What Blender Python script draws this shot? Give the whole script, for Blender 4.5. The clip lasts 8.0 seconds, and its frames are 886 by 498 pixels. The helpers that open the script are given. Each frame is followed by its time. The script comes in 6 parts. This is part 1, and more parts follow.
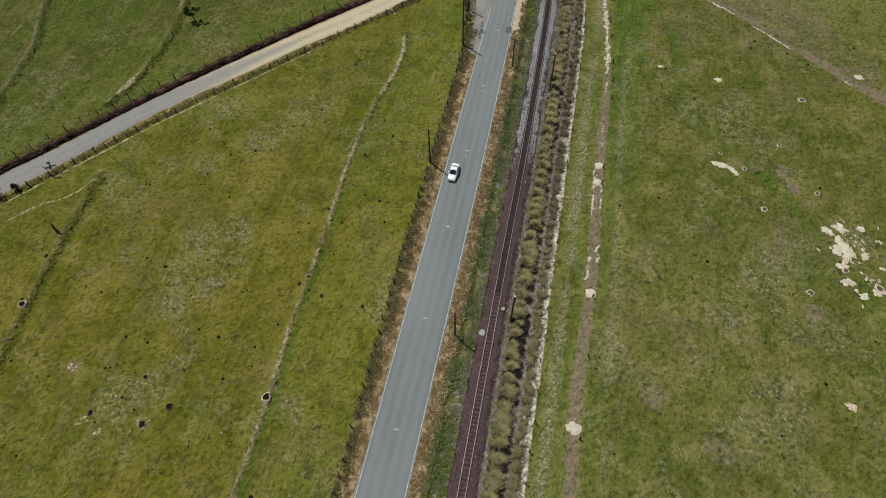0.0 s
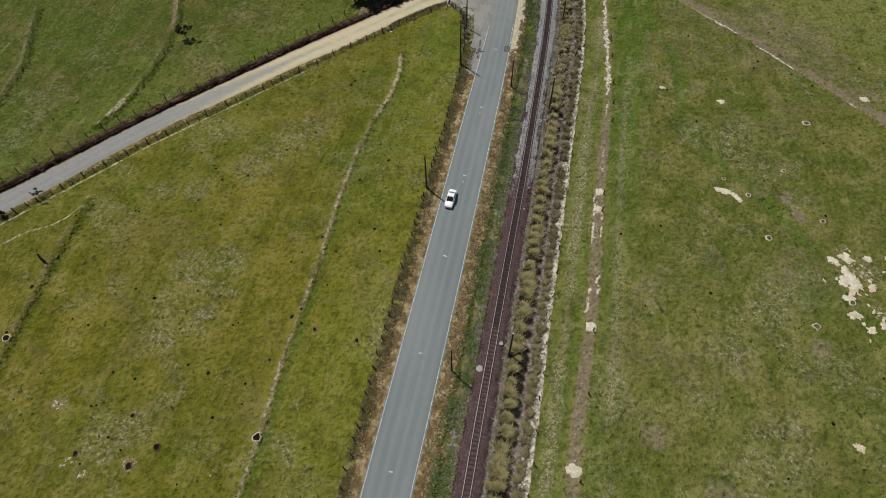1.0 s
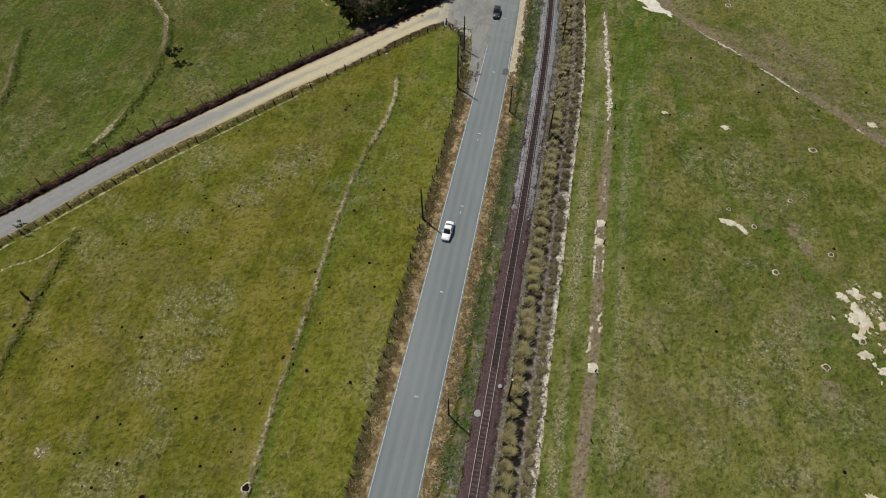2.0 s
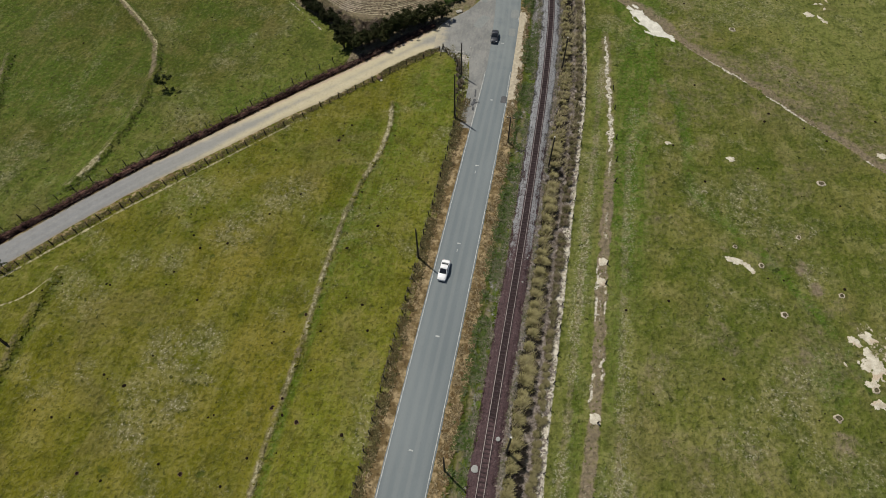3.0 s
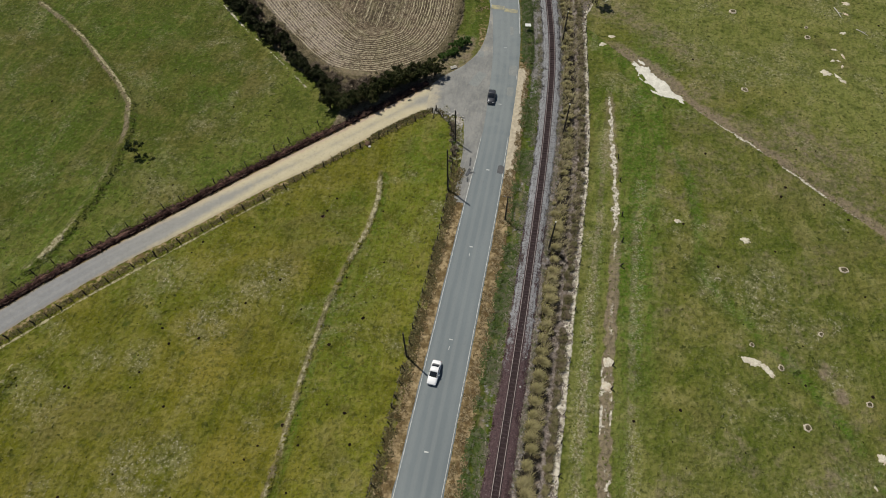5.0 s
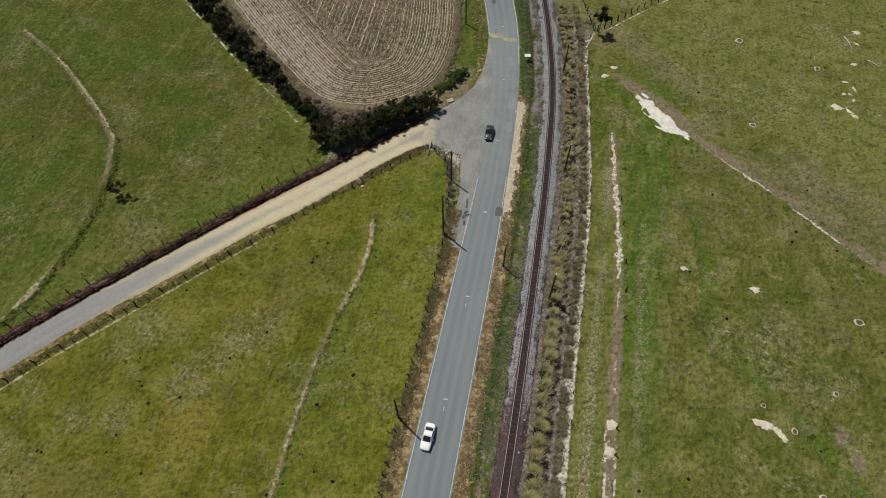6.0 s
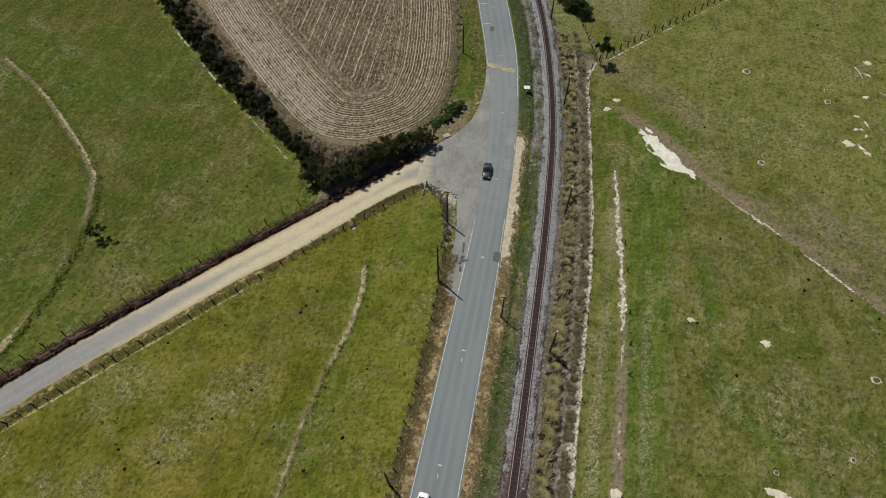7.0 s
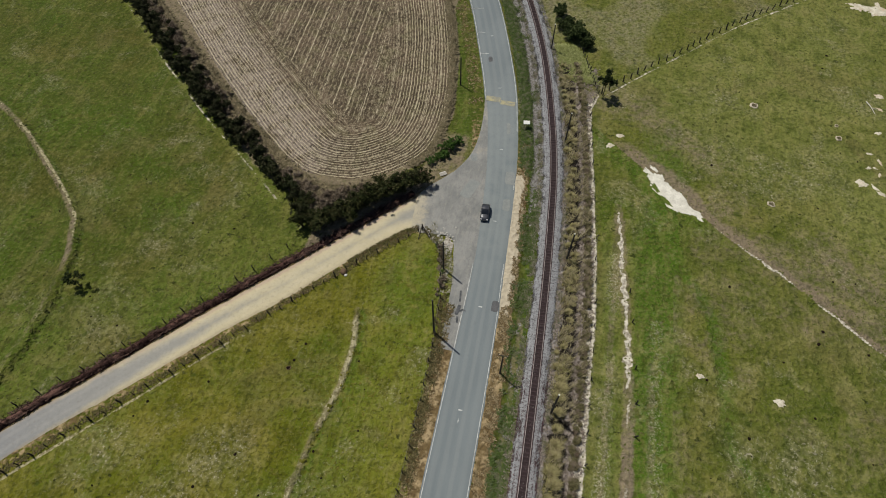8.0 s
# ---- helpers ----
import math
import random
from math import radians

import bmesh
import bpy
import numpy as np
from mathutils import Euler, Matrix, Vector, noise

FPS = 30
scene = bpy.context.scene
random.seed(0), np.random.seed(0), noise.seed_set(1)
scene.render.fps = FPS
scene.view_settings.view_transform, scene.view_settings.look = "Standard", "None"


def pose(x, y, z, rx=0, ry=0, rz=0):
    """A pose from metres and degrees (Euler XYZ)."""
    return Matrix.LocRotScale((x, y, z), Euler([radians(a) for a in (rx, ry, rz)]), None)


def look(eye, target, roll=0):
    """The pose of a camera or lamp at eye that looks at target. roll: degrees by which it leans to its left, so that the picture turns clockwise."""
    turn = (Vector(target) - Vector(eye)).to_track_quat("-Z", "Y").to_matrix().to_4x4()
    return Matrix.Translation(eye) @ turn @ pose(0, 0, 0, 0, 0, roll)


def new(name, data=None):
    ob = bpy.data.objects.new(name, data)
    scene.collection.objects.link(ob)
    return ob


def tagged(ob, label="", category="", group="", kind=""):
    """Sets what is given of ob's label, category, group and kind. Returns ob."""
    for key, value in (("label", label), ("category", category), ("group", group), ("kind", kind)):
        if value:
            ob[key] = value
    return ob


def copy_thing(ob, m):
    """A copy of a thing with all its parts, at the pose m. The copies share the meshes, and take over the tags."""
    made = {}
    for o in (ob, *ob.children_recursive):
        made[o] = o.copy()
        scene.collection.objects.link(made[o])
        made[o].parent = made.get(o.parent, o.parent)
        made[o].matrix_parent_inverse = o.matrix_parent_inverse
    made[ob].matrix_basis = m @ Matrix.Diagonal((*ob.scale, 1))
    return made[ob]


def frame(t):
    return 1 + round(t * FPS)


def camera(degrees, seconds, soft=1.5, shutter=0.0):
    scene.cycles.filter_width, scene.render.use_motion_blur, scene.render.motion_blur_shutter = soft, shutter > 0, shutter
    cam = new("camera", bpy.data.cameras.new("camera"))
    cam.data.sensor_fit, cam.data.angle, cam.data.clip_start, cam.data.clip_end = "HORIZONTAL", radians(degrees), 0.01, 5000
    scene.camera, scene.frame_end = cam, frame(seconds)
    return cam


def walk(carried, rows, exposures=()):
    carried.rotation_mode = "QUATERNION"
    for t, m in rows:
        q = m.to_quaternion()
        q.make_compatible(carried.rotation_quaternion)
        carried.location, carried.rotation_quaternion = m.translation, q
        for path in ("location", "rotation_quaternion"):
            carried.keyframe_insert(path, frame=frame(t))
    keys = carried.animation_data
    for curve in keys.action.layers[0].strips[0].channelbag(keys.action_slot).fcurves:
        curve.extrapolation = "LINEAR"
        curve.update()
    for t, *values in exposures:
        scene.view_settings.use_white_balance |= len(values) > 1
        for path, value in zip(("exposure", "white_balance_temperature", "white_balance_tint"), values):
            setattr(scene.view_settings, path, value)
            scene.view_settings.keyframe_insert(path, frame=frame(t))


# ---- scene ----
EXPOSURE = -0.11
# ---------------------------------------------------------------- camera
cam = camera(74.3, 8.0, soft=0.98)
ROWS = [
    (0.0, 0.000, -0.000, 84.000, 13.864, -58.090, -1.884),
    (0.5, -0.422, 2.716, 84.246, 13.750, -58.062, -1.803),
    (1.0, -0.797, 5.577, 84.521, 13.669, -58.090, -1.705),
    (1.5, -1.318, 8.739, 84.791, 13.535, -58.113, -1.614),
    (3.0, -2.783, 19.306, 85.141, 13.344, -57.813, -1.580),
    (3.5, -3.315, 23.398, 85.376, 13.264, -57.805, -1.452),
    (4.0, -3.921, 27.541, 85.631, 13.146, -57.765, -1.292),
    (4.5, -4.575, 31.884, 85.901, 13.085, -57.736, -1.218),
    (6.0, -6.230, 45.569, 86.306, 13.124, -57.438, -1.184),
    (6.5, -6.848, 50.164, 86.391, 13.093, -57.362, -1.138),
    (7.0, -7.419, 54.666, 86.420, 13.034, -57.216, -1.046),
    (7.5, -8.029, 58.970, 86.327, 12.953, -56.948, -0.935),
    (8.0, -8.772, 63.284, 86.301, 12.817, -56.701, -0.805),
]
walk(cam, [(t, pose(x, y, z, 90 + pitch, 0, yaw) @ pose(0, 0, 0, 0, 0, roll)) for t, x, y, z, yaw, pitch, roll in ROWS],
     exposures=[(0.0, EXPOSURE), (8.0, EXPOSURE)])

# ---------------------------------------------------------------- sky and sun
SUN_UP, SUN_SIDE = 62.5, -58.0      # height, and bearing clockwise from +y
world = bpy.data.worlds.new("sky")
scene.world = world
world.use_nodes = True
wn = world.node_tree
sky = wn.nodes.new("ShaderNodeTexSky")
sky.sky_type, sky.sun_disc = "NISHITA", False
sky.sun_elevation, sky.sun_rotation = radians(SUN_UP), radians(SUN_SIDE % 360)
wn.nodes["Background"].inputs[1].default_value = 0.05
wn.links.new(sky.outputs[0], wn.nodes["Background"].inputs[0])
sun = new("sun", bpy.data.lights.new("sun", "SUN"))
sun.data.energy, sun.data.angle, sun.data.color = 4.15, radians(0.53), (1.0, 0.945, 0.84)
to_sun = Vector((math.sin(radians(SUN_SIDE)) * math.cos(radians(SUN_UP)), math.cos(radians(SUN_SIDE)) * math.cos(radians(SUN_UP)), math.sin(radians(SUN_UP))))
sun.matrix_world = look(to_sun * 300, (0, 0, 0))


# ---------------------------------------------------------------- materials
class Nodes:
    """A small writer of node materials."""

    def __init__(self, name):
        self.mat = bpy.data.materials.new(name)
        self.mat.use_nodes = True
        self.tree = self.mat.node_tree
        self.bsdf = self.tree.nodes["Principled BSDF"]
        self.geo = self.tree.nodes.new("ShaderNodeNewGeometry").outputs["Position"]

    def link(self, a, b):
        self.tree.links.new(a, b)

    def put(self, socket, value):
        if isinstance(value, (int, float)):
            socket.default_value = value
        elif isinstance(value, tuple):
            socket.default_value = (*value, 1) if len(value) == 3 and socket.type == "RGBA" else value
        else:
            self.link(value, socket)

    def noise(self, scale, detail=4, rough=0.6, at=None, warp=0.0, stretch=None):
        n = self.tree.nodes.new("ShaderNodeTexNoise")
        at = at or self.geo
        if stretch:
            m = self.tree.nodes.new("ShaderNodeMapping")
            m.inputs["Scale"].default_value = stretch
            self.link(at, m.inputs[0])
            at = m.outputs[0]
        self.link(at, n.inputs["Vector"])
        n.inputs["Scale"].default_value, n.inputs["Detail"].default_value = scale, detail
        n.inputs["Roughness"].default_value, n.inputs["Distortion"].default_value = rough, warp
        return n.outputs["Fac"]

    def spots(self, scale, at=None):
        n = self.tree.nodes.new("ShaderNodeTexVoronoi")
        self.link(at or self.geo, n.inputs["Vector"])
        n.inputs["Scale"].default_value = scale
        return n.outputs["Distance"]

    def math(self, op, a, b=0.0, c=0.0, clamp=False):
        n = self.tree.nodes.new("ShaderNodeMath")
        n.operation, n.use_clamp = op, clamp
        for i, v in enumerate((a, b, c)):
            self.put(n.inputs[i], v)
        return n.outputs[0]

    def step(self, v, lo, hi):
        n = self.tree.nodes.new("ShaderNodeMapRange")
        n.interpolation_type = "SMOOTHSTEP"
        self.put(n.inputs["Value"], v)
        n.inputs["From Min"].default_value, n.inputs["From Max"].default_value = lo, hi
        return n.outputs["Result"]

    def mix(self, fac, a, b, how="MIX"):
        n = self.tree.nodes.new("ShaderNodeMix")
        n.data_type, n.blend_type = "RGBA", how
        self.put(n.inputs[0], fac)
        self.put(n.inputs[6], a)
        self.put(n.inputs[7], b)
        return n.outputs[2]

    def value(self, name):
        n = self.tree.nodes.new("ShaderNodeAttribute")
        n.attribute_name = name
        return n.outputs["Fac"]

    def random(self):
        return self.tree.nodes.new("ShaderNodeObjectInfo").outputs["Random"]

    def island(self):
        return self.tree.nodes.new("ShaderNodeNewGeometry").outputs["Random Per Island"]

    def local(self):
        return self.tree.nodes.new("ShaderNodeTexCoord").outputs["Object"]

    def bump(self, height, strength, distance=0.1):
        n = self.tree.nodes.new("ShaderNodeBump")
        n.inputs["Strength"].default_value, n.inputs["Distance"].default_value = strength, distance
        self.link(height, n.inputs["Height"])
        self.link(n.outputs[0], self.bsdf.inputs["Normal"])

    def done(self, colour, rough=0.9, metal=0.0, gloss=0.3):
        self.put(self.bsdf.inputs["Base Color"], colour)
        self.put(self.bsdf.inputs["Roughness"], rough)
        self.bsdf.inputs["Metallic"].default_value = metal
        self.bsdf.inputs["Specular IOR Level"].default_value = gloss
        return self.mat


def grass_ground():
    """Pasture: green and dry grass, worn earth and sand by the sheet's own values."""
    n = Nodes("pasture")
    large, patch = n.noise(0.035, 3), n.noise(0.13, 4, 0.6, warp=0.4)
    clump, tuft = n.noise(0.62, 6, 0.72, warp=0.5), n.noise(1.6, 2, 0.5, warp=0.3)
    hummock, blade = n.noise(1.05, 2, 0.5, warp=0.3), n.noise(3.6, 2, 0.55)
    olive, lush_or_shaded, brown, sand, verge, litter, fresh = (n.value(v) for v in ("olive", "lush_or_shaded", "brown", "sand", "verge", "litter", "fresh"))
    trod, fleck, gravel, dry = (n.value(v) for v in ("trod", "fleck", "gravel", "dry"))
    left = n.mix(n.step(patch, 0.36, 0.64), (0.108, 0.107, 0.006), (0.168, 0.146, 0.023))
    right = n.mix(n.step(patch, 0.36, 0.64), (0.084, 0.103, 0.012), (0.133, 0.130, 0.033))
    upper = n.mix(n.step(patch, 0.36, 0.64), (0.046, 0.057, 0.006), (0.080, 0.078, 0.016))
    col = n.mix(n.step(olive, 0.5, 1.0), n.mix(n.step(olive, 0.0, 0.5), right, upper), left)
    col = n.mix(n.math("MULTIPLY", n.step(large, 0.40, 0.60), 0.55), col, n.mix(n.step(olive, 0.5, 1.0), (0.062, 0.086, 0.012), (0.092, 0.100, 0.008)))
    col = n.mix(n.math("MULTIPLY", fresh, n.step(clump, 0.25, 0.55)), col, n.mix(olive, (0.150, 0.164, 0.044), (0.142, 0.158, 0.018)))
    col = n.mix(n.math("MULTIPLY", lush_or_shaded, n.step(hummock, 0.22, 0.55)), col, (0.056, 0.104, 0.009))
    blot, tint = n.noise(0.26, 4, 0.6, warp=0.5), n.noise(0.07, 3, 0.6, warp=0.8)
    col = n.mix(n.math("MULTIPLY", n.step(blot, 0.50, 0.34), 0.60), col, n.mix(n.step(olive, 0.5, 1.0), (0.046, 0.064, 0.009), (0.060, 0.062, 0.005)))
    col = n.mix(n.math("MULTIPLY", n.step(blot, 0.53, 0.68), 0.60), col, n.mix(n.step(olive, 0.0, 0.5), (0.205, 0.196, 0.074), n.mix(n.step(olive, 0.5, 1.0), (0.104, 0.101, 0.025), (0.190, 0.172, 0.042))))
    col = n.mix(n.math("MULTIPLY", n.step(tint, 0.54, 0.66), 0.30), col, (0.150, 0.118, 0.056))
    # faint lines where the herd walks and the mower went
    comb = n.noise(0.55, 3, 0.6, stretch=(1.0, 0.16, 1.0))
    col = n.mix(n.math("MULTIPLY", n.step(comb, 0.52, 0.66), 0.26), col, (0.190, 0.176, 0.055))
    col = n.mix(n.math("MULTIPLY", n.step(comb, 0.48, 0.34), 0.22), col, (0.062, 0.082, 0.014))
    # dry stalks and grey weeds in drifts, with pale seed heads
    arid = n.math("ADD", n.math("MULTIPLY", dry, 0.55), n.math("MULTIPLY", n.step(n.noise(0.085, 5, 0.65, warp=0.6), 0.50, 0.66), 0.42))
    arid = n.math("MULTIPLY", arid, n.step(n.noise(0.42, 5, 0.75, warp=0.4), 0.36, 0.58), clamp=True)
    grey = n.mix(n.step(tuft, 0.38, 0.62), (0.125, 0.115, 0.060), (0.255, 0.232, 0.145))
    col = n.mix(n.math("MULTIPLY", arid, 0.85), col, grey)
    heads = n.math("MULTIPLY", n.step(n.noise(2.6, 2, 0.6), 0.57, 0.66), n.math("ADD", n.math("MULTIPLY", arid, 0.8), 0.05))
    worn = n.step(n.math("ADD", brown, n.math("MULTIPLY", n.math("SUBTRACT", clump, 0.5), 1.1)), 0.30, 0.85)
    col = n.mix(n.math("MULTIPLY", worn, 0.8), col, n.mix(tuft, (0.128, 0.095, 0.070), (0.270, 0.210, 0.160)))
    # shade in the hollows between the tufts, put into the colour, and light tips
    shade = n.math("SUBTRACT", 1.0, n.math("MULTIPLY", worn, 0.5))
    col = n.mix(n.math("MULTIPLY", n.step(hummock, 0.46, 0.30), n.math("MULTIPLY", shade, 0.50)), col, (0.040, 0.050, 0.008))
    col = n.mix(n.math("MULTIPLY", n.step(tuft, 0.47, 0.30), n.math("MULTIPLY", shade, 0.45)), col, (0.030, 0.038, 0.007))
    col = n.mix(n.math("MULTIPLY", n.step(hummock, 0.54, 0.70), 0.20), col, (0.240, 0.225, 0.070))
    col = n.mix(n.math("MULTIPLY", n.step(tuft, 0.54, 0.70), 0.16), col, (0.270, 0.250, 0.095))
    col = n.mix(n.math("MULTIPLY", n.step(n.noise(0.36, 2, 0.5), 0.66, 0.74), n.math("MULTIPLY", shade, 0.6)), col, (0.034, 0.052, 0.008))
    # small shadows painted as dark green specks in loose flocks
    dimple_shade = n.math("MULTIPLY", n.step(n.noise(0.85, 2, 0.5, warp=0.2), 0.625, 0.70), n.math("ADD", 0.25, n.math("MULTIPLY", n.step(n.noise(0.09, 3, 0.6, warp=0.5), 0.46, 0.62), 0.75)))
    col = n.mix(n.math("MULTIPLY", dimple_shade, n.math("MULTIPLY", shade, 0.8)), col, (0.020, 0.027, 0.005))
    col = n.mix(heads, col, (0.46, 0.43, 0.32))
    dead = n.mix(n.step(tuft, 0.36, 0.60), (0.105, 0.084, 0.072), (0.300, 0.262, 0.235))
    col = n.mix(n.math("MULTIPLY", litter, n.step(clump, 0.28, 0.46)), col, dead)
    edge = n.step(n.math("ADD", verge, n.math("MULTIPLY", n.math("SUBTRACT", tuft, 0.5), 1.2)), 0.35, 0.65)
    earth = n.mix(n.step(n.noise(0.55, 4, 0.65), 0.40, 0.64), (0.130, 0.092, 0.042), (0.340, 0.262, 0.148))
    col = n.mix(edge, col, n.mix(n.math("MULTIPLY", n.step(tuft, 0.50, 0.34), 0.6), earth, (0.085, 0.056, 0.028)))
    bare = n.step(n.math("ADD", sand, n.math("MULTIPLY", n.math("SUBTRACT", n.noise(1.5, 5, 0.7), 0.5), 1.6)), 0.46, 0.62)
    col = n.mix(bare, col, n.mix(tuft, (0.32, 0.275, 0.195), (0.54, 0.48, 0.37)))
    # trodden lines, flecked strips and spilt ballast
    grit = n.noise(2.9, 4, 0.75)
    spill = n.step(n.math("ADD", gravel, n.math("MULTIPLY", n.math("SUBTRACT", n.noise(0.9, 5, 0.75), 0.5), 1.9)), 0.42, 0.62)
    col = n.mix(n.math("MULTIPLY", spill, 0.9), col, n.mix(n.step(grit, 0.36, 0.64), (0.080, 0.070, 0.068), (0.275, 0.266, 0.260)))
    col = n.mix(n.math("MULTIPLY", n.math("MULTIPLY", fleck, n.step(grit, 0.49, 0.63)), 0.6), col, (0.42, 0.40, 0.285))
    walked = n.step(n.math("ADD", trod, n.math("MULTIPLY", n.math("SUBTRACT", n.noise(1.3, 5, 0.7), 0.5), 0.75)), 0.36, 0.58)
    col = n.mix(walked, col, n.mix(n.step(olive, 0.1, 0.4), n.mix(n.step(tuft, 0.36, 0.62), (0.31, 0.28, 0.22), (0.58, 0.54, 0.45)), n.mix(n.step(tuft, 0.36, 0.62), (0.20, 0.180, 0.095), (0.38, 0.345, 0.215))))
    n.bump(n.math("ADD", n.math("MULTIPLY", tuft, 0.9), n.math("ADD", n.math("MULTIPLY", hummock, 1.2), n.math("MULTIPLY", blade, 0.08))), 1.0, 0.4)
    return n.done(col, 0.95, gloss=0.1)


def speckled(name, dark, light, scale, fine, bump=0.4, rough=0.92, lift=0.03, third=None, stretch=None, gloss=0.2):
    """Stone, soil or gravel: two colours in patches, with grain."""
    n = Nodes(name)
    a, b = n.noise(scale, 4, 0.65, stretch=stretch), n.noise(fine, 3, 0.8)
    col = n.mix(n.step(a, 0.32, 0.68), dark, light)
    if third:
        col = n.mix(n.step(n.noise(scale * 0.37, 3), 0.5, 0.66), col, third)
    col = n.mix(n.math("MULTIPLY", n.step(b, 0.55, 0.3), 0.45), col, tuple(0.35 * c for c in dark))
    n.bump(b, bump, lift)
    return n.done(col, rough, gloss=gloss)


def plain(name, dark, light, scale=3.0, rough=0.7, metal=0.0, bump=0.25, by_piece=0.25, gloss=0.3):
    """Small things: two close colours over the object, and a shift from piece to piece."""
    n = Nodes(name)
    at = n.local()
    a = n.noise(scale, 4, 0.7, at=at)
    col = n.mix(a, dark, light)
    col = n.mix(n.math("MULTIPLY", n.random(), by_piece), col, dark)
    n.bump(n.noise(scale * 6, 3, 0.7, at=at), bump, 0.02)
    return n.done(col, rough, metal, gloss)


def leafy(name, dark, light, dry=None, rough=0.65, tip=None, top=1.0):
    """Leaves and blades: each leaf its own shade."""
    n = Nodes(name)
    col = n.mix(n.island(), dark, light)
    if dry:
        col = n.mix(n.step(n.noise(1.1, 3), 0.46, 0.62), col, dry)
    col = n.mix(n.math("MULTIPLY", n.random(), 0.3), col, dark)
    # dry tips, with the highlight on the tussock tops put into the colour
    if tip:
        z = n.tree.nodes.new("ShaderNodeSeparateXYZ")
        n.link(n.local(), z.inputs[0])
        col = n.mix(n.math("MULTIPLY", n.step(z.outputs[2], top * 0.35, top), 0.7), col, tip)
    return n.done(col, rough, gloss=0.1)


def asphalt(name, dark, light, tracks):
    """Worn asphalt with paler wheel tracks; 'across' runs 0 to 1 over its width."""
    n = Nodes(name)
    fine, broad = n.noise(14.0, 3, 0.8), n.noise(0.16, 4, 0.6, stretch=(1.0, 0.25, 1.0))
    col = n.mix(n.step(broad, 0.3, 0.72), dark, light)
    across = n.math("ADD", n.value("across"), n.math("MULTIPLY", n.math("SUBTRACT", n.noise(0.25, 2), 0.5), 0.02))
    for centre, width, amount in tracks:
        off = n.math("ABSOLUTE", n.math("SUBTRACT", across, centre))
        col = n.mix(n.math("MULTIPLY", n.step(off, width, width * 0.3), amount), col, (0.208, 0.230, 0.232))
    col = n.mix(n.math("MULTIPLY", n.value("pale"), n.step(n.noise(0.4, 4, 0.65), 0.3, 0.6)), col, (0.225, 0.248, 0.240))
    worn = n.step(n.noise(0.5, 4, 0.7), 0.60, 0.72)
    col = n.mix(n.math("MULTIPLY", worn, 0.25), col, (0.12, 0.13, 0.13))
    col = n.mix(n.math("MULTIPLY", n.step(fine, 0.5, 0.32), 0.3), col, (0.06, 0.065, 0.065))
    n.bump(fine, 0.25, 0.01)
    return n.done(col, 0.8, gloss=0.35)


def stubble_soil():
    """A cut field: pale straw lines along 'row' over mottled brown soil, more straw towards the rim."""
    n = Nodes("stubble_soil")
    row, rim = n.value("row"), n.value("rim")
    grit, drift = n.noise(3.0, 4, 0.75, stretch=(1.3, 0.7, 1.0)), n.noise(0.12, 3)
    mottle = n.noise(1.15, 4, 0.7, stretch=(1.3, 0.7, 1.0))
    base = n.mix(n.step(drift, 0.4, 0.62), (0.072, 0.054, 0.034), (0.128, 0.094, 0.064))
    base = n.mix(n.math("MULTIPLY", n.step(n.noise(0.3, 4), 0.48, 0.64), 0.5), base, (0.125, 0.118, 0.055))
    pale = n.math("MULTIPLY", n.value("ashen"), n.step(n.noise(0.25, 5, 0.7), 0.36, 0.54))
    base = n.mix(n.math("MULTIPLY", pale, 0.85), base, (0.270, 0.225, 0.195))
    base = n.mix(n.math("MULTIPLY", n.step(mottle, 0.52, 0.36), 0.85), base, (0.040, 0.031, 0.020))
    base = n.mix(n.math("MULTIPLY", n.step(mottle, 0.53, 0.66), 0.60), base, (0.320, 0.275, 0.195))
    wobble = n.math("MULTIPLY", n.math("SUBTRACT", n.noise(0.35, 3, 0.6), 0.5), 0.6)
    wave = n.math("ABSOLUTE", n.math("SUBTRACT", n.math("FRACT", n.math("ADD", row, wobble)), 0.5))
    half = n.math("ABSOLUTE", n.math("SUBTRACT", n.math("FRACT", n.math("ADD", n.math("MULTIPLY", row, 0.31), n.math("MULTIPLY", wobble, 0.3))), 0.5))
    broken = n.step(n.math("ADD", n.noise(1.3, 5, 0.75), n.math("MULTIPLY", rim, 0.05)), 0.44, 0.56)
    strong = n.math("ADD", 0.40, n.math("MULTIPLY", rim, 0.36))
    line = n.math("MULTIPLY", n.step(wave, 0.17, 0.06), broken)
    gap = n.math("MULTIPLY", n.step(wave, 0.36, 0.46), n.math("ADD", 0.20, n.math("MULTIPLY", rim, 0.22)))
    thin = n.math("MULTIPLY", n.step(half, 0.055, 0.015), n.step(n.noise(0.9, 5, 0.8), 0.42, 0.54))
    col = n.mix(gap, base, (0.055, 0.043, 0.028))
    col = n.mix(n.math("MULTIPLY", line, strong), col, (0.53, 0.47, 0.325))
    col = n.mix(n.math("MULTIPLY", thin, 0.75), col, (0.56, 0.50, 0.355))
    col = n.mix(n.math("MULTIPLY", n.step(grit, 0.53, 0.64), 0.45), col, (0.42, 0.37, 0.26))
    col = n.mix(n.math("MULTIPLY", n.step(grit, 0.46, 0.36), 0.6), col, (0.028, 0.022, 0.016))
    n.bump(n.math("ADD", grit, mottle), 0.8, 0.2)
    return n.done(col, 0.95, gloss=0.1)


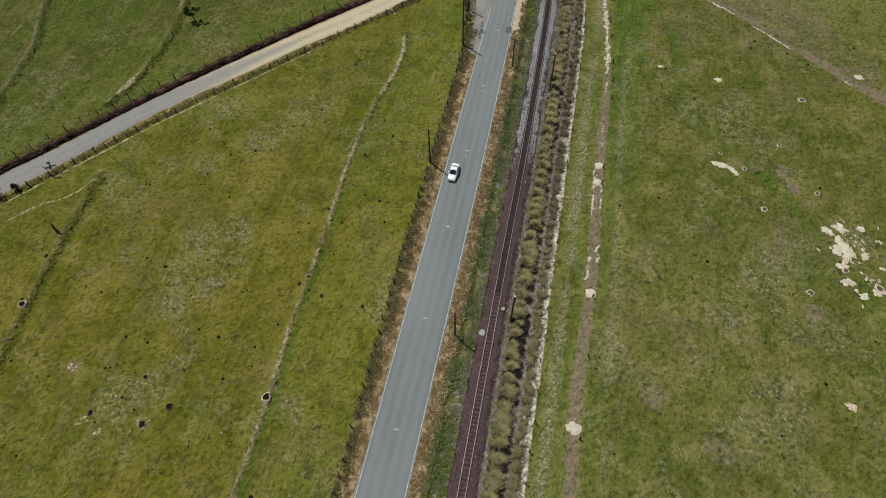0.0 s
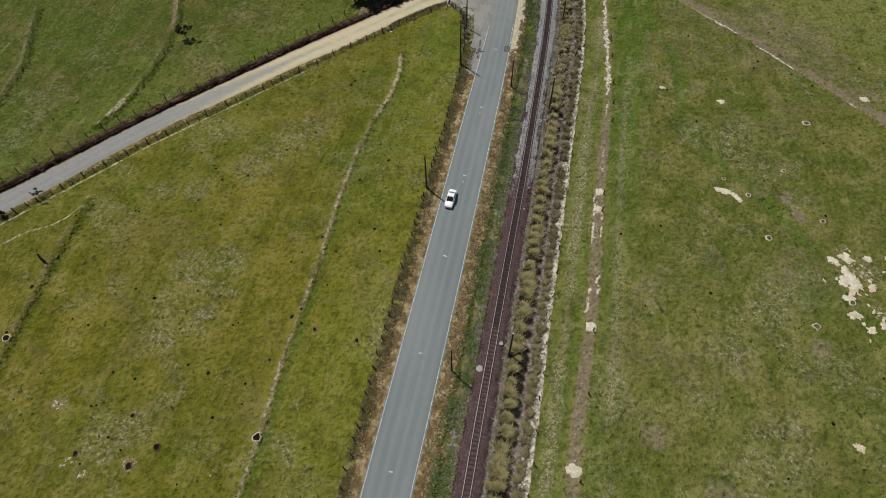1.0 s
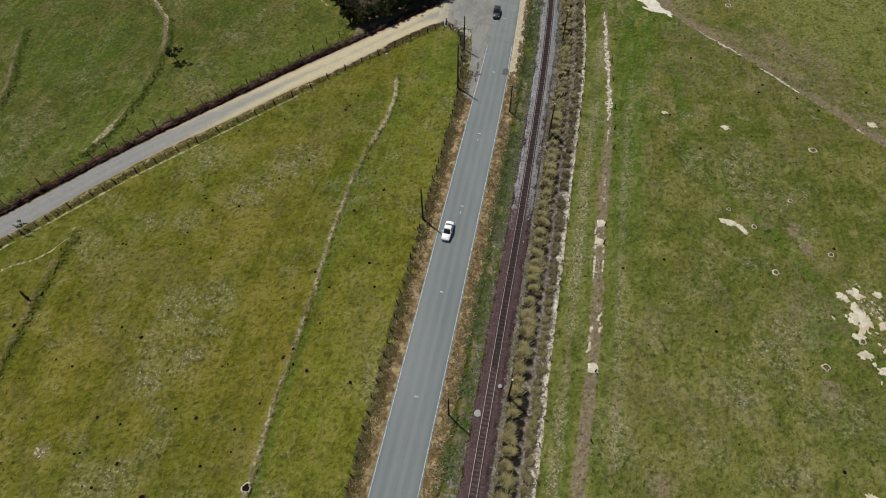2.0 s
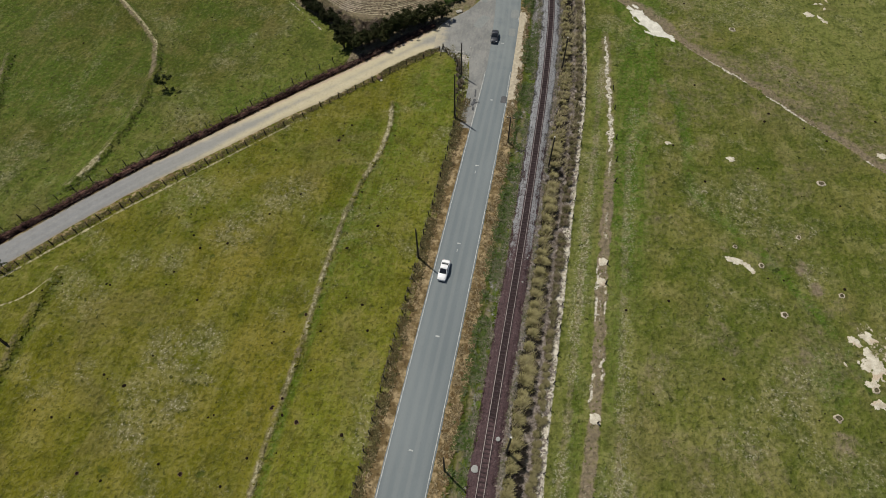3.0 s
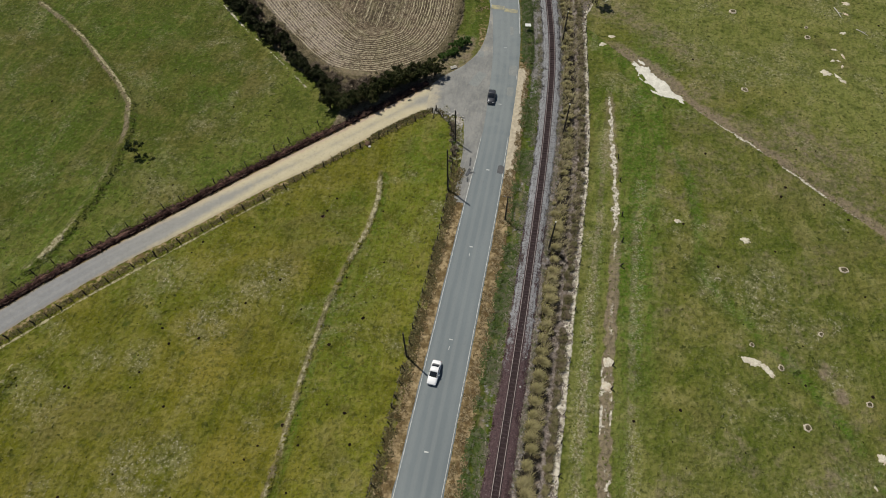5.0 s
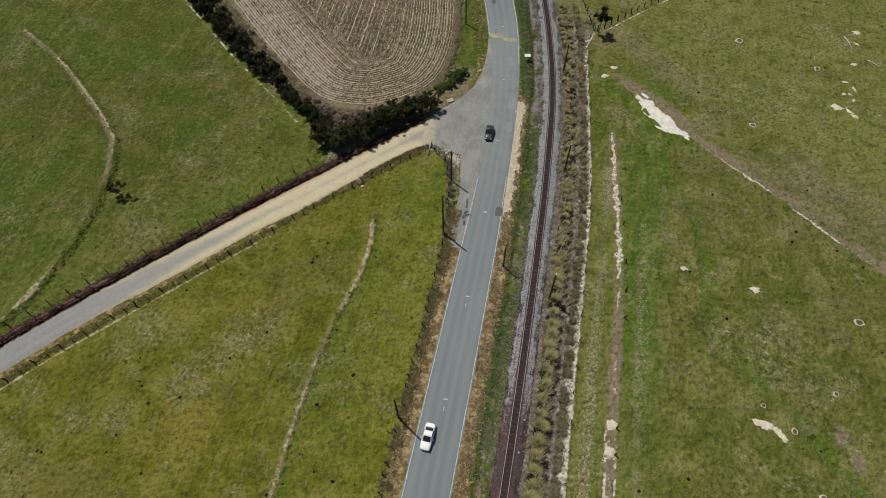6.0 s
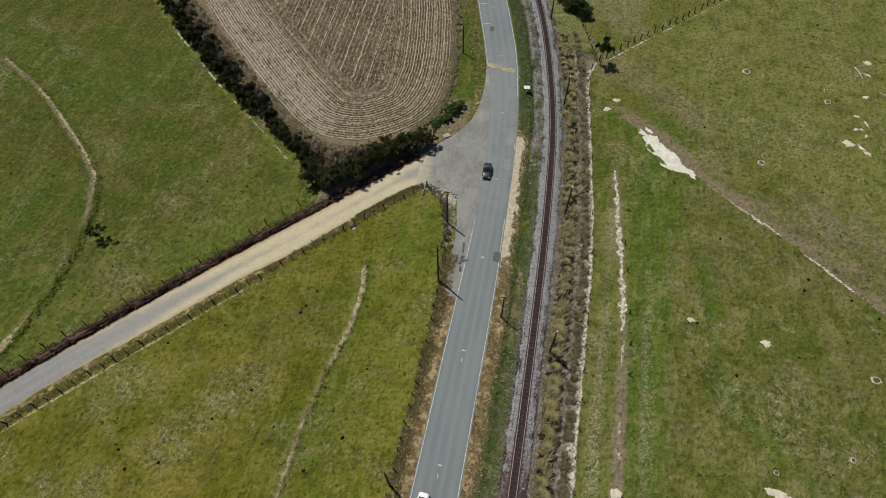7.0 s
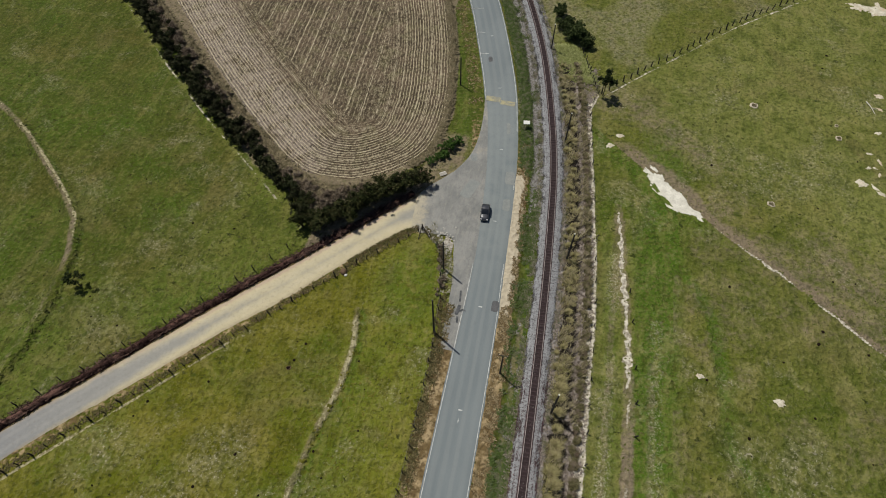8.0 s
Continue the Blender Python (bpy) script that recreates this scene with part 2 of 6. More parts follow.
def side_gravel():
    """Grey gravel that turns to tan sand near the junction ('tan' runs 0 to 1)."""
    n = Nodes("side_gravel")
    along = n.noise(0.5, 4, 0.6, stretch=(1, 1, 1))
    grey = n.mix(along, (0.180, 0.185, 0.189), (0.262, 0.266, 0.268))
    tan = n.mix(along, (0.400, 0.350, 0.222), (0.56, 0.500, 0.345))
    tone = n.math("ADD", n.value("tan"), n.math("MULTIPLY", n.math("SUBTRACT", n.noise(0.35, 5, 0.65), 0.5), 0.7))
    rut = n.math("ABSOLUTE", n.math("SUBTRACT", n.value("across"), 0.5))
    tone = n.math("ADD", tone, n.math("MULTIPLY", n.math("SUBTRACT", rut, 0.31), 1.5))
    col = n.mix(n.step(tone, 0.25, 0.85), n.mix(n.value("tan"), grey, (0.30, 0.290, 0.245)), tan)
    col = n.mix(n.math("MULTIPLY", n.step(n.math("ABSOLUTE", n.math("SUBTRACT", rut, 0.2)), 0.12, 0.02), 0.12), col, (0.40, 0.385, 0.345))
    col = n.mix(n.math("MULTIPLY", n.step(rut, 0.38, 0.5), 0.45), col, (0.27, 0.22, 0.155))
    rosy = n.math("MULTIPLY", n.step(n.math("ADD", n.value("across"), n.math("MULTIPLY", n.math("SUBTRACT", n.noise(0.8, 4), 0.5), 0.2)), 0.16, 0.04), n.value("tan"))
    col = n.mix(n.math("MULTIPLY", rosy, 0.8), col, (0.40, 0.305, 0.235))
    mottle = n.noise(1.7, 5, 0.75)
    col = n.mix(n.math("MULTIPLY", n.step(mottle, 0.48, 0.34), 0.30), col, (0.165, 0.148, 0.122))
    col = n.mix(n.math("MULTIPLY", n.step(mottle, 0.54, 0.70), 0.22), col, (0.48, 0.45, 0.38))
    fine = n.noise(9.0, 3, 0.8)
    col = n.mix(n.math("MULTIPLY", n.step(fine, 0.5, 0.3), 0.3), col, (0.12, 0.105, 0.085))
    n.bump(fine, 0.4, 0.03)
    return n.done(col, 0.92)


def dusty_asphalt():
    """Old grey asphalt under drifts of tan dust ('dust' runs 0 to 1)."""
    n = Nodes("old_asphalt")
    broad, fine = n.noise(0.3, 5, 0.65), n.noise(11.0, 3, 0.8)
    col = n.mix(n.step(broad, 0.35, 0.65), (0.180, 0.184, 0.178), (0.250, 0.250, 0.236))
    crack = n.math("MULTIPLY", n.step(n.math("ABSOLUTE", n.math("SUBTRACT", n.noise(0.55, 5, 0.7), 0.5)), 0.014, 0.002), 0.3)
    col = n.mix(crack, col, (0.07, 0.07, 0.068))
    streak = n.noise(1.1, 5, 0.75, stretch=(1.6, 0.5, 1.0))
    col = n.mix(n.math("MULTIPLY", n.step(streak, 0.50, 0.64), 0.5), col, (0.285, 0.275, 0.245))
    col = n.mix(n.math("MULTIPLY", n.step(streak, 0.46, 0.34), 0.4), col, (0.115, 0.118, 0.116))
    dust = n.step(n.math("ADD", n.value("dust"), n.math("MULTIPLY", n.math("SUBTRACT", n.noise(0.4, 5, 0.7), 0.5), 1.3)), 0.40, 0.85)
    col = n.mix(dust, col, n.mix(broad, (0.345, 0.308, 0.222), (0.48, 0.435, 0.330)))
    col = n.mix(n.math("MULTIPLY", n.step(fine, 0.5, 0.3), 0.3), col, (0.07, 0.068, 0.06))
    n.bump(fine, 0.3, 0.02)
    return n.done(col, 0.9)


def ballast_stone():
    """Track ballast: rusty brown beside the rails and along the near stretch, grey on the shoulders further on."""
    n = Nodes("ballast_stone")
    grain, patch = n.noise(3.0, 3, 0.75), n.noise(0.8, 5, 0.75)
    rust = n.mix(patch, (0.052, 0.032, 0.035), (0.112, 0.074, 0.077))
    grey = n.mix(patch, (0.160, 0.166, 0.175), (0.340, 0.348, 0.358))
    rust = n.mix(n.step(n.value("grey"), -0.1, -0.7), rust, n.mix(patch, (0.018, 0.012, 0.013), (0.050, 0.035, 0.036)))
    tone = n.math("ADD", n.value("grey"), n.math("MULTIPLY", n.math("SUBTRACT", n.noise(2.4, 5, 0.8), 0.5), 1.5))
    col = n.mix(n.step(tone, 0.40, 0.80), rust, grey)
    col = n.mix(n.math("MULTIPLY", n.step(n.noise(1.9, 4, 0.8), 0.48, 0.34), 0.40), col, (0.060, 0.042, 0.040))
    col = n.mix(n.math("MULTIPLY", n.step(grain, 0.50, 0.34), 0.75), col, (0.034, 0.026, 0.027))
    col = n.mix(n.math("MULTIPLY", n.step(grain, 0.58, 0.75), 0.4), col, (0.40, 0.38, 0.36))
    n.bump(grain, 0.8, 0.06)
    return n.done(col, 0.95, gloss=0.15)


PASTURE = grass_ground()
ASPHALT = asphalt("asphalt", (0.134, 0.158, 0.168), (0.172, 0.198, 0.206), [(0.15, 0.09, 0.35), (0.37, 0.08, 0.35), (0.60, 0.07, 0.45), (0.83, 0.09, 0.3)])
OLD_ASPHALT = dusty_asphalt()
PATCH_ASPHALT = speckled("patch_asphalt", (0.085, 0.088, 0.092), (0.125, 0.125, 0.128), 1.5, 12.0, 0.3)
TAR = speckled("tar", (0.045, 0.048, 0.052), (0.135, 0.140, 0.145), 1.1, 12.0, 0.2)
PALE_ASPHALT = speckled("pale_asphalt", (0.205, 0.222, 0.216), (0.258, 0.266, 0.254), 0.8, 12.0, 0.25)
ROAD_PAINT = speckled("road_paint", (0.30, 0.315, 0.31), (0.58, 0.59, 0.57), 1.2, 10.0, 0.1, 0.7)
YELLOW_PAINT = speckled("yellow_paint", (0.22, 0.225, 0.195), (0.40, 0.36, 0.20), 0.8, 8.0, 0.1, 0.7)
STUBBLE = stubble_soil()
GRAVEL = side_gravel()
BALLAST = ballast_stone()
SAND = speckled("pale_sand", (0.44, 0.395, 0.30), (0.64, 0.60, 0.50), 1.1, 7.0, 0.5, third=(0.52, 0.42, 0.31))
WHITE_SAND = speckled("white_sand", (0.55, 0.53, 0.46), (0.70, 0.68, 0.60), 0.7, 6.0, 0.4)
DARK_EARTH = speckled("dark_earth", (0.014, 0.008, 0.007), (0.085, 0.047, 0.040), 1.8, 4.0, 1.0, lift=0.3, third=(0.175, 0.100, 0.080), gloss=0.03)
RED_EARTH = speckled("red_earth", (0.075, 0.048, 0.030), (0.150, 0.098, 0.062), 1.4, 6.0, 0.8, lift=0.1)
BURROW_SOIL = speckled("burrow_soil", (0.32, 0.27, 0.20), (0.56, 0.50, 0.40), 1.6, 7.0, 0.6)
HOLLOW = speckled("hollow_soil", (0.050, 0.045, 0.022), (0.135, 0.115, 0.070), 2.0, 8.0, 0.6)
PIT_AND_DUNG = speckled("pit_shade_and_dung", (0.008, 0.006, 0.004), (0.022, 0.015, 0.011), 3.0, 9.0, 0.6, gloss=0.02)
SLEEPER_WOOD = plain("sleeper_wood", (0.026, 0.017, 0.019), (0.074, 0.049, 0.052), 2.0, 0.9, by_piece=0.6)
RAIL_STEEL = plain("rail_steel", (0.062, 0.042, 0.038), (0.115, 0.082, 0.072), 1.5, 0.75, 0.2)
RAIL_TOP = plain("rail_top", (0.21, 0.18, 0.175), (0.34, 0.30, 0.29), 0.3, 0.40, 0.5, bump=0.05)
POST_WOOD = plain("post_wood", (0.020, 0.017, 0.014), (0.060, 0.050, 0.042), 4.0, 0.9, by_piece=0.5)
POLE_WOOD = plain("pole_wood", (0.030, 0.028, 0.026), (0.075, 0.068, 0.060), 1.5, 0.85)
WIRE = plain("fence_wire", (0.20, 0.20, 0.20), (0.32, 0.32, 0.31), 2.0, 0.5, 0.6, bump=0.0)
CERAMIC = plain("ceramic", (0.55, 0.54, 0.50), (0.72, 0.71, 0.68), 3.0, 0.3, bump=0.0)
CONCRETE = plain("concrete", (0.42, 0.40, 0.36), (0.62, 0.60, 0.55), 2.5, 0.9, by_piece=0.1)
GREY_STONE = plain("grey_stone", (0.20, 0.21, 0.20), (0.42, 0.42, 0.40), 5.0, 0.9, by_piece=0.2)
RUBBLE_STONE = plain("rubble_stone", (0.28, 0.265, 0.235), (0.60, 0.58, 0.53), 2.0, 0.9, by_piece=0.7)
BARK = plain("bark", (0.045, 0.033, 0.024), (0.115, 0.09, 0.066), 5.0, 0.95, bump=0.8)
BUSH_LEAF = leafy("bush_leaf", (0.024, 0.038, 0.011), (0.080, 0.104, 0.034))
HEDGE_LEAF = leafy("hedge_leaf", (0.010, 0.014, 0.005), (0.050, 0.060, 0.020), (0.050, 0.048, 0.024))
CORNER_LEAF = leafy("corner_leaf", (0.010, 0.014, 0.004), (0.046, 0.058, 0.016), (0.064, 0.062, 0.024))
TREE_LEAF = leafy("tree_leaf", (0.010, 0.017, 0.005), (0.036, 0.052, 0.014))
BRIGHT_LEAF = leafy("bright_leaf", (0.030, 0.070, 0.012), (0.085, 0.150, 0.030))
DRY_STALK = leafy("dry_stalk", (0.15, 0.115, 0.082), (0.30, 0.25, 0.185), (0.115, 0.088, 0.066))
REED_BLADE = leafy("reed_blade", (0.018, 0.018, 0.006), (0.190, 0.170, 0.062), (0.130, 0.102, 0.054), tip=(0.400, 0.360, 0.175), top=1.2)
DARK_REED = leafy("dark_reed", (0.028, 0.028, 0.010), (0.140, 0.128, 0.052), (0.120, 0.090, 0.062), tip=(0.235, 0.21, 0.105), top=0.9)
WEED_LEAF = leafy("weed_leaf", (0.040, 0.068, 0.014), (0.105, 0.140, 0.042), (0.150, 0.148, 0.095))
DRY_GRASS = leafy("dry_grass", (0.070, 0.050, 0.022), (0.44, 0.355, 0.215), (0.150, 0.098, 0.042))
GRASS_BLADE = leafy("grass_blade", (0.055, 0.054, 0.015), (0.150, 0.132, 0.050), (0.120, 0.092, 0.045))
STRAW = leafy("straw", (0.26, 0.225, 0.15), (0.50, 0.45, 0.32))
WHITE_PAINT = plain("white_car_paint", (0.78, 0.79, 0.80), (0.84, 0.85, 0.86), 0.5, 0.25, bump=0.0, gloss=0.6)
GREY_PAINT = plain("grey_car_paint", (0.050, 0.053, 0.062), (0.070, 0.074, 0.085), 0.5, 0.28, 0.4, bump=0.0, gloss=0.6)
BLACK_GLASS = plain("car_glass", (0.012, 0.014, 0.017), (0.020, 0.023, 0.028), 0.5, 0.08, bump=0.0, gloss=0.7)
RUBBER = plain("rubber", (0.014, 0.014, 0.014), (0.026, 0.026, 0.026), 5.0, 0.85)
ALLOY = plain("alloy", (0.40, 0.40, 0.41), (0.55, 0.55, 0.56), 4.0, 0.35, 0.8, bump=0.0)
LAMP_GLASS = plain("lamp_glass", (0.55, 0.57, 0.60), (0.70, 0.72, 0.74), 4.0, 0.15, bump=0.0, gloss=0.6)
TAIL_RED = plain("tail_red", (0.30, 0.015, 0.012), (0.42, 0.03, 0.02), 4.0, 0.2, bump=0.0, gloss=0.6)


# ---------------------------------------------------------------- shape helpers
def part(name, bm, material, parent=None, label=""):
    """Links a bmesh as one mesh object, under parent if given."""
    me = bpy.data.meshes.new(name)
    bm.to_mesh(me)
    bm.free()
    me.materials.append(material)
    return child(name, me, parent, label)


def child(name, me, parent=None, label="", m=None):
    ob = new(name, me)
    if parent:
        ob.parent = parent
    if m is not None:
        ob.matrix_basis = m
    if label:
        ob["label"] = label
    return ob


def sheet(name, verts, faces, material, values=None, smooth=True):
    """A mesh from computed arrays, with float values per vertex."""
    me = bpy.data.meshes.new(name)
    me.from_pydata(np.asarray(verts, float).tolist(), [], np.asarray(faces).tolist())
    for key, v in (values or {}).items():
        me.attributes.new(key, "FLOAT", "POINT").data.foreach_set("value", np.asarray(v, np.float32).ravel())
    me.materials.append(material)
    if smooth:
        me.polygons.foreach_set("use_smooth", np.ones(len(me.polygons), bool))
    me.update()
    return me


def grid_faces(rows, cols):
    a = (np.arange(rows - 1)[:, None] * cols + np.arange(cols - 1)[None]).ravel()
    return np.stack([a, a + 1, a + cols + 1, a + cols], 1)


def lattice(x, y, seed=0.0):
    """Smooth value noise, 0 to 1, one cell a metre."""
    x, y = np.asarray(x, float), np.asarray(y, float)
    ix, iy = np.floor(x), np.floor(y)
    fx, fy = x - ix, y - iy
    fx, fy = fx * fx * (3 - 2 * fx), fy * fy * (3 - 2 * fy)

    def h(a, b):
        v = np.sin(a * 127.1 + b * 311.7 + seed * 74.7) * 43758.5453
        return v - np.floor(v)

    return (h(ix, iy) * (1 - fx) + h(ix + 1, iy) * fx) * (1 - fy) + (h(ix, iy + 1) * (1 - fx) + h(ix + 1, iy + 1) * fx) * fy


def rough(x, y, seed=0.0, octaves=4):
    total, amount, v = 0.0, 0.0, 1.0
    for k in range(octaves):
        total = total + v * lattice(np.asarray(x) * 2**k, np.asarray(y) * 2**k, seed + 3.3 * k)
        amount, v = amount + v, v * 0.55
    return total / amount


def smooth(points, step=1.0):
    """A curve through the points, sampled about every step metres."""
    p = np.asarray(points, float)
    p = np.vstack([2 * p[0] - p[1], p, 2 * p[-1] - p[-2]])
    out = []
    for a, b, c, d in zip(p[:-3], p[1:-2], p[2:-1], p[3:]):
        n = max(2, int(np.linalg.norm(c - b) / step))
        t = (np.arange(n) / n)[:, None]
        out.append(0.5 * (2 * b + (c - a) * t + (2 * a - 5 * b + 4 * c - d) * t**2 + (3 * b - a - 3 * c + d) * t**3))
    return np.vstack(out + [p[-2:-1]])


def resample(line, step):
    d = np.r_[0, np.cumsum(np.linalg.norm(np.diff(line, axis=0), axis=1))]
    s = np.arange(0, d[-1], step)
    return np.stack([np.interp(s, d, line[:, 0]), np.interp(s, d, line[:, 1])], 1)


def normals(line):
    t = np.gradient(line, axis=0)
    t /= np.linalg.norm(t, axis=1)[:, None] + 1e-9
    return np.stack([-t[:, 1], t[:, 0]], 1)      # to the left of the way


def distance(x, y, line):
    """The distance to a polyline, and the side (positive to the left of its way)."""
    best, side = np.full(np.shape(x), 1e9), np.zeros(np.shape(x))
    for (ax, ay), (bx, by) in zip(line[:-1], line[1:]):
        dx, dy = bx - ax, by - ay
        t = np.clip(((x - ax) * dx + (y - ay) * dy) / (dx * dx + dy * dy + 1e-9), 0, 1)
        d = np.hypot(x - ax - t * dx, y - ay - t * dy)
        near = d < best
        best = np.where(near, d, best)
        side = np.where(near, np.sign(dx * (y - ay) - dy * (x - ax)), side)
    return best, side


def inside(x, y, poly):
    hit = np.zeros(np.shape(x), bool)
    for (ax, ay), (bx, by) in zip(poly, np.roll(poly, -1, axis=0)):
        hit ^= ((ay > y) != (by > y)) & (x < (bx - ax) * (y - ay) / (by - ay + 1e-12) + ax)
    return hit


def ridge(d, half):
    """Height of a thin line's profile: 0.47 at half its width."""
    return np.clip(0.80 - 0.33 * d / half, 0, 1)


def fade(v, near, far):
    t = np.clip((far - v) / (far - near), 0, 1)
    return t * t * (3 - 2 * t)


# ---------------------------------------------------------------- the plan
ROAD_L = [(-15.8, -60), (-15.9, 20), (-15.9, 60), (-15.8, 100), (-15.7, 113), (-16.0, 125), (-17.3, 139), (-20.4, 157), (-24.6, 173), (-30.3, 191.5), (-39, 213), (-52, 240), (-85, 300)]
ROAD_R = [(-9.1, -60), (-9.1, 20), (-9.2, 60), (-9.6, 100), (-10.1, 114), (-10.6, 127), (-11.6, 142), (-13.8, 158), (-17.2, 172.5), (-23.3, 192.7), (-32, 215), (-45, 243), (-78, 304)]
RAIL = [(-1.7, -60), (-1.85, 10), (-2.0, 30), (-2.1, 52), (-2.15, 78), (-2.6, 107), (-3.25, 125), (-4.4, 142), (-6.9, 158.8), (-10.5, 176), (-15.9, 194), (-24, 215), (-38, 245), (-70, 305)]
SIDE_UP = [(-180, -38), (-124, 20), (-97, 49.8), (-78.4, 73.4), (-64.3, 89.8), (-54.6, 100.7), (-47.5, 108.4), (-39.9, 116.6), (-31.8, 125.4), (-28.2, 129.6), (-26.4, 131.6)]
SIDE_LOW = [(-177, -42), (-121, 16), (-94.3, 45.9), (-75.9, 70.2), (-61.9, 85.8), (-52.5, 96.3), (-45.5, 103.2), (-38.3, 111.5), (-32, 118.3), (-28.6, 121.2), (-25.8, 122.8)]
FIELD = [(-128, 205), (-101.5, 177), (-84.2, 158.7), (-70.1, 144.9), (-58.5, 134.6), (-51, 130.2), (-42.1, 130.2), (-34.3, 134.2), (-28.8, 140.8), (-27.4, 152), (-29.8, 170), (-35, 190), (-44, 214), (-58, 242), (-110, 250)]
SAND_PATH = [(12.9, -10), (12.4, 14), (11.9, 26), (12.0, 37), (12.5, 47.4), (12.3, 58), (11.9, 72), (12.0, 84), (11.8, 98), (11.2, 108), (10.3, 116), (9.4, 125), (8.6, 133)]
DIAGONAL = [(5.0, 152), (8.5, 148.6), (13, 144.5), (23.2, 135), (31.6, 128.4), (37.8, 124.1), (45.4, 117.6), (55, 109.7), (75, 92), (110, 60)]
LEFT_PATH = [(-31.0, -8), (-31.9, 8), (-32.3, 22), (-33.0, 33), (-33.2, 50), (-33.9, 64), (-33.8, 75), (-33.0, 83), (-31.5, 90.5), (-31.4, 97), (-32.6, 104)]
FAR_PATH = [(-74, 12), (-75.6, 21), (-76.3, 29), (-77.3, 38), (-78.0, 45), (-78.2, 53)]
UPPER_PATH = [(-126, 138), (-117.3, 133.4), (-108.4, 127.8), (-99.7, 121), (-93.4, 116), (-88.3, 111), (-85, 104.1), (-83.4, 96.3), (-82.8, 88), (-83.4, 80), (-84.4, 75), (-85.8, 70.6)]
CORNER_PATH = [(-119, 101.5), (-115.6, 93.2), (-111.6, 84.6), (-110, 76), (-108.8, 68), (-107, 60)]
SWALE = [(10.4, 146.3), (12.4, 140.2), (15.2, 131.3), (19.1, 123.6), (24.5, 114.9), (26.0, 104), (26.5, 93), (32.3, 86.8), (39.1, 80.3), (47, 70.2), (50.7, 62.8), (54.3, 57), (59, 49)]
THIN_PATH = [(-97, 33), (-90.2, 39.9), (-86, 45.1), (-82.3, 47.5), (-78, 52.2), (-79.1, 55)]
STRIP_FENCE = [(6.3, -10), (6.3, 20), (6.1, 50), (6.0, 82), (5.9, 110), (5.2, 122), (3.9, 136), (2.4, 150), (1.5, 159), (2.8, 163.5)]
ROAD_FENCE = [(-18.5, -10), (-18.8, 20), (-19.2, 50), (-19.0, 78), (-19.0, 95), (-19.4, 104), (-20.3, 112), (-22.2, 118.6), (-25.8, 122.0)]
LANE_FENCE = [(-118, 12), (-93.5, 43.9), (-73.8, 69.3), (-61.1, 83.6), (-51.7, 94.4), (-38.4, 109.2), (-26.2, 121.8)]
BANK_FENCE = [(-122, 24), (-98.5, 51.5), (-79.6, 75.2), (-64.9, 91.2), (-55.4, 102.5), (-46.2, 114.0)]
FAR_FENCE = [(3.4, 164.2), (12.1, 173.6), (19.4, 180.9), (32.3, 194), (46.5, 206), (75, 228)]

APRON_OUT = [(-18.0, 100), (-18.2, 110), (-19.2, 117.5), (-20.9, 121.6), (-28.0, 121.6), (-28.5, 129.5), (-22.8, 137.0), (-20.3, 143), (-19.9, 150), (-20.5, 157.5)]
road_l, road_r = smooth(ROAD_L), smooth(ROAD_R)
side_mid = np.array([(np.array(a) + b) / 2 for a, b in zip(SIDE_UP, SIDE_LOW)])
road_mid = np.array([(np.array(a) + b) / 2 for a, b in zip(ROAD_L, ROAD_R)])


def ground_height(x, y):
    """The lie of the land: nearly level, with a shallow ditch between road and track."""
    x, y = np.asarray(x, float), np.asarray(y, float)
    d_road, d_rail, d_side = distance(x, y, road_mid)[0], distance(x, y, np.array(RAIL))[0], distance(x, y, side_mid)[0]
    free = np.clip(np.minimum(np.minimum((d_road - 5.5) / 6, (d_rail - 3) / 6), (d_side - 3.5) / 6), 0, 1)
    free = np.where(inside(x, y, np.array(APRON_OUT)), 0, np.minimum(free, np.clip((distance(x, y, np.array(APRON_OUT))[0] - 1.2) / 5, 0, 1)))
    z = -0.06 + free * (0.55 * (rough(x / 30, y / 30, 5) - 0.5) + 0.16 * (rough(x / 3.0, y / 3.0, 8) - 0.5))
    z = z + 0.05 * (rough(x / 0.9, y / 0.9, 2, 2) - 0.5) * np.clip(free * 6, 0, 1)
    z = z - 0.30 * fade(np.abs(d_rail - 3.6), 0.2, 1.2) * (x < 0) * (d_road > 4.6)
    for line, rise, near_side, far_side, way in ((LEFT_PATH, 0.36, 1.6, 0.75, -1), (FAR_PATH, 0.85, 2.6, 1.4, -1), (UPPER_PATH, 0.85, 2.6, 1.4, 1), (CORNER_PATH, 0.85, 2.6, 1.4, 1), (SWALE, -0.25, 1.8, 1.8, 1)):
        d, side = distance(x, y, np.array(line))
        z = z + rise * fade(d, 0.1, np.where(side == way, far_side, near_side))
    d, side = distance(x, y, np.array(SIDE_UP))
    z = z + 0.55 * fade(-d, -2.6, -1.2) * (side > 0) * fade(x, -38, -30) * fade(d, 8, 40)
    d, side = distance(x, y, np.array(FIELD + FIELD[:1]))
    return np.where(inside(x, y, np.array(FIELD)), np.minimum(z, -0.06 - 0.1 * np.clip(d - 1, 0, 2)), z)


def height(x, y):
    """Height of the built ground sheet."""
    xs, ys, z = GROUND
    i, j = int(np.searchsorted(xs, x)) - 1, int(np.searchsorted(ys, y)) - 1
    u, v = (x - xs[i]) / (xs[i + 1] - xs[i]), (y - ys[j]) / (ys[j + 1] - ys[j])
    return float((z[j, i] * (1 - u) + z[j, i + 1] * u) * (1 - v) + (z[j + 1, i] * (1 - u) + z[j + 1, i + 1] * u) * v)


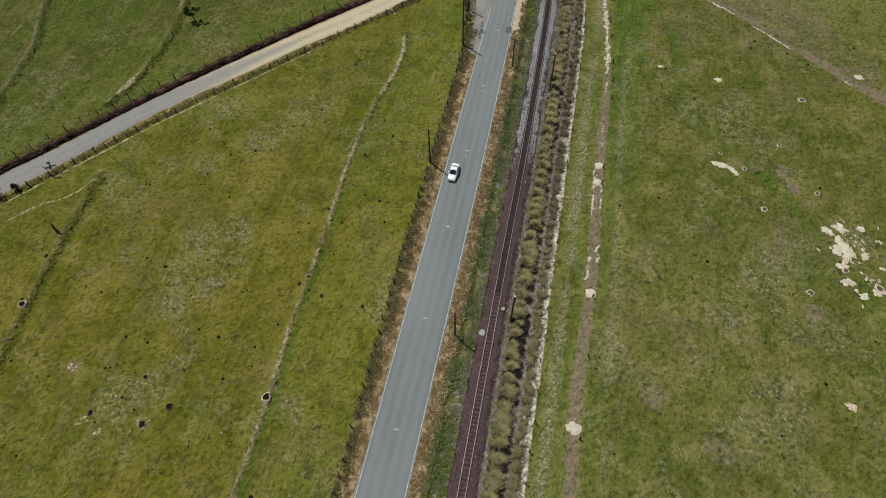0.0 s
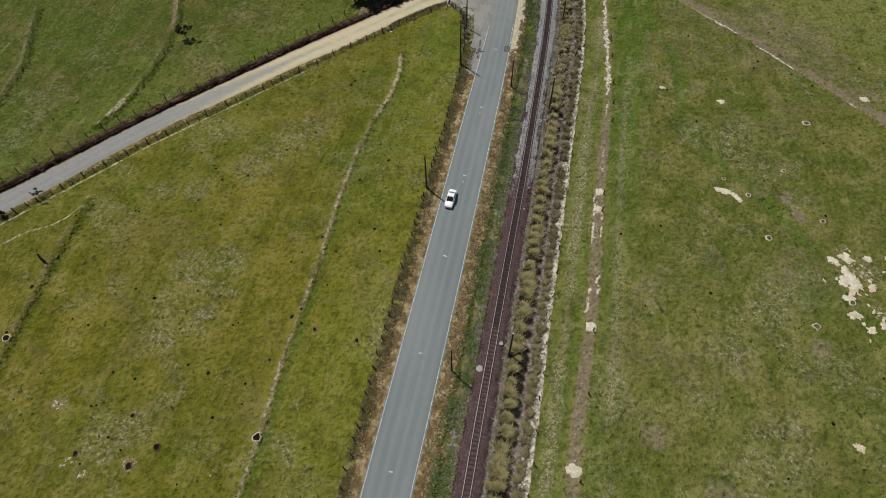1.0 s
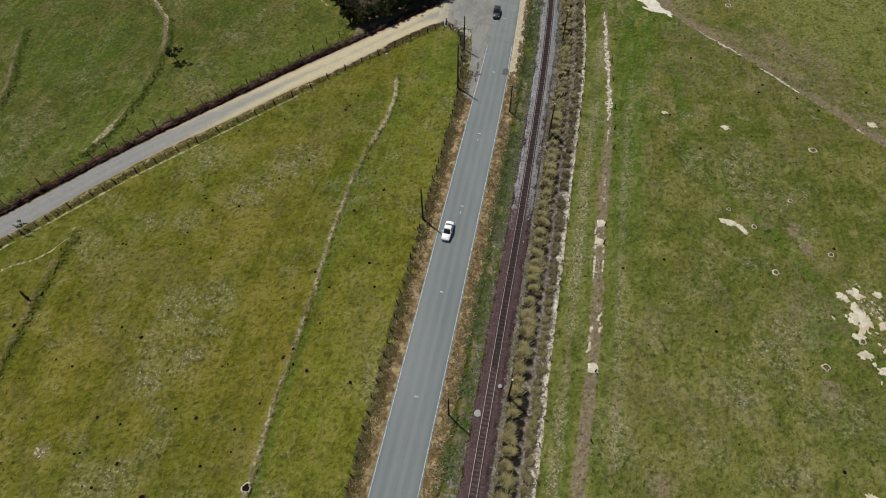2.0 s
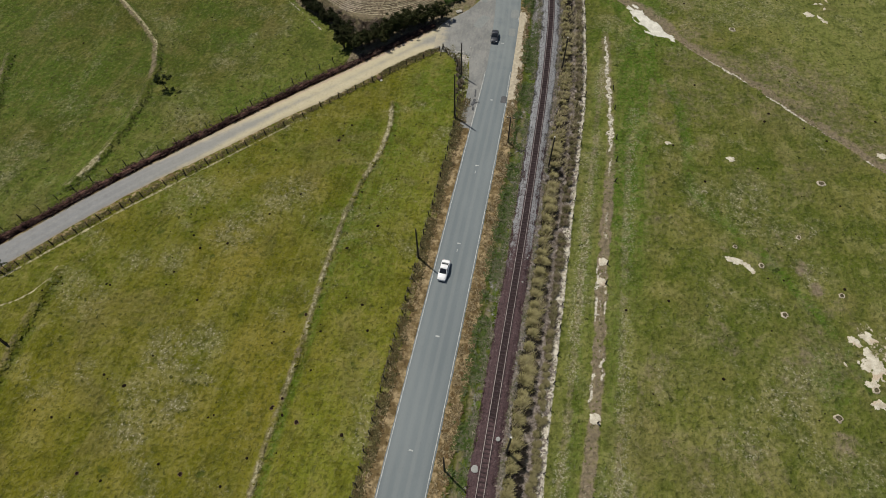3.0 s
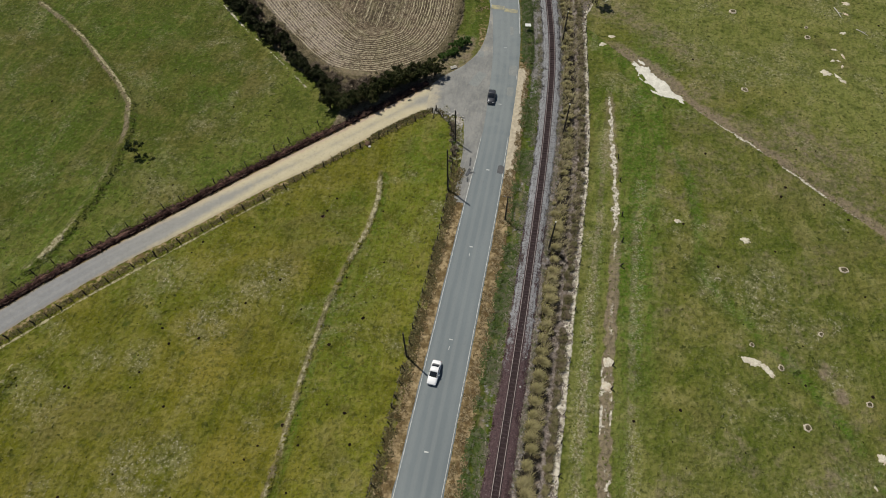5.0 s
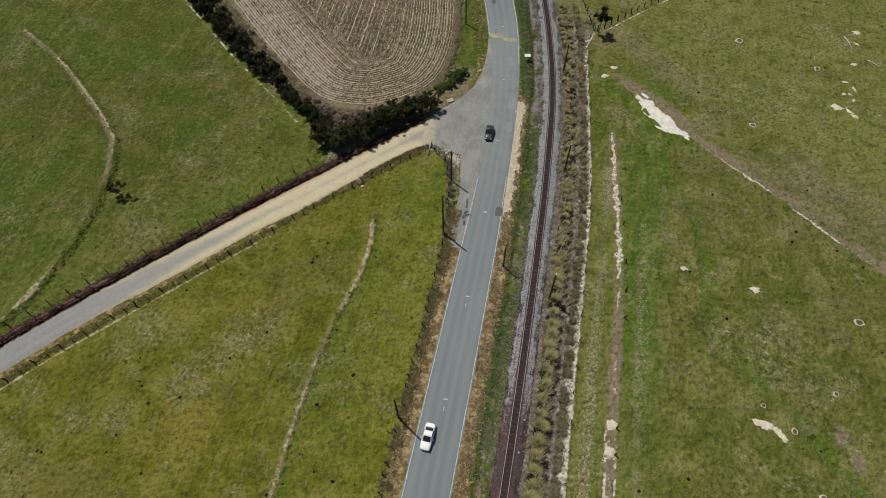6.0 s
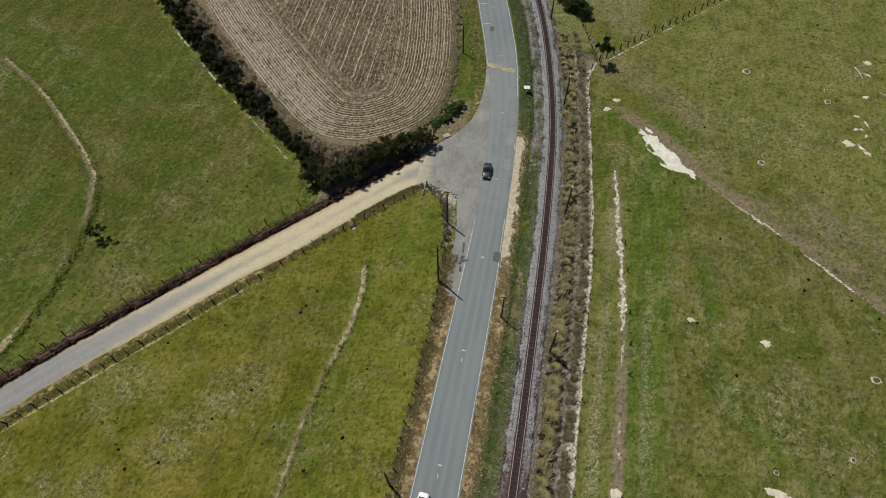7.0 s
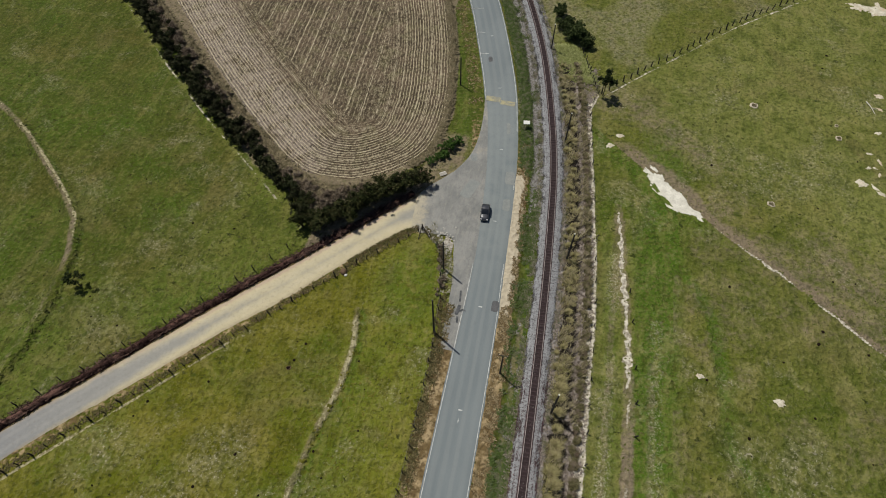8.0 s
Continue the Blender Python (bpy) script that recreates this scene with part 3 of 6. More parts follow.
# dry grey drifts in the pasture: place, reach and strength
DRY_DRIFTS = [(-52.5, 67.5, 5.2, 1), (-44.6, 79.2, 4.9, 1), (-48.2, 47.9, 3.3, 0.9), (-54.0, 45.0, 4.6, 1), (-53.8, 32.4, 3.9, 1), (-68.3, 34.7, 2.7, 0.9), (-47.9, 36.0, 4.4, 0.9), (-64.0, 38.7, 2.7, 0.8),
              (-51.9, 17.6, 3.9, 0.9), (-54.3, 14.8, 4.7, 0.9), (-48.4, 72.2, 3.2, 0.8), (-60.2, 60.4, 3.5, 0.9), (-62.3, 73.7, 2.6, 0.7), (-66.0, 58.8, 3.2, 0.8),
              (29.5, 91.5, 5.2, 0.7), (33.7, 47.5, 4.9, 0.8), (41.9, 58.7, 5.2, 0.8), (29.5, 39.7, 3.9, 0.7), (39.1, 33.8, 6.0, 0.9), (49.6, 47.3, 4.0, 0.7), (46.4, 78.4, 3.8, 0.7), (35.7, 89.7, 4.1, 0.6), (26.5, 150.8, 6.9, 0.6), (45.6, 151.3, 6.7, 0.5)]


# ---------------------------------------------------------------- the ground
def build_ground():
    near = 0.35
    xs = np.r_[-2500, -1200, -600, -330, -220, -175, np.arange(-150, 100, near), 120, 160, 240, 400, 800, 2500]
    ys = np.r_[-1500, -700, -300, -120, -60, -30, np.arange(-12, 222, near), 235, 255, 290, 360, 500, 900, 2500]
    gx, gy = np.meshgrid(xs, ys)
    x, y = gx.ravel(), gy.ravel()
    z = ground_height(x, y)
    n1, n2 = rough(x / 9, y / 9, 1), rough(x / 2.2, y / 2.2, 4)
    road_x = np.interp(y, [p[1] for p in ROAD_L], [p[0] for p in ROAD_L])
    east_x = np.interp(y, [p[1] for p in ROAD_R], [p[0] for p in ROAD_R])
    rail_x = np.interp(y, [p[1] for p in RAIL], [p[0] for p in RAIL])
    d_side, at_side = distance(x, y, np.array(SIDE_LOW))
    d_path, d_diag, diag_side = distance(x + 1.1 * (rough(x / 1.3, y / 1.3, 33) - 0.5), y, np.array(SAND_PATH))[0], *distance(x, y + 0.7 * (rough(x / 1.5, y / 1.5, 34) - 0.5), np.array(DIAGONAL))
    d_left, d_far, d_up = (distance(x, y, np.array(p))[0] for p in (LEFT_PATH, FAR_PATH, UPPER_PATH))
    d_corner, d_bank = (distance(x, y, np.array(p) - (0.6, -0.1))[0] for p in (CORNER_PATH, UPPER_PATH))
    d_strip = distance(x, y, np.array(STRIP_FENCE) - (0.7, 0))[0]
    west = x < road_x
    paddock = west & (at_side < 0) | (west & (y < 20) & (x > -60))
    past = (distance(x, y, np.array(FAR_FENCE))[1] > 0) & (x > rail_x) & (y > 160)
    olive = np.where(paddock, 1.0, np.where(west | past | ((x < rail_x) & (x > east_x)), 0.45, 0.0))
    hedge_foot = distance(x, y, np.array([(-118, 178.5), (-92.5, 154.4), (-74.6, 139.0), (-63.8, 130.8), (-54, 122.8)]))[0]
    olive = np.where(hedge_foot < 0.7, 0.0, olive)
    beyond = (x > rail_x) & (diag_side > 0)
    lush_or_shaded = 1.0 * fade(np.abs(x - 15.8 - 0.02 * (y - 120) + 3 * (n1 - 0.5)), 2.2, 6.0) * fade(np.abs(y - 112), 22, 60) * (x > 12)
    lush_or_shaded = np.maximum(lush_or_shaded, 0.9 * fade(d_diag, 1.5, 6) * (diag_side < 0) * fade(np.abs(x - 12), 6, 22) * (y > 110))
    lush_or_shaded = np.maximum(lush_or_shaded, 0.45 * fade(np.abs(d_path - 2.6), 0.5, 1.6))
    lush_or_shaded = np.maximum(lush_or_shaded, 0.7 * fade(np.hypot((x - 47) / 1.0, (y - 63) / 2.2), 1.5, 5) * (n1 > 0.4))
    lush_or_shaded = np.maximum(lush_or_shaded, 0.7 * fade(np.abs(x - east_x - 4.6), 0.8, 2.4) * (x < rail_x) * np.clip(n1 * 1.5 + 0.4 * (y > 100), 0, 1))
    lush_or_shaded = np.maximum(lush_or_shaded, 0.65 * west * (~paddock) * np.clip((n1 - 0.25) * 2, 0, 1))
    lush_or_shaded = np.maximum(lush_or_shaded, (0.28 + 0.25 * fade(-y, -70, -40)) * paddock * np.clip((rough(x / 16, y / 16, 9) - 0.5) * 4, 0, 1))
    lush_or_shaded = np.maximum(lush_or_shaded, 0.6 * fade(np.hypot(x + 25, (y - 110) * 0.7), 3, 9) * paddock)
    lush_or_shaded = np.maximum(lush_or_shaded, 1.0 * fade(distance(x, y, np.array(SWALE))[0], 0.3, 1.9) * np.clip(0.45 + n1, 0, 1))
    # dark green paints the shaded slope on one side of the raised paths
    for line, off, v in ((LEFT_PATH, 1.0, 0.8), (FAR_PATH, 1.3, 0.4), (UPPER_PATH, 1.3, 0.7), (CORNER_PATH, 1.3, 0.6)):
        lush_or_shaded = np.maximum(lush_or_shaded, v * fade(distance(x, y, np.array(line) + (off, -0.4 * off))[0], 0.3, 1.1))
    d_upper = distance(x, y, np.array(SIDE_UP))[0]
    corner = fade(np.abs(x + 25.5), 3, 5) * fade(np.abs(y - 138), 7, 11) * west
    lush_or_shaded = lush_or_shaded * (1 - 0.9 * corner)
    fresh = 0.85 * paddock * fade(-x, 26, 36) * np.clip(0.2 + 1.3 * n1, 0, 1)
    fresh = np.maximum(fresh, 0.8 * (x > 6.3) * (x < 22) * fade(x, 14, 22) * (y < 126) * np.clip(0.25 + 1.2 * n1, 0, 1))
    fresh = np.maximum(fresh, 0.3 * (x > 14) * fade(y, 45, 85) * np.clip(0.2 + n1, 0, 1))
    fresh = np.maximum(fresh, 0.7 * west * (~paddock) * np.maximum(fade(d_upper, 6, 22), fade(np.hypot(x + 54, y - 116), 5, 22)) * np.clip(0.2 + n1, 0, 1))
    brown = fade(d_path, 0.6, 1.4) * (y < 136) * np.clip(0.55 + 0.9 * n1, 0, 1) * (0.62 + 0.35 * fade(y, 84, 98))
    for sx, sy, r, v in ((44.5, 80, 2.2, 0.8), (46.4, 75.5, 1.8, 0.8), (23, 32.5, 3, 0.6), (32, 26, 3.5, 0.6), (31, 64.5, 4, 0.5), (47, 51, 3, 0.7), (43.7, 63.6, 3, 0.6), (-51.4, 16.3, 2.6, 0.45), (-62.8, 18.8, 2.0, 0.6), (-48.8, 13.1, 1.6, 0.6)):
        brown = np.maximum(brown, v * fade(np.hypot(x - sx, y - sy) + 2.4 * (n2 - 0.5), 0.3 * r, 1.4 * r))
    brown = np.maximum(brown, 0.9 * fade(d_diag + 5 * (n1 - 0.5) + 1.5 * (n2 - 0.5), 1.2, 5.5) * (diag_side > 0) * fade(y, 147, 155))
    brown = np.maximum(brown, 0.55 * beyond * np.clip(n1 * 1.5, 0, 1) * fade(d_diag, 10, 30))
    fresh_far = 1.0 * beyond * np.clip((d_diag - 9) / 10, 0, 1) * np.clip(0.2 + 1.2 * n1, 0, 1)
    brown = np.maximum(brown, 0.44 * (x > 18) * (~beyond) * np.clip((n1 - 0.40) * 4, 0, 1))
    brown = np.maximum(brown, 0.55 * fade(np.abs(x - 8.6 - (n2 - 0.5)), 0.3, 1.3) * (y < 135))
    brown = np.maximum(brown, 0.5 * fade(np.abs(x - 17.0 + 0.02 * y), 0.3, 1.4) * (y < 105) * (n1 > 0.42))
    brown = np.maximum(brown, past * (0.18 + 0.36 * n1))
    brown = np.maximum(brown, 0.7 * west * (~paddock) * fade(d_bank, 0.3, 1.2) * fade(-y, -104, -94))
    brown = np.maximum(brown, np.maximum(0.58 * fade(d_left, 0.3, 1.0), 0.5 * fade(d_far, 0.3, 1.3) * (y < 48)))
    brown = np.maximum(brown, 0.75 * np.maximum(0.8 * fade(d_corner, 0.3, 1.1), 0.6 * fade(d_bank, 0.3, 1.1) * fade(y, 98, 106)))
    rim_d = distance(x, y, np.array(FIELD))[0]
    brown = np.maximum(brown, 0.85 * fade(rim_d, np.where(x > -33, 0.9, 4.5), np.where(x > -33, 1.8, 6.5)) * (y > 118) * (x > -118) * (x < road_x - 3) * (at_side > 0) * (distance(x, y, np.array(SIDE_UP))[0] > 1))
    lush_or_shaded = np.maximum(lush_or_shaded, 0.6 * fade(np.abs(x - road_x + 4.6), 0.9, 2.4) * (y > 146))
    brown = np.maximum(brown, 0.55 * fade(np.abs(x - road_x + 2.5), 0.4, 0.9) * (y < 106))
    verge = 0.95 * fade(np.abs(x - road_x + 0.75), 0.7, 1.7) * (y < 106)
    verge = np.maximum(verge, 0.75 * fade(np.abs(x - east_x - 1.1), 0.7, 1.9) * (0.35 + 0.65 * fade(y, 136, 148)))
    lush_or_shaded = np.maximum(lush_or_shaded, 0.95 * ((x > east_x + 0.8) & (x < rail_x - 3.2)) * fade(-y, -146, -136))
    verge = np.maximum(verge, fade(np.abs(x - road_x + 1.8), 0.6, 1.8) * fade(-y, -146, -136) * (0.32 + 0.35 * fade(y, 148, 154)) * np.clip(0.4 + 1.2 * n1, 0, 1))
    verge = np.maximum(verge, 0.52 * fade(np.abs(d_side - 0.5), 0.5, 1.4) * west * (x < -24))
    verge = np.maximum(verge, 0.8 * fade(d_upper, 0.4, 1.0))
    brown = np.maximum(brown, np.maximum(0.7 * corner, fade(d_upper, 4.5, 7) * fade(np.abs(x + 36.5), 8, 9.5) * (distance(x, y, np.array(SIDE_UP))[1] > 0)))
    brown = np.maximum(brown, 0.62 * fade(np.abs(x - rail_x + 3.5 + (n2 - 0.5)), 0.2, 1.0) * (n1 > 0.42) * (x > east_x + 2.5))
    fresh = np.maximum(fresh, fresh_far)
    sand = np.zeros(len(x))
    for sx, sy, r in ((-62.8, 18.8, 1.7), (-48.8, 13.1, 1.3), (-57, 12, 1.6), (-54.5, 10.5, 1.2), (-36.8, 14, 1.0), (-60, 21.5, 1.0), (55, 66.5, 3.5), (53, 70, 2.5), (57, 59, 2.5)):
        sand = np.maximum(sand, 0.46 * fade(np.hypot(x - sx, y - sy) + 2.0 * (n2 - 0.5), 0.2 * r, 1.5 * r))
    trod = 0.95 * fade(d_strip, 0.35, 0.9 + 0.8 * n2) * (x < 9) * np.clip(0.62 + 0.6 * n1, 0, 1.0)
    trod = np.maximum(trod, fade(d_path, 0.0, 0.15 + 1.9 * rough(x / 12, y / 4, 31) ** 1.5) * (y < 134) * np.clip(0.05 + 0.55 * n1 + 0.45 * fade(-y, -104, -88), 0, 0.95))
    trod = np.maximum(trod, 1.0 * fade(np.abs(d_path - 0.75), 0.0, 0.5) * fade(np.abs(y - 60), 13, 20) * np.clip((n2 - 0.3) * 2.2, 0, 0.8))
    trod = np.maximum(trod, ridge(d_diag, 0.2) * (x > 20) * np.clip(n1 * 3.2 - 1.35, 0, 1.1))
    trod = np.maximum(trod, ridge(d_left, 0.48) * np.clip(-0.12 + 0.7 * n2 + 0.75 * n1, 0, 0.9))
    trod = np.maximum(trod, np.maximum(0.42 * ridge(d_far, 0.45) * (y < 46), 0.45 * ridge(d_corner, 0.5)) * np.clip(0.4 + n2, 0, 1))
    trod = np.maximum(trod, ridge(d_up, 0.26) * np.clip(0.25 + 1.2 * n2, 0, 1.15) * fade(-y, -112, -98) + 0.85 * ridge(d_up, 0.6) * np.clip(0.3 + 1.1 * n2, 0, 1.1) * fade(y, 80, 90))
    for line, v in ((THIN_PATH, 0.8), ([(p[0] + 0.4, p[1] - 0.9) for p in FAR_FENCE], 0.7), ([(p[0] + 0.42, p[1] - 0.42) for p in LANE_FENCE[:5]], 0.85)):
        trod = np.maximum(trod, v * ridge(distance(x, y, np.array(line))[0], 0.25) * np.clip(0.45 + n2, 0, 1.2))
    trod = np.maximum(trod, ridge(hedge_foot, 0.25) * np.clip(-0.2 + 1.0 * n2 + 0.7 * n1, 0, 1.0))
    fleck = fade(np.abs(x - 8.5 - (n2 - 0.5)), 0.6, 1.5) * (y < 124) * np.clip((n1 - 0.34) * 5, 0, 1)
    fleck = np.maximum(fleck, 0.65 * fade(np.abs(x - 17.2 + 0.015 * y - (n2 - 0.5)), 0.5, 1.5) * (y < 112) * np.clip((n1 - 0.36) * 5, 0, 1))
    gravel = 0.85 * fade(np.abs(rail_x - x - 2.9), 0.7, 2.2) * (x < rail_x) * (x > east_x + 2.2) * (0.45 + 0.55 * fade(-y, -150, -118))
    gravel = np.maximum(gravel, 0.60 * fade(np.abs(x - rail_x - 2.6), 0.3, 1.4) * (x > rail_x) * (y < 200))
    litter = (x > rail_x + 1.8) & (x < rail_x + 7) & (d_strip > 0.3) & (x < 6) & (y < 172)
    litter = 1.0 * litter
    litter = np.maximum(litter, 0.2 * past * np.clip((n1 - 0.36) * 5, 0, 1))
    sand = np.maximum(sand, 1.0 * fade(np.abs(x - east_x - 1.0), 0.8, 1.5) * fade(np.abs(y - 123), 11, 20))
    dry = np.zeros(len(x))
    for sx, sy, r, v in DRY_DRIFTS:
        dry = np.maximum(dry, v * fade(np.hypot(x - sx, y - sy) + 0.9 * r * (n1 - 0.5) + 2.0 * (n2 - 0.5), 0.2 * r, 1.25 * r))
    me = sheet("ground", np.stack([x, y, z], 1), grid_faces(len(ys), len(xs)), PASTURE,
               dict(dry=dry, trod=trod, fleck=fleck, gravel=gravel, fresh=fresh, litter=litter, olive=olive, lush_or_shaded=lush_or_shaded, brown=brown, sand=sand, verge=verge))
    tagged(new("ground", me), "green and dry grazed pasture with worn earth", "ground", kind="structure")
    return xs, ys, z.reshape(len(ys), len(xs))


GROUND = build_ground()


# ---------------------------------------------------------------- roads
def ribbon(name, left, right, material, z, across=9, step=1.0, values=None, crown=0.0, ragged=0.0, dip=0.0):
    """A strip between two edges given by the same number of plan points."""
    a, b = smooth(left, step), smooth(right, step)
    n = min(len(a), len(b))
    s = np.linspace(0, 1, n)
    a = np.stack([np.interp(s, np.linspace(0, 1, len(a)), a[:, k]) for k in (0, 1)], 1)
    b = np.stack([np.interp(s, np.linspace(0, 1, len(b)), b[:, k]) for k in (0, 1)], 1)
    u = np.linspace(0, 1, across)
    w = np.linalg.norm(b - a, axis=1)[:, None]
    push = np.zeros((n, across))
    if ragged:
        push[:, 0] = -ragged * (rough(s * n * step * 0.8, s * 0, 3)) / w[:, 0]
        push[:, -1] = ragged * (rough(s * n * step * 0.8, s * 0 + 7, 3)) / w[:, 0]
    uu = u[None] + push
    p = a[:, None] * (1 - uu[..., None]) + b[:, None] * uu[..., None]
    zz = z + crown * (1 - (2 * u - 1) ** 2)[None] - 0.06 * (np.abs(2 * u - 1) > 0.999)[None] * (ragged > 0) + 0 * uu
    verts = np.concatenate([p, zz[..., None]], 2).reshape(-1, 3)
    if dip:
        verts[:, 2] -= dip * np.clip((verts[:, 0] + 30.5) / 3, 0, 1)
    vals = dict(across=np.tile(u, n))
    for key, f in (values or {}).items():
        vals[key] = f(verts[:, 0], verts[:, 1])
    return sheet(name, verts, grid_faces(n, across), material, vals)


road = new("road", ribbon("road", ROAD_L, ROAD_R, ASPHALT, 0.0, 13, 1.0, crown=0.05, ragged=0.22, values=dict(pale=lambda x, y: 0.4 * fade(np.abs(y - 139), 12, 34))))
tagged(road, "worn blue-grey two-lane asphalt road with faded white lines", "road", kind="structure")


def offset_line(line, off):
    return line + normals(line) * off


def paint_line(name, line, width, material, parent, z, keep=None, label=""):
    """A painted line as a thin strip, with worn gaps."""
    nv = normals(line)
    p = np.concatenate([line + nv * width / 2, line - nv * width / 2])
    n = len(line)
    verts = np.column_stack([p, np.full(2 * n, z)])
    faces = [(i, i + n, i + n + 1, i + 1) for i in range(n - 1) if keep is None or keep[i]]
    return child(name, sheet(name, verts, faces, material), parent, label)


rl, rr = resample(road_l, 0.8), resample(road_r, 0.8)
worn_l = (rough(np.arange(len(rl)) / 6, np.zeros(len(rl)), 2) > 0.10) & (rl[:, 1] < 116) | (rl[:, 1] > 158)
worn_r = (rough(np.arange(len(rr)) / 6, np.zeros(len(rr)), 6) > np.where(np.abs(rr[:, 1] - 134) < 17, 0.58, 0.10))
paint_line("edge_line", offset_line(rl, -0.12), 0.12, ROAD_PAINT, road, 0.020, worn_l, "faded white edge line")
paint_line("edge_line", offset_line(rr, 0.12), 0.12, ROAD_PAINT, road, 0.020, worn_r, "faded white edge line")
mid = resample(smooth(road_mid), 0.1)
start = int(np.argmin(np.abs(mid[:, 1] - 19.9)))
for k in range(-2, 12):
    i = start + int(k * 17.75 / 0.1)
    if 0 < i < len(mid) - 12:
        paint_line("lane_dash", mid[i - 1:i + 2] + np.array((-0.1, 0.0)), 0.62, ROAD_PAINT, road, 0.062)
for y in (71.6, 89.3):
    i = int(np.argmin(np.abs(mid[:, 1] - y)))
    paint_line("lane_dash", mid[i - 3:i + 4] + np.array((-0.12, 0.0)), 0.13, ROAD_PAINT, road, 0.062)


def slab(name, cx, cy, w, l, material, parent, z, turn=0.0, label="", seed=0):
    """A thin worn patch on the road, with an uneven outline."""
    n = 36
    a = np.arange(n) * 2 * math.pi / n
    sq = 1 / np.maximum(np.abs(np.cos(a)), np.abs(np.sin(a))) ** 0.8
    r = sq * (0.92 + 0.22 * (rough(np.cos(a) * 1.5 + seed, np.sin(a) * 1.5, seed) - 0.5))
    x, y = r * np.cos(a) * w / 2, r * np.sin(a) * l / 2
    c, s = math.cos(radians(turn)), math.sin(radians(turn))
    verts = [(cx, cy, z)] + [(cx + c * p - s * q, cy + s * p + c * q, z) for p, q in zip(x, y)]
    return child(name, sheet(name, verts, [(0, i + 1, (i + 1) % n + 1) for i in range(n)], material), parent, label)


slab("repair_patch", -10.5, 109.2, 1.3, 2.2, PATCH_ASPHALT, road, 0.034, label="dark square asphalt repair")
slab("repair_patch", -12.2, 137.0, 2.0, 3.4, PALE_ASPHALT, road, 0.045, 4, "pale asphalt repair", 3)
slab("repair_patch", -11.9, 130.5, 1.5, 3.0, PALE_ASPHALT, road, 0.045, 4, "pale asphalt repair", 5)
slab("repair_patch", -21.6, 170.5, 1.0, 1.9, PATCH_ASPHALT, road, 0.066, 14, "dark oily asphalt stain", 4)
slab("repair_patch", -14.6, 150.0, 1.3, 3.2, PALE_ASPHALT, road, 0.045, 8, "pale asphalt repair", 8)
bump_l, bump_r = np.array((-20.5, 157.8)), np.array((-14.1, 157.6))
for k, (a, b, off) in enumerate(((0.0, 0.5, 0.2), (0.5, 1.0, -0.4))):
    line = np.array([bump_l * (1 - u) + bump_r * u + (0, off) for u in np.linspace(a + 0.01, b - 0.01, 9)])
    paint_line("painted_band", line, 1.3 if k else 1.5, YELLOW_PAINT, road, 0.066, None, "faded yellow band painted across the road")

for (ax, ay), (bx, by) in (((-29.4, 188.0), (-26.3, 188.6)), ((-26.3, 179.3), (-24.4, 179.6)), ((-24.2, 172.0), (-22.3, 172.3))):
    line = np.array([(ax + (bx - ax) * u, ay + (by - ay) * u) for u in np.linspace(0, 1, 6)])
    paint_line("rumble_line", line, 0.16, ROAD_PAINT, road, 0.066, None, "thin white line across the lane")
APRON_IN = [(-15.2, 100), (-15.0, 110), (-15.1, 117), (-15.2, 121), (-15.3, 125.5), (-15.9, 131.5), (-16.4, 137.0), (-17.3, 143), (-18.5, 150), (-19.8, 157)]
apron = new("junction_apron", ribbon("junction_apron", APRON_OUT, APRON_IN, OLD_ASPHALT, -0.012, 17, ragged=0.3, values=dict(dust=lambda x, y: np.maximum(np.clip((-22.6 - x) / 7, 0, 1.2), 0.45 * (y > 140)))))
apron.data.polygons.foreach_set("use_smooth", np.zeros(len(apron.data.polygons), bool))
tagged(apron, "cracked grey asphalt apron at the road junction", "pavement", kind="structure")
for k, (x, y, w, l, turn) in enumerate(((-16.5, 109.9, 0.34, 2.4, 6), (-16.4, 107.3, 0.66, 2.1, -10), (-16.2, 105.5, 0.36, 1.3, 10), (-15.85, 107.3, 0.85, 0.32, 38), (-15.3, 107.4, 0.5, 0.2, -22))):
    slab("oil_stain", x, y, w, l, TAR, road, 0.046 + 0.003 * k, turn, "dark tar stain", 6 + k)
slab("repair_patch", -19.2, 133.0, 2.4, 5.0, PALE_ASPHALT, apron, 0.01, -20, "pale dusty asphalt", 7)
slab("repair_patch", -19.9, 141.0, 1.4, 2.2, PALE_ASPHALT, apron, 0.01, 10, "pale dusty asphalt", 11)

side = new("side_road", ribbon("side_road", SIDE_UP, SIDE_LOW, GRAVEL, -0.004, 13, 0.8, crown=0.03, ragged=0.5, dip=0.06,
                               values=dict(tan=lambda x, y: np.clip((x + 78) / 28, 0, 1) * (0.72 + 0.28 * fade(x, -36, -28)))))
tagged(side, "unpaved side road of grey gravel and tan sand", "road", kind="structure")


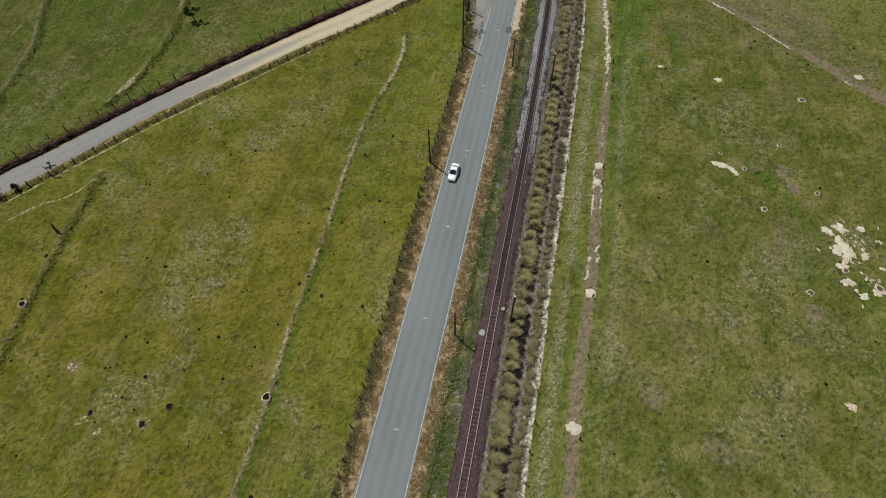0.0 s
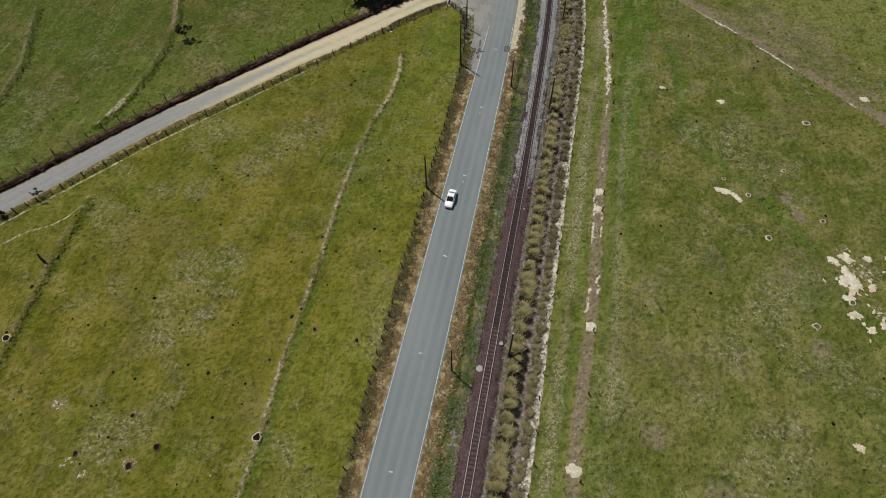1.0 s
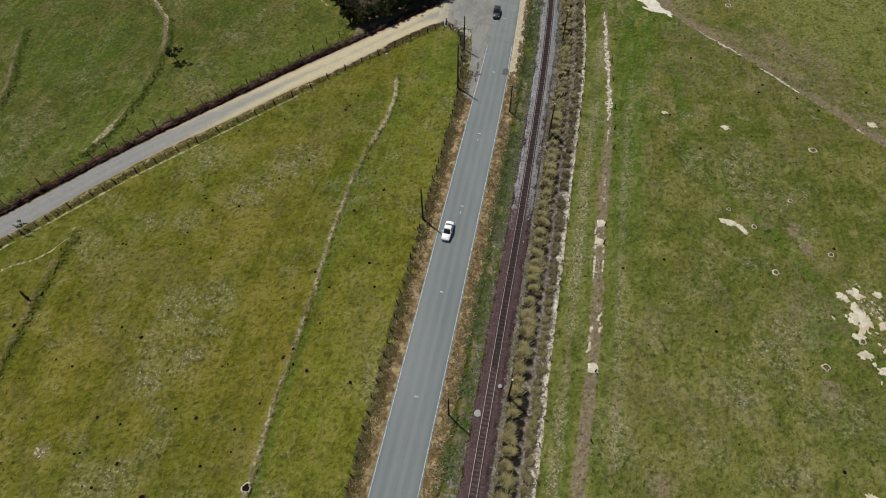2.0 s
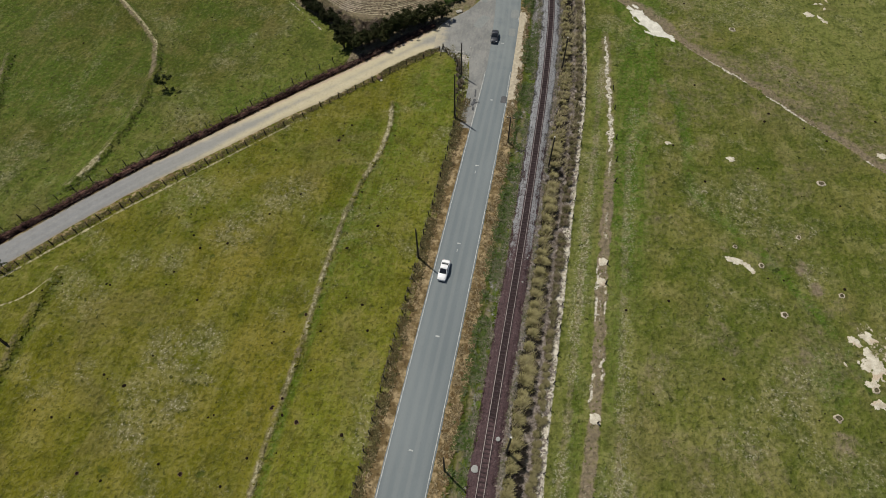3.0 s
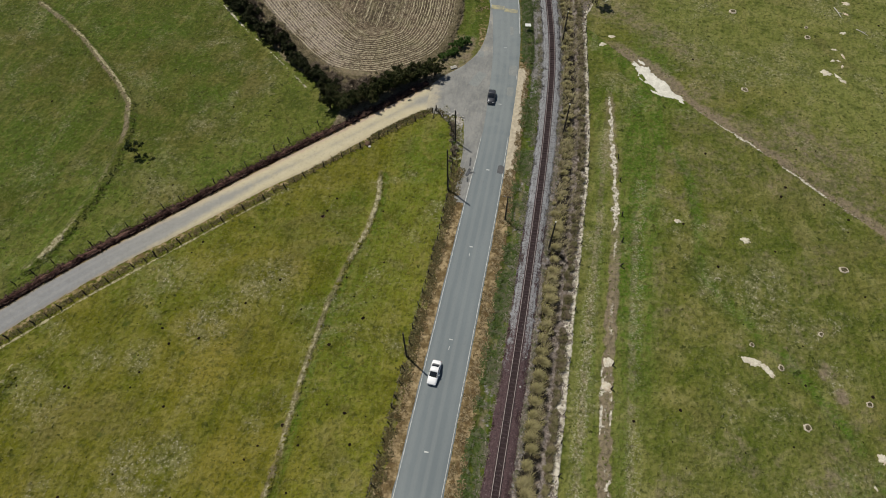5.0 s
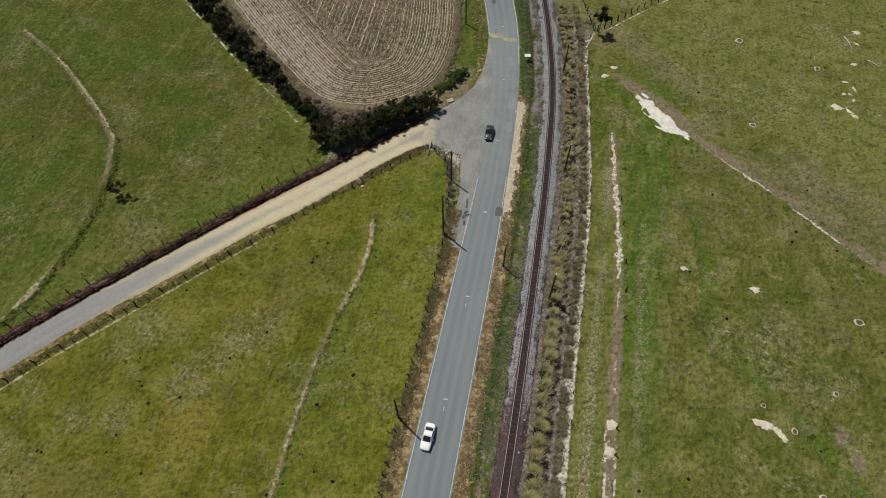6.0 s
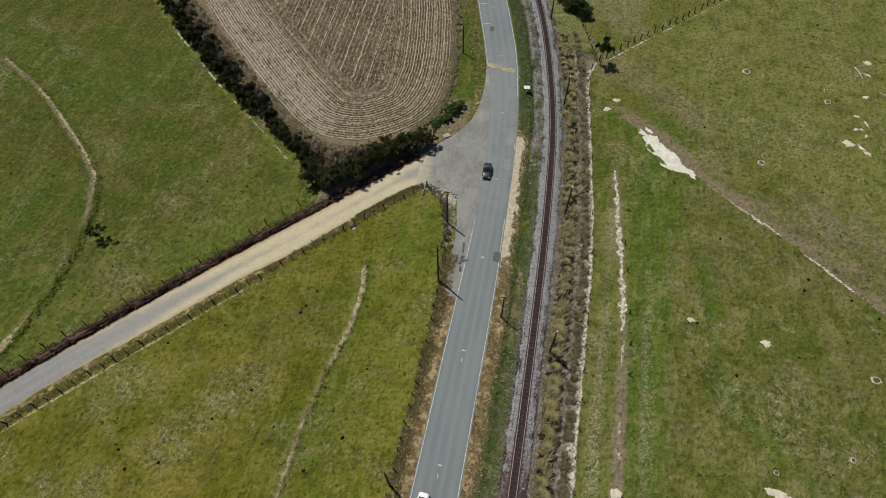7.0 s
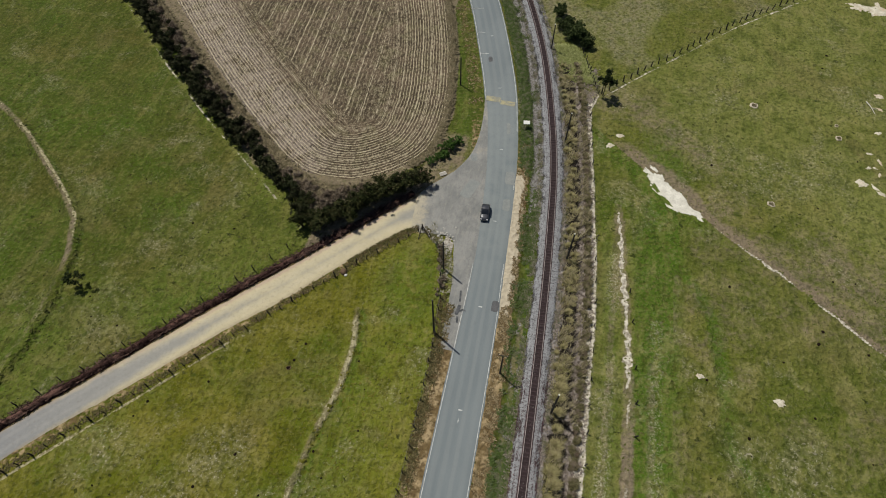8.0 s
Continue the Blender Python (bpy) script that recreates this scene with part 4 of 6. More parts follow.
# ---------------------------------------------------------------- stubble field
def build_field():
    poly = np.array(smooth(FIELD + FIELD[:1], 2.0))
    xs, ys = np.arange(-128, -26, 0.5), np.arange(128, 250, 0.5)
    gx, gy = np.meshgrid(xs, ys)
    x, y = gx.ravel(), gy.ravel()
    d, _ = distance(x, y, poly)
    d = np.where(inside(x, y, poly), d, -d)
    straight = (x + 0.055 * y) * 0.95
    bend = d + 0.6 * (rough(x / 6, y / 6, 3) - 0.5)
    rim = fade(d + 5 * (rough(x / 7, y / 7, 6) - 0.5), 7, 15)
    row = np.where(d < 13 + 4 * rough(x / 2, y / 2, 2), bend / 0.62, straight / 0.95)
    z = ground_height(x, y) * 0 + 0.10 + 0.06 * (rough(x, y, 3) - 0.5)
    z = np.where(d < 0.8, 0.10 - 0.35 * (0.8 - d), z)
    keep = d > -0.7
    f = grid_faces(len(ys), len(xs))
    f = f[keep[f].all(1)]
    used = np.unique(f)
    back = np.full(len(x), -1)
    back[used] = np.arange(len(used))
    me = sheet("stubble_field", np.stack([x, y, z], 1)[used], back[f], STUBBLE, dict(row=row[used], rim=rim[used], ashen=(fade(d, 7, 14) * fade(x, -54, -44))[used]))
    tagged(new("stubble_field", me), "harvested stubble field with pale curved straw rows", "field", kind="structure")
    return poly


field_poly = build_field()


# ---------------------------------------------------------------- railway
def build_track():
    track = tagged(new("railway_track"), "single railway track on ballast with dark wooden sleepers", "railway")
    line = resample(smooth(RAIL, 0.5), 0.5)
    line = line[(line[:, 1] > -20) & (line[:, 1] < 240)]
    offs = np.array([-2.2, -1.9, -1.65, -1.38, -1.1, -0.8, -0.4, 0, 0.4, 0.8, 1.1, 1.38, 1.65, 1.9, 2.2])
    tops = np.array([-0.30, -0.05, 0.14, 0.24, 0.27, 0.28, 0.29, 0.29, 0.29, 0.28, 0.27, 0.24, 0.14, -0.05, -0.30])
    nv = normals(line)
    wob = np.where(offs[None] < 0, rough(line[:, 1] * 0.9, line[:, 1] * 0, 4, 3)[:, None], rough(line[:, 1] * 0.9, line[:, 1] * 0, 14, 3)[:, None])
    wob = 1.0 + 0.5 * (wob - 0.5) * (np.abs(offs)[None] > 1.2)
    p = line[:, None] + nv[:, None] * (offs[None] * wob)[..., None]
    z = tops[None] + 0.05 * (rough(p[..., 0] * 1.8, p[..., 1] * 1.8, 6) - 0.5)
    grey = fade(-p[..., 1], -92, -54) * fade(np.abs(np.abs(offs)[None] - 1.4), 0.5, 0.8) * (0.85 + 0.5 * rough(p[..., 0], p[..., 1], 9)) + 0.25 * fade(np.abs(np.abs(offs)[None] - 2.1), 0.1, 0.5)
    grey = np.maximum(np.maximum(grey, fade(-p[..., 1], -165, -128) * (offs[None] > 0.8) * 0.8), 0.55 * fade(np.abs(np.abs(offs)[None] - 2.2), 0.2, 0.7))
    grey = np.where((np.abs(offs)[None] < 0.7) & (p[..., 1] > 44), -0.75, grey)
    me = sheet("ballast", np.concatenate([p, z[..., None]], 2).reshape(-1, 3), grid_faces(len(line), len(offs)), BALLAST, dict(grey=grey.ravel()))
    child("ballast", me, track, "rusty brown and grey ballast bed")

    def rail_mesh(off, name, section, material):
        q = line + nv * off
        pts = np.concatenate([np.column_stack([q + nv * dx, np.full(len(q), dz)]) for dx, dz in section])
        n, k = len(q), len(section)
        faces = [(j * n + i, j * n + i + 1, (j + 1) % k * n + i + 1, (j + 1) % k * n + i) for j in range(k) for i in range(n - 1)]
        return sheet(name, pts, faces, material, smooth=False)

    low = [(-0.07, 0.365), (-0.07, 0.385), (-0.02, 0.40), (-0.02, 0.48), (-0.04, 0.49), (0.04, 0.49), (0.02, 0.48), (0.02, 0.40), (0.07, 0.385), (0.07, 0.365)]
    head = [(-0.042, 0.488), (-0.042, 0.515), (0.042, 0.515), (0.042, 0.488)]
    for off in (-0.53, 0.53):
        r = child("rail", rail_mesh(off, "rail", low, RAIL_STEEL), track, "rusty steel rail")
        child("rail_head", rail_mesh(off, "rail_head", head, RAIL_TOP), r, "worn shiny rail head")

    def sleeper_mesh(seed):
        rnd = random.Random(seed)
        bm = bmesh.new()
        bmesh.ops.create_cube(bm, size=1)
        bmesh.ops.scale(bm, vec=(1.50, 0.21, 0.16), verts=bm.verts)
        bmesh.ops.bevel(bm, geom=list(bm.edges), offset=0.018, segments=1, affect="EDGES")
        for v in bm.verts:
            v.co.x += rnd.uniform(-0.05, 0.05)
            v.co.z += rnd.uniform(-0.012, 0.012)
        me = bpy.data.meshes.new("sleeper")
        bm.to_mesh(me)
        bm.free()
        me.materials.append(SLEEPER_WOOD)
        return me

    kinds = [sleeper_mesh(s) for s in range(4)]
    fine = resample(smooth(RAIL, 0.5), 0.1)
    fine = fine[(fine[:, 1] > 8) & (fine[:, 1] < 205)]
    heading = np.unwrap(np.arctan2(*np.gradient(fine, axis=0).T[::-1]))
    rnd = random.Random(4)
    for k in range(300):
        i = round(k * 6.5)
        if i >= len(fine):
            break
        m = pose(fine[i, 0] + rnd.uniform(-0.04, 0.04), fine[i, 1], 0.29 + rnd.uniform(-0.015, 0.01), 0, 0, math.degrees(heading[i]) - 90 + rnd.uniform(-1.5, 1.5))
        child("sleeper", kinds[k % 4], track, m=m)
    return track


build_track()


# ---------------------------------------------------------------- fences
def tube(bm, a, b, ra, rb, sides=6, cap=True):
    """A tapered round bar from a to b."""
    a, b = Vector(a), Vector(b)
    turn = (b - a).to_track_quat("Z", "Y").to_matrix().to_4x4()
    made = bmesh.ops.create_cone(bm, cap_ends=cap, segments=sides, radius1=ra, radius2=rb, depth=(b - a).length)["verts"]
    bmesh.ops.transform(bm, matrix=Matrix.Translation((a + b) / 2) @ turn, verts=made)
    return made


def mesh_of(name, bm, material):
    me = bpy.data.meshes.new(name)
    bm.to_mesh(me)
    bm.free()
    me.materials.append(material)
    return me


def post_mesh(seed, tall, r):
    rnd = random.Random(seed)
    bm = bmesh.new()
    base = Vector((0, 0, -0.15))
    for k in range(3):
        top = Vector((rnd.uniform(-0.03, 0.03), rnd.uniform(-0.03, 0.03), tall * (k + 1) / 3))
        tube(bm, base, top, r * (1.1 - 0.1 * k), r * (1.0 - 0.1 * k), 7, True)
        base = top
    return mesh_of("post", bm, POST_WOOD)


def fence(line, spacing, tall, r, label, strands=3, lean=6, gaps=0.0, seed=0, thin=False):
    """Wooden posts of uneven lean along a line, with wire strands."""
    rnd = random.Random(seed)
    whole = new("wire_fence")
    tagged(whole, label, "fence")
    kinds = [post_mesh(seed * 10 + k, tall * f, r * f2) for k, (f, f2) in enumerate(((1, 1), (0.93, 0.9), (1.06, 1.1), (0.88, 0.62)))]
    spots = resample(smooth(line, 0.5), spacing)
    tops = []
    for k, (x, y) in enumerate(spots):
        x, y = x + rnd.uniform(-0.12, 0.12), y + rnd.uniform(-0.25, 0.25)
        z = height(x, y)
        tops.append((x, y, z))
        if rnd.random() < gaps:
            continue
        kind = kinds[3] if thin and k % 2 else kinds[rnd.randrange(3)]
        child("post", kind, whole, m=pose(x, y, z, rnd.uniform(-lean, lean), rnd.uniform(-lean, lean), rnd.uniform(0, 360)))
    for s in range(strands):
        bm = bmesh.new()
        h = tall * (0.92 - 0.27 * s)
        for (ax, ay, az), (bx, by, bz) in zip(tops[:-1], tops[1:]):
            tube(bm, (ax, ay, az + h), (bx, by, bz + h), 0.006, 0.006, 3, False)
        part("wire", bm, WIRE, whole, "thin grey fence wire")
    return whole


fence(ROAD_FENCE, 2.2, 1.35, 0.10, "leaning dark wooden post and wire fence beside the road verge", lean=9, seed=1)
fence(LANE_FENCE, 2.1, 1.4, 0.115, "dark wooden post and wire fence along the side road", lean=5, seed=2, thin=True)
fence([(p[0] - 0.45, p[1] + 0.45) for p in BANK_FENCE], 3.3, 1.35, 0.09, "thin wooden post and wire fence on the earth bank", lean=5, seed=3)
fence(STRIP_FENCE, 4.4, 1.35, 0.085, "weathered post and wire fence beside the sandy strip", lean=10, seed=4)
fence(FAR_FENCE, 2.15, 1.6, 0.13, "dark wooden post fence across the dry pasture", lean=5, seed=5)
fence([(2.6, 164.0), (0.6, 170), (-1.2, 176), (-3.0, 183)], 1.2, 1.3, 0.10, "dense dark wooden post fence beside the shrubs", lean=9, seed=6)

# braced strainer post where the two fences meet
strainer = tagged(new("strainer_post"), "thick dark corner post with two timber braces", "post")
strainer.matrix_basis = pose(-25.9, 122.0, height(-25.9, 122.0))
bm = bmesh.new()
tube(bm, (0, 0, -0.3), (0.03, 0.02, 1.55), 0.15, 0.13, 9)
part("shaft", bm, POST_WOOD, strainer)
for dx, dy in ((-0.2, -2.3), (1.7, -1.6)):
    bm = bmesh.new()
    tube(bm, (dx, dy, 0.02), (0.03, 0.0, 1.25), 0.085, 0.075, 7)
    part("brace", bm, POST_WOOD, strainer)

# fallen bleached branches in the dry pasture
for k, (ax, ay, bx, by) in enumerate(((57.8, 173.0, 58.9, 169.3), (61.5, 165.7, 63.7, 163.9))):
    branch = tagged(new("fallen_branch"), "bleached fallen branch lying in the dry grass", "branch", "fallen branches")
    branch.matrix_basis = pose((ax + bx) / 2, (ay + by) / 2, height((ax + bx) / 2, (ay + by) / 2))
    hx, hy = (bx - ax) / 2, (by - ay) / 2
    bm = bmesh.new()
    tube(bm, (-hx, -hy, 0.08), (0.06, 0.1, 0.13), 0.10, 0.08, 7)
    tube(bm, (0.06, 0.1, 0.13), (hx, hy, 0.09), 0.08, 0.04, 7)
    part("limb", bm, CONCRETE, branch)
    bm = bmesh.new()
    tube(bm, (0.06, 0.1, 0.12), (hx * 0.4 + 0.5, hy * 0.4 + 0.3, 0.3), 0.045, 0.02, 6)
    part("twig", bm, CONCRETE, branch)

# single old posts along the worn cattle track
for k, (x, y) in enumerate(((13.1, 36.6), (12.9, 46.9), (12.6, 70.2), (12.6, 74.0), (12.9, 92.4), (12.9, 97.4), (12.6, 103.0), (11.8, 111.0), (11.2, 116.4), (13.0, 24.0))):
    me = post_mesh(90 + k, 1.2, 0.115)
    tagged(child("fence_post", me, m=pose(x, y, height(x, y), 8 - 3 * (k % 5), -10 + 4 * (k % 4), 40 * k)), "lone weathered wooden post beside the worn track", "post", "posts along the cattle track")


# ---------------------------------------------------------------- utility poles
def utility_pole(x, y, tall, arms, lean=(0, 0), r=0.15, cap=False):
    pole = tagged(new("utility_pole"), "dark wooden utility pole standing on the verge", "pole", "utility poles")
    pole.matrix_basis = pose(x, y, height(x, y) - 0.1, lean[0], lean[1], 0)
    bm = bmesh.new()
    tube(bm, (0, 0, -0.5), (0, 0, tall * 0.55), r, r * 0.86, 10)
    tube(bm, (0, 0, tall * 0.55), (0, 0, tall), r * 0.86, r * 0.68, 10)
    part("shaft", bm, POLE_WOOD, pole)
    for k in range(arms):
        z = tall - 0.35 - 0.75 * k
        bm = bmesh.new()
        bmesh.ops.create_cube(bm, size=1)
        bmesh.ops.scale(bm, vec=(1.5 - 0.5 * k, 0.09, 0.11), verts=bm.verts)
        bmesh.ops.bevel(bm, geom=list(bm.edges), offset=0.012, segments=1, affect="EDGES")
        bmesh.ops.translate(bm, vec=(0, 0.14, z), verts=bm.verts)
        arm = part("crossarm", bm, POLE_WOOD, pole)
        for u in (-0.62, 0.62):
            bm = bmesh.new()
            tube(bm, (u * (1 - 0.3 * k), 0.14, z + 0.05), (u * (1 - 0.3 * k), 0.14, z + 0.12), 0.02, 0.02, 6)
            tube(bm, (u * (1 - 0.3 * k), 0.14, z + 0.11), (u * (1 - 0.3 * k), 0.14, z + 0.22), 0.05, 0.035, 8)
            part("insulator", bm, CERAMIC, arm, "pale ceramic insulator")
    if cap:
        bm = bmesh.new()
        tube(bm, (0, 0, tall), (0, 0, tall + 0.10), r * 0.8, r * 0.7, 8)
        part("cap", bm, CERAMIC, pole, "pale cap on the pole top")
    return pole


for x, y, tall, arms, lean, r in ((-18.9, 68.9, 8.9, 0, (0, 0), 0.16), (-19.4, 102.6, 10.9, 0, (0, 0), 0.17), (-20.4, 114.6, 8.4, 0, (0, 0), 0.16), (-26.6, 161.0, 7.2, 0, (0, 0), 0.16),
                                  (-7.4, 35.9, 8.0, 0, (0, 0), 0.14), (-7.9, 97.9, 6.9, 1, (0, 0), 0.15)):
    utility_pole(x, y, tall, arms, lean, r)
for x, y, tall in ((0.65, 40.1, 8.2), (0.5, 93.2, 8.3), (0.2, 120.8, 8.0), (-2.8, 149.0, 7.6), (-8.7, 177.0, 6.4)):
    utility_pole(x, y, tall, 0, (0, 0), 0.17, True)


# ---------------------------------------------------------------- vegetation
def leaf_quads(rnd, centre, spread, count, size, out):
    """Adds count small leaves round a centre."""
    verts, faces = out
    for _ in range(count):
        d = Vector((rnd.gauss(0, 1), rnd.gauss(0, 1), rnd.gauss(0, 0.8)))
        d = d.normalized() * spread * rnd.random() ** 0.5
        c = centre + d
        u = Vector((rnd.gauss(0, 1), rnd.gauss(0, 1), rnd.gauss(0, 0.6))).normalized()
        w = u.cross(Vector((rnd.gauss(0, 1), rnd.gauss(0, 1), rnd.gauss(0, 1)))).normalized()
        s = size * rnd.uniform(0.6, 1.4)
        n = len(verts)
        verts += [c - u * s, c + w * s * 0.45, c + u * s, c - w * s * 0.45]
        faces.append((n, n + 1, n + 2, n + 3))


def bush_parts(seed, wide, tall, limbs, clumps, leaves, leaf):
    """The two meshes of a shrub: branching stems, and a ragged crown of leaf clumps with gaps."""
    rnd = random.Random(seed)
    bm = bmesh.new()
    out = ([], [])
    tips = []
    for _ in range(limbs):
        a = rnd.uniform(0, 2 * math.pi)
        reach, up = wide * rnd.uniform(0.25, 0.85), tall * rnd.uniform(0.45, 0.95)
        root = Vector((0.1 * math.cos(a), 0.1 * math.sin(a), -0.1))
        mid_p = Vector((reach * 0.4 * math.cos(a), reach * 0.4 * math.sin(a), up * 0.55))
        tip = Vector((reach * math.cos(a + 0.3), reach * math.sin(a + 0.3), up))
        tube(bm, root, mid_p, 0.07 * tall / 3, 0.045 * tall / 3, 5)
        tube(bm, mid_p, tip, 0.045 * tall / 3, 0.015, 5)
        tips += [mid_p.lerp(tip, rnd.uniform(0.3, 0.7)), tip]
        for _ in range(2):
            t2 = tip + Vector((rnd.uniform(-0.4, 0.4), rnd.uniform(-0.4, 0.4), rnd.uniform(-0.3, 0.3))) * wide * 0.5
            t2.z = max(0.25, t2.z)
            tube(bm, mid_p.lerp(tip, 0.6), t2, 0.02, 0.01, 4)
            tips.append(t2)
    for k in range(clumps):
        c = tips[k % len(tips)] + Vector((rnd.gauss(0, 0.16), rnd.gauss(0, 0.16), rnd.gauss(0, 0.12))) * wide
        c.z = min(max(0.2, c.z), tall)
        leaf_quads(rnd, c, wide * rnd.uniform(0.14, 0.3), leaves, leaf, out)
    return bm, out


def shrub(name, seed, wide, tall, limbs, clumps, leaves, leaf, leaf_mat, label, category="shrub", group=""):
    """A shrub with its stems and crown, standing at the origin."""
    ob = tagged(new(name), label, category, group)
    bm, (verts, faces) = bush_parts(seed, wide, tall, limbs, clumps, leaves, leaf)
    part("stems" if category == "shrub" else "trunk", bm, BARK, ob)
    child("crown", sheet("crown", [tuple(v) for v in verts], faces, leaf_mat, smooth=False), ob)
    return ob


def plant_row(kinds, line, spacing, rnd, side, size=(0.75, 1.3)):
    """Copies of the given shrubs along a line with uneven steps."""
    for k, (x, y) in enumerate(resample(smooth(line, 0.5), spacing)):
        x, y = x + rnd.uniform(-side, side), y + rnd.uniform(-side, side)
        s = rnd.uniform(*size)
        ob = copy_thing(kinds[rnd.randrange(len(kinds))], pose(x, y, height(x, y) - 0.05, 0, 0, rnd.uniform(0, 360)))
        ob.scale = (s * rnd.uniform(0.85, 1.15), s, s * rnd.uniform(0.8, 1.2))


rnd = random.Random(11)
dark_shrubs = [shrub("hedge_shrub", 20 + k, 1.9, 3.2, 9, 46, 52, 0.17, HEDGE_LEAF, "dense dark green hedge shrub beside the stubble field", group="shrubs of the hedge") for k in range(3)]
tree_shrubs = [shrub("hedge_tree", 30 + k, 2.6, 5.0, 11, 64, 56, 0.19, CORNER_LEAF, "tall dark evergreen bush at the junction corner", "tree", "bushes at the junction") for k in range(3)]
dry_shrubs = [shrub("dry_shrub", 40 + k, 1.3, 1.5, 9, 30, 34, 0.13, DRY_STALK, "low leafless grey-brown shrub on the field margin", group="dry shrubs of the field margin") for k in range(3)]
green_shrubs = [shrub("green_shrub", 50 + k, 1.1, 1.5, 7, 24, 40, 0.13, BRIGHT_LEAF, "bright green leafy shrub beside the road", group="green roadside shrubs") for k in range(2)]
HEDGE_LINE = [(-116, 179), (-101, 165.5), (-90, 155), (-74.5, 141.5), (-63, 133), (-53, 125.3), (-46.5, 119.2)]
plant_row(dark_shrubs, HEDGE_LINE, 1.55, rnd, 0.7, (0.65, 1.05))
plant_row(dark_shrubs, [(-113, 180.5), (-99, 167.5), (-88, 157), (-72.5, 143.2), (-61.5, 134.2)], 5.0, rnd, 0.9, (0.4, 0.75))
plant_row(tree_shrubs, [(-47.0, 117.6), (-44.8, 117.8), (-42.7, 119.4), (-40.4, 121.5), (-37.8, 124.3), (-34.8, 127.0), (-32.4, 129.4), (-30.4, 131.2)], 1.45, rnd, 0.5, (0.6, 0.95))
plant_row(dry_shrubs, [(-50.0, 123.4), (-47.0, 122.8), (-44.4, 123.8), (-41.6, 126.6)], 0.9, rnd, 1.0, (0.8, 1.3))
plant_row(dry_shrubs, [(-112, 179), (-98.5, 167), (-86, 155.5), (-71.5, 142.5), (-60.5, 132.8), (-52.5, 127.6), (-47, 125.2), (-41, 126.2), (-36.5, 129.4)], 1.25, rnd, 1.0, (0.6, 1.15))
plant_row(dry_shrubs, [(-53, 125.6), (-46, 123.8), (-42, 125.0), (-38, 127.6)], 1.2, rnd, 0.9, (0.6, 1.1))
plant_row(green_shrubs, [(-27.6, 137.2), (-26.2, 140.0), (-25.0, 142.2), (-24.2, 145.0)], 1.0, rnd, 0.5, (0.7, 1.2))
plant_row(dry_shrubs + green_shrubs[:1], [(-20.2, 109.5), (-20.6, 114.5), (-22.4, 119.2)], 0.9, rnd, 0.5, (0.3, 0.55))
copy_thing(dark_shrubs[0], pose(-93.6, 45.2, -0.1, 0, 0, 20)).scale = (0.5, 0.5, 0.55)
copy_thing(dark_shrubs[1], pose(-91.5, 47.4, -0.1, 0, 0, 120)).scale = (0.4, 0.4, 0.5)
for ob, (x, y) in zip(dark_shrubs + tree_shrubs, ((-120, 184), (-124, 187), (-128, 191), (-48.2, 122.4), (-38.6, 123.0), (-28.4, 132.4))):
    ob.matrix_basis = pose(x, y, -0.05)
    ob.scale = (0.7, 0.7, 0.7)
for ob, (x, y) in zip(dry_shrubs + green_shrubs, ((-50.0, 126.6), (-44.4, 124.4), (-39.4, 126.0), (-26.4, 141.6), (-25.4, 139.6))):
    ob.matrix_basis = pose(x, y, -0.03)


def small_tree(name, x, y, seed, wide, tall, clumps, leaves, leaf, mat, label, trunk=0.12, lean=0.3, start=0.45):
    """A tapered trunk with forking limbs and an open crown of leaf clumps."""
    rnd = random.Random(seed)
    ob = tagged(new(name), label, "tree")
    ob.matrix_basis = pose(x, y, height(x, y) - 0.05, 0, 0, rnd.uniform(0, 360))
    bm, out, tips = bmesh.new(), ([], []), []
    fork = Vector((lean * 0.5, lean * 0.3, tall * start))
    tube(bm, (0, 0, -0.2), fork, trunk, trunk * 0.7, 8)
    for k in range(9):
        a = k * 2.4 + rnd.uniform(-0.3, 0.3)
        root = Vector((0, 0, 0)).lerp(fork, rnd.uniform(0.75, 1.0))
        tip = Vector((wide * rnd.uniform(0.3, 1.0) * math.cos(a), wide * rnd.uniform(0.3, 1.0) * math.sin(a), tall * rnd.uniform(start + 0.1, 1.0)))
        bend = root.lerp(tip, 0.5) + Vector((0, 0, 0.12 * tall))
        tube(bm, root, bend, trunk * 0.45, trunk * 0.28, 6)
        tube(bm, bend, tip, trunk * 0.28, 0.015, 5)
        tips += [bend.lerp(tip, 0.6), tip]
    for k in range(clumps):
        c = tips[k % len(tips)] + Vector((rnd.gauss(0, 0.13), rnd.gauss(0, 0.13), rnd.gauss(0, 0.10))) * wide
        leaf_quads(rnd, c, wide * rnd.uniform(0.12, 0.24), leaves, leaf, out)
    part("trunk", bm, BARK, ob)
    child("crown", sheet("crown", [tuple(v) for v in out[0]], out[1], mat, smooth=False), ob)
    return ob


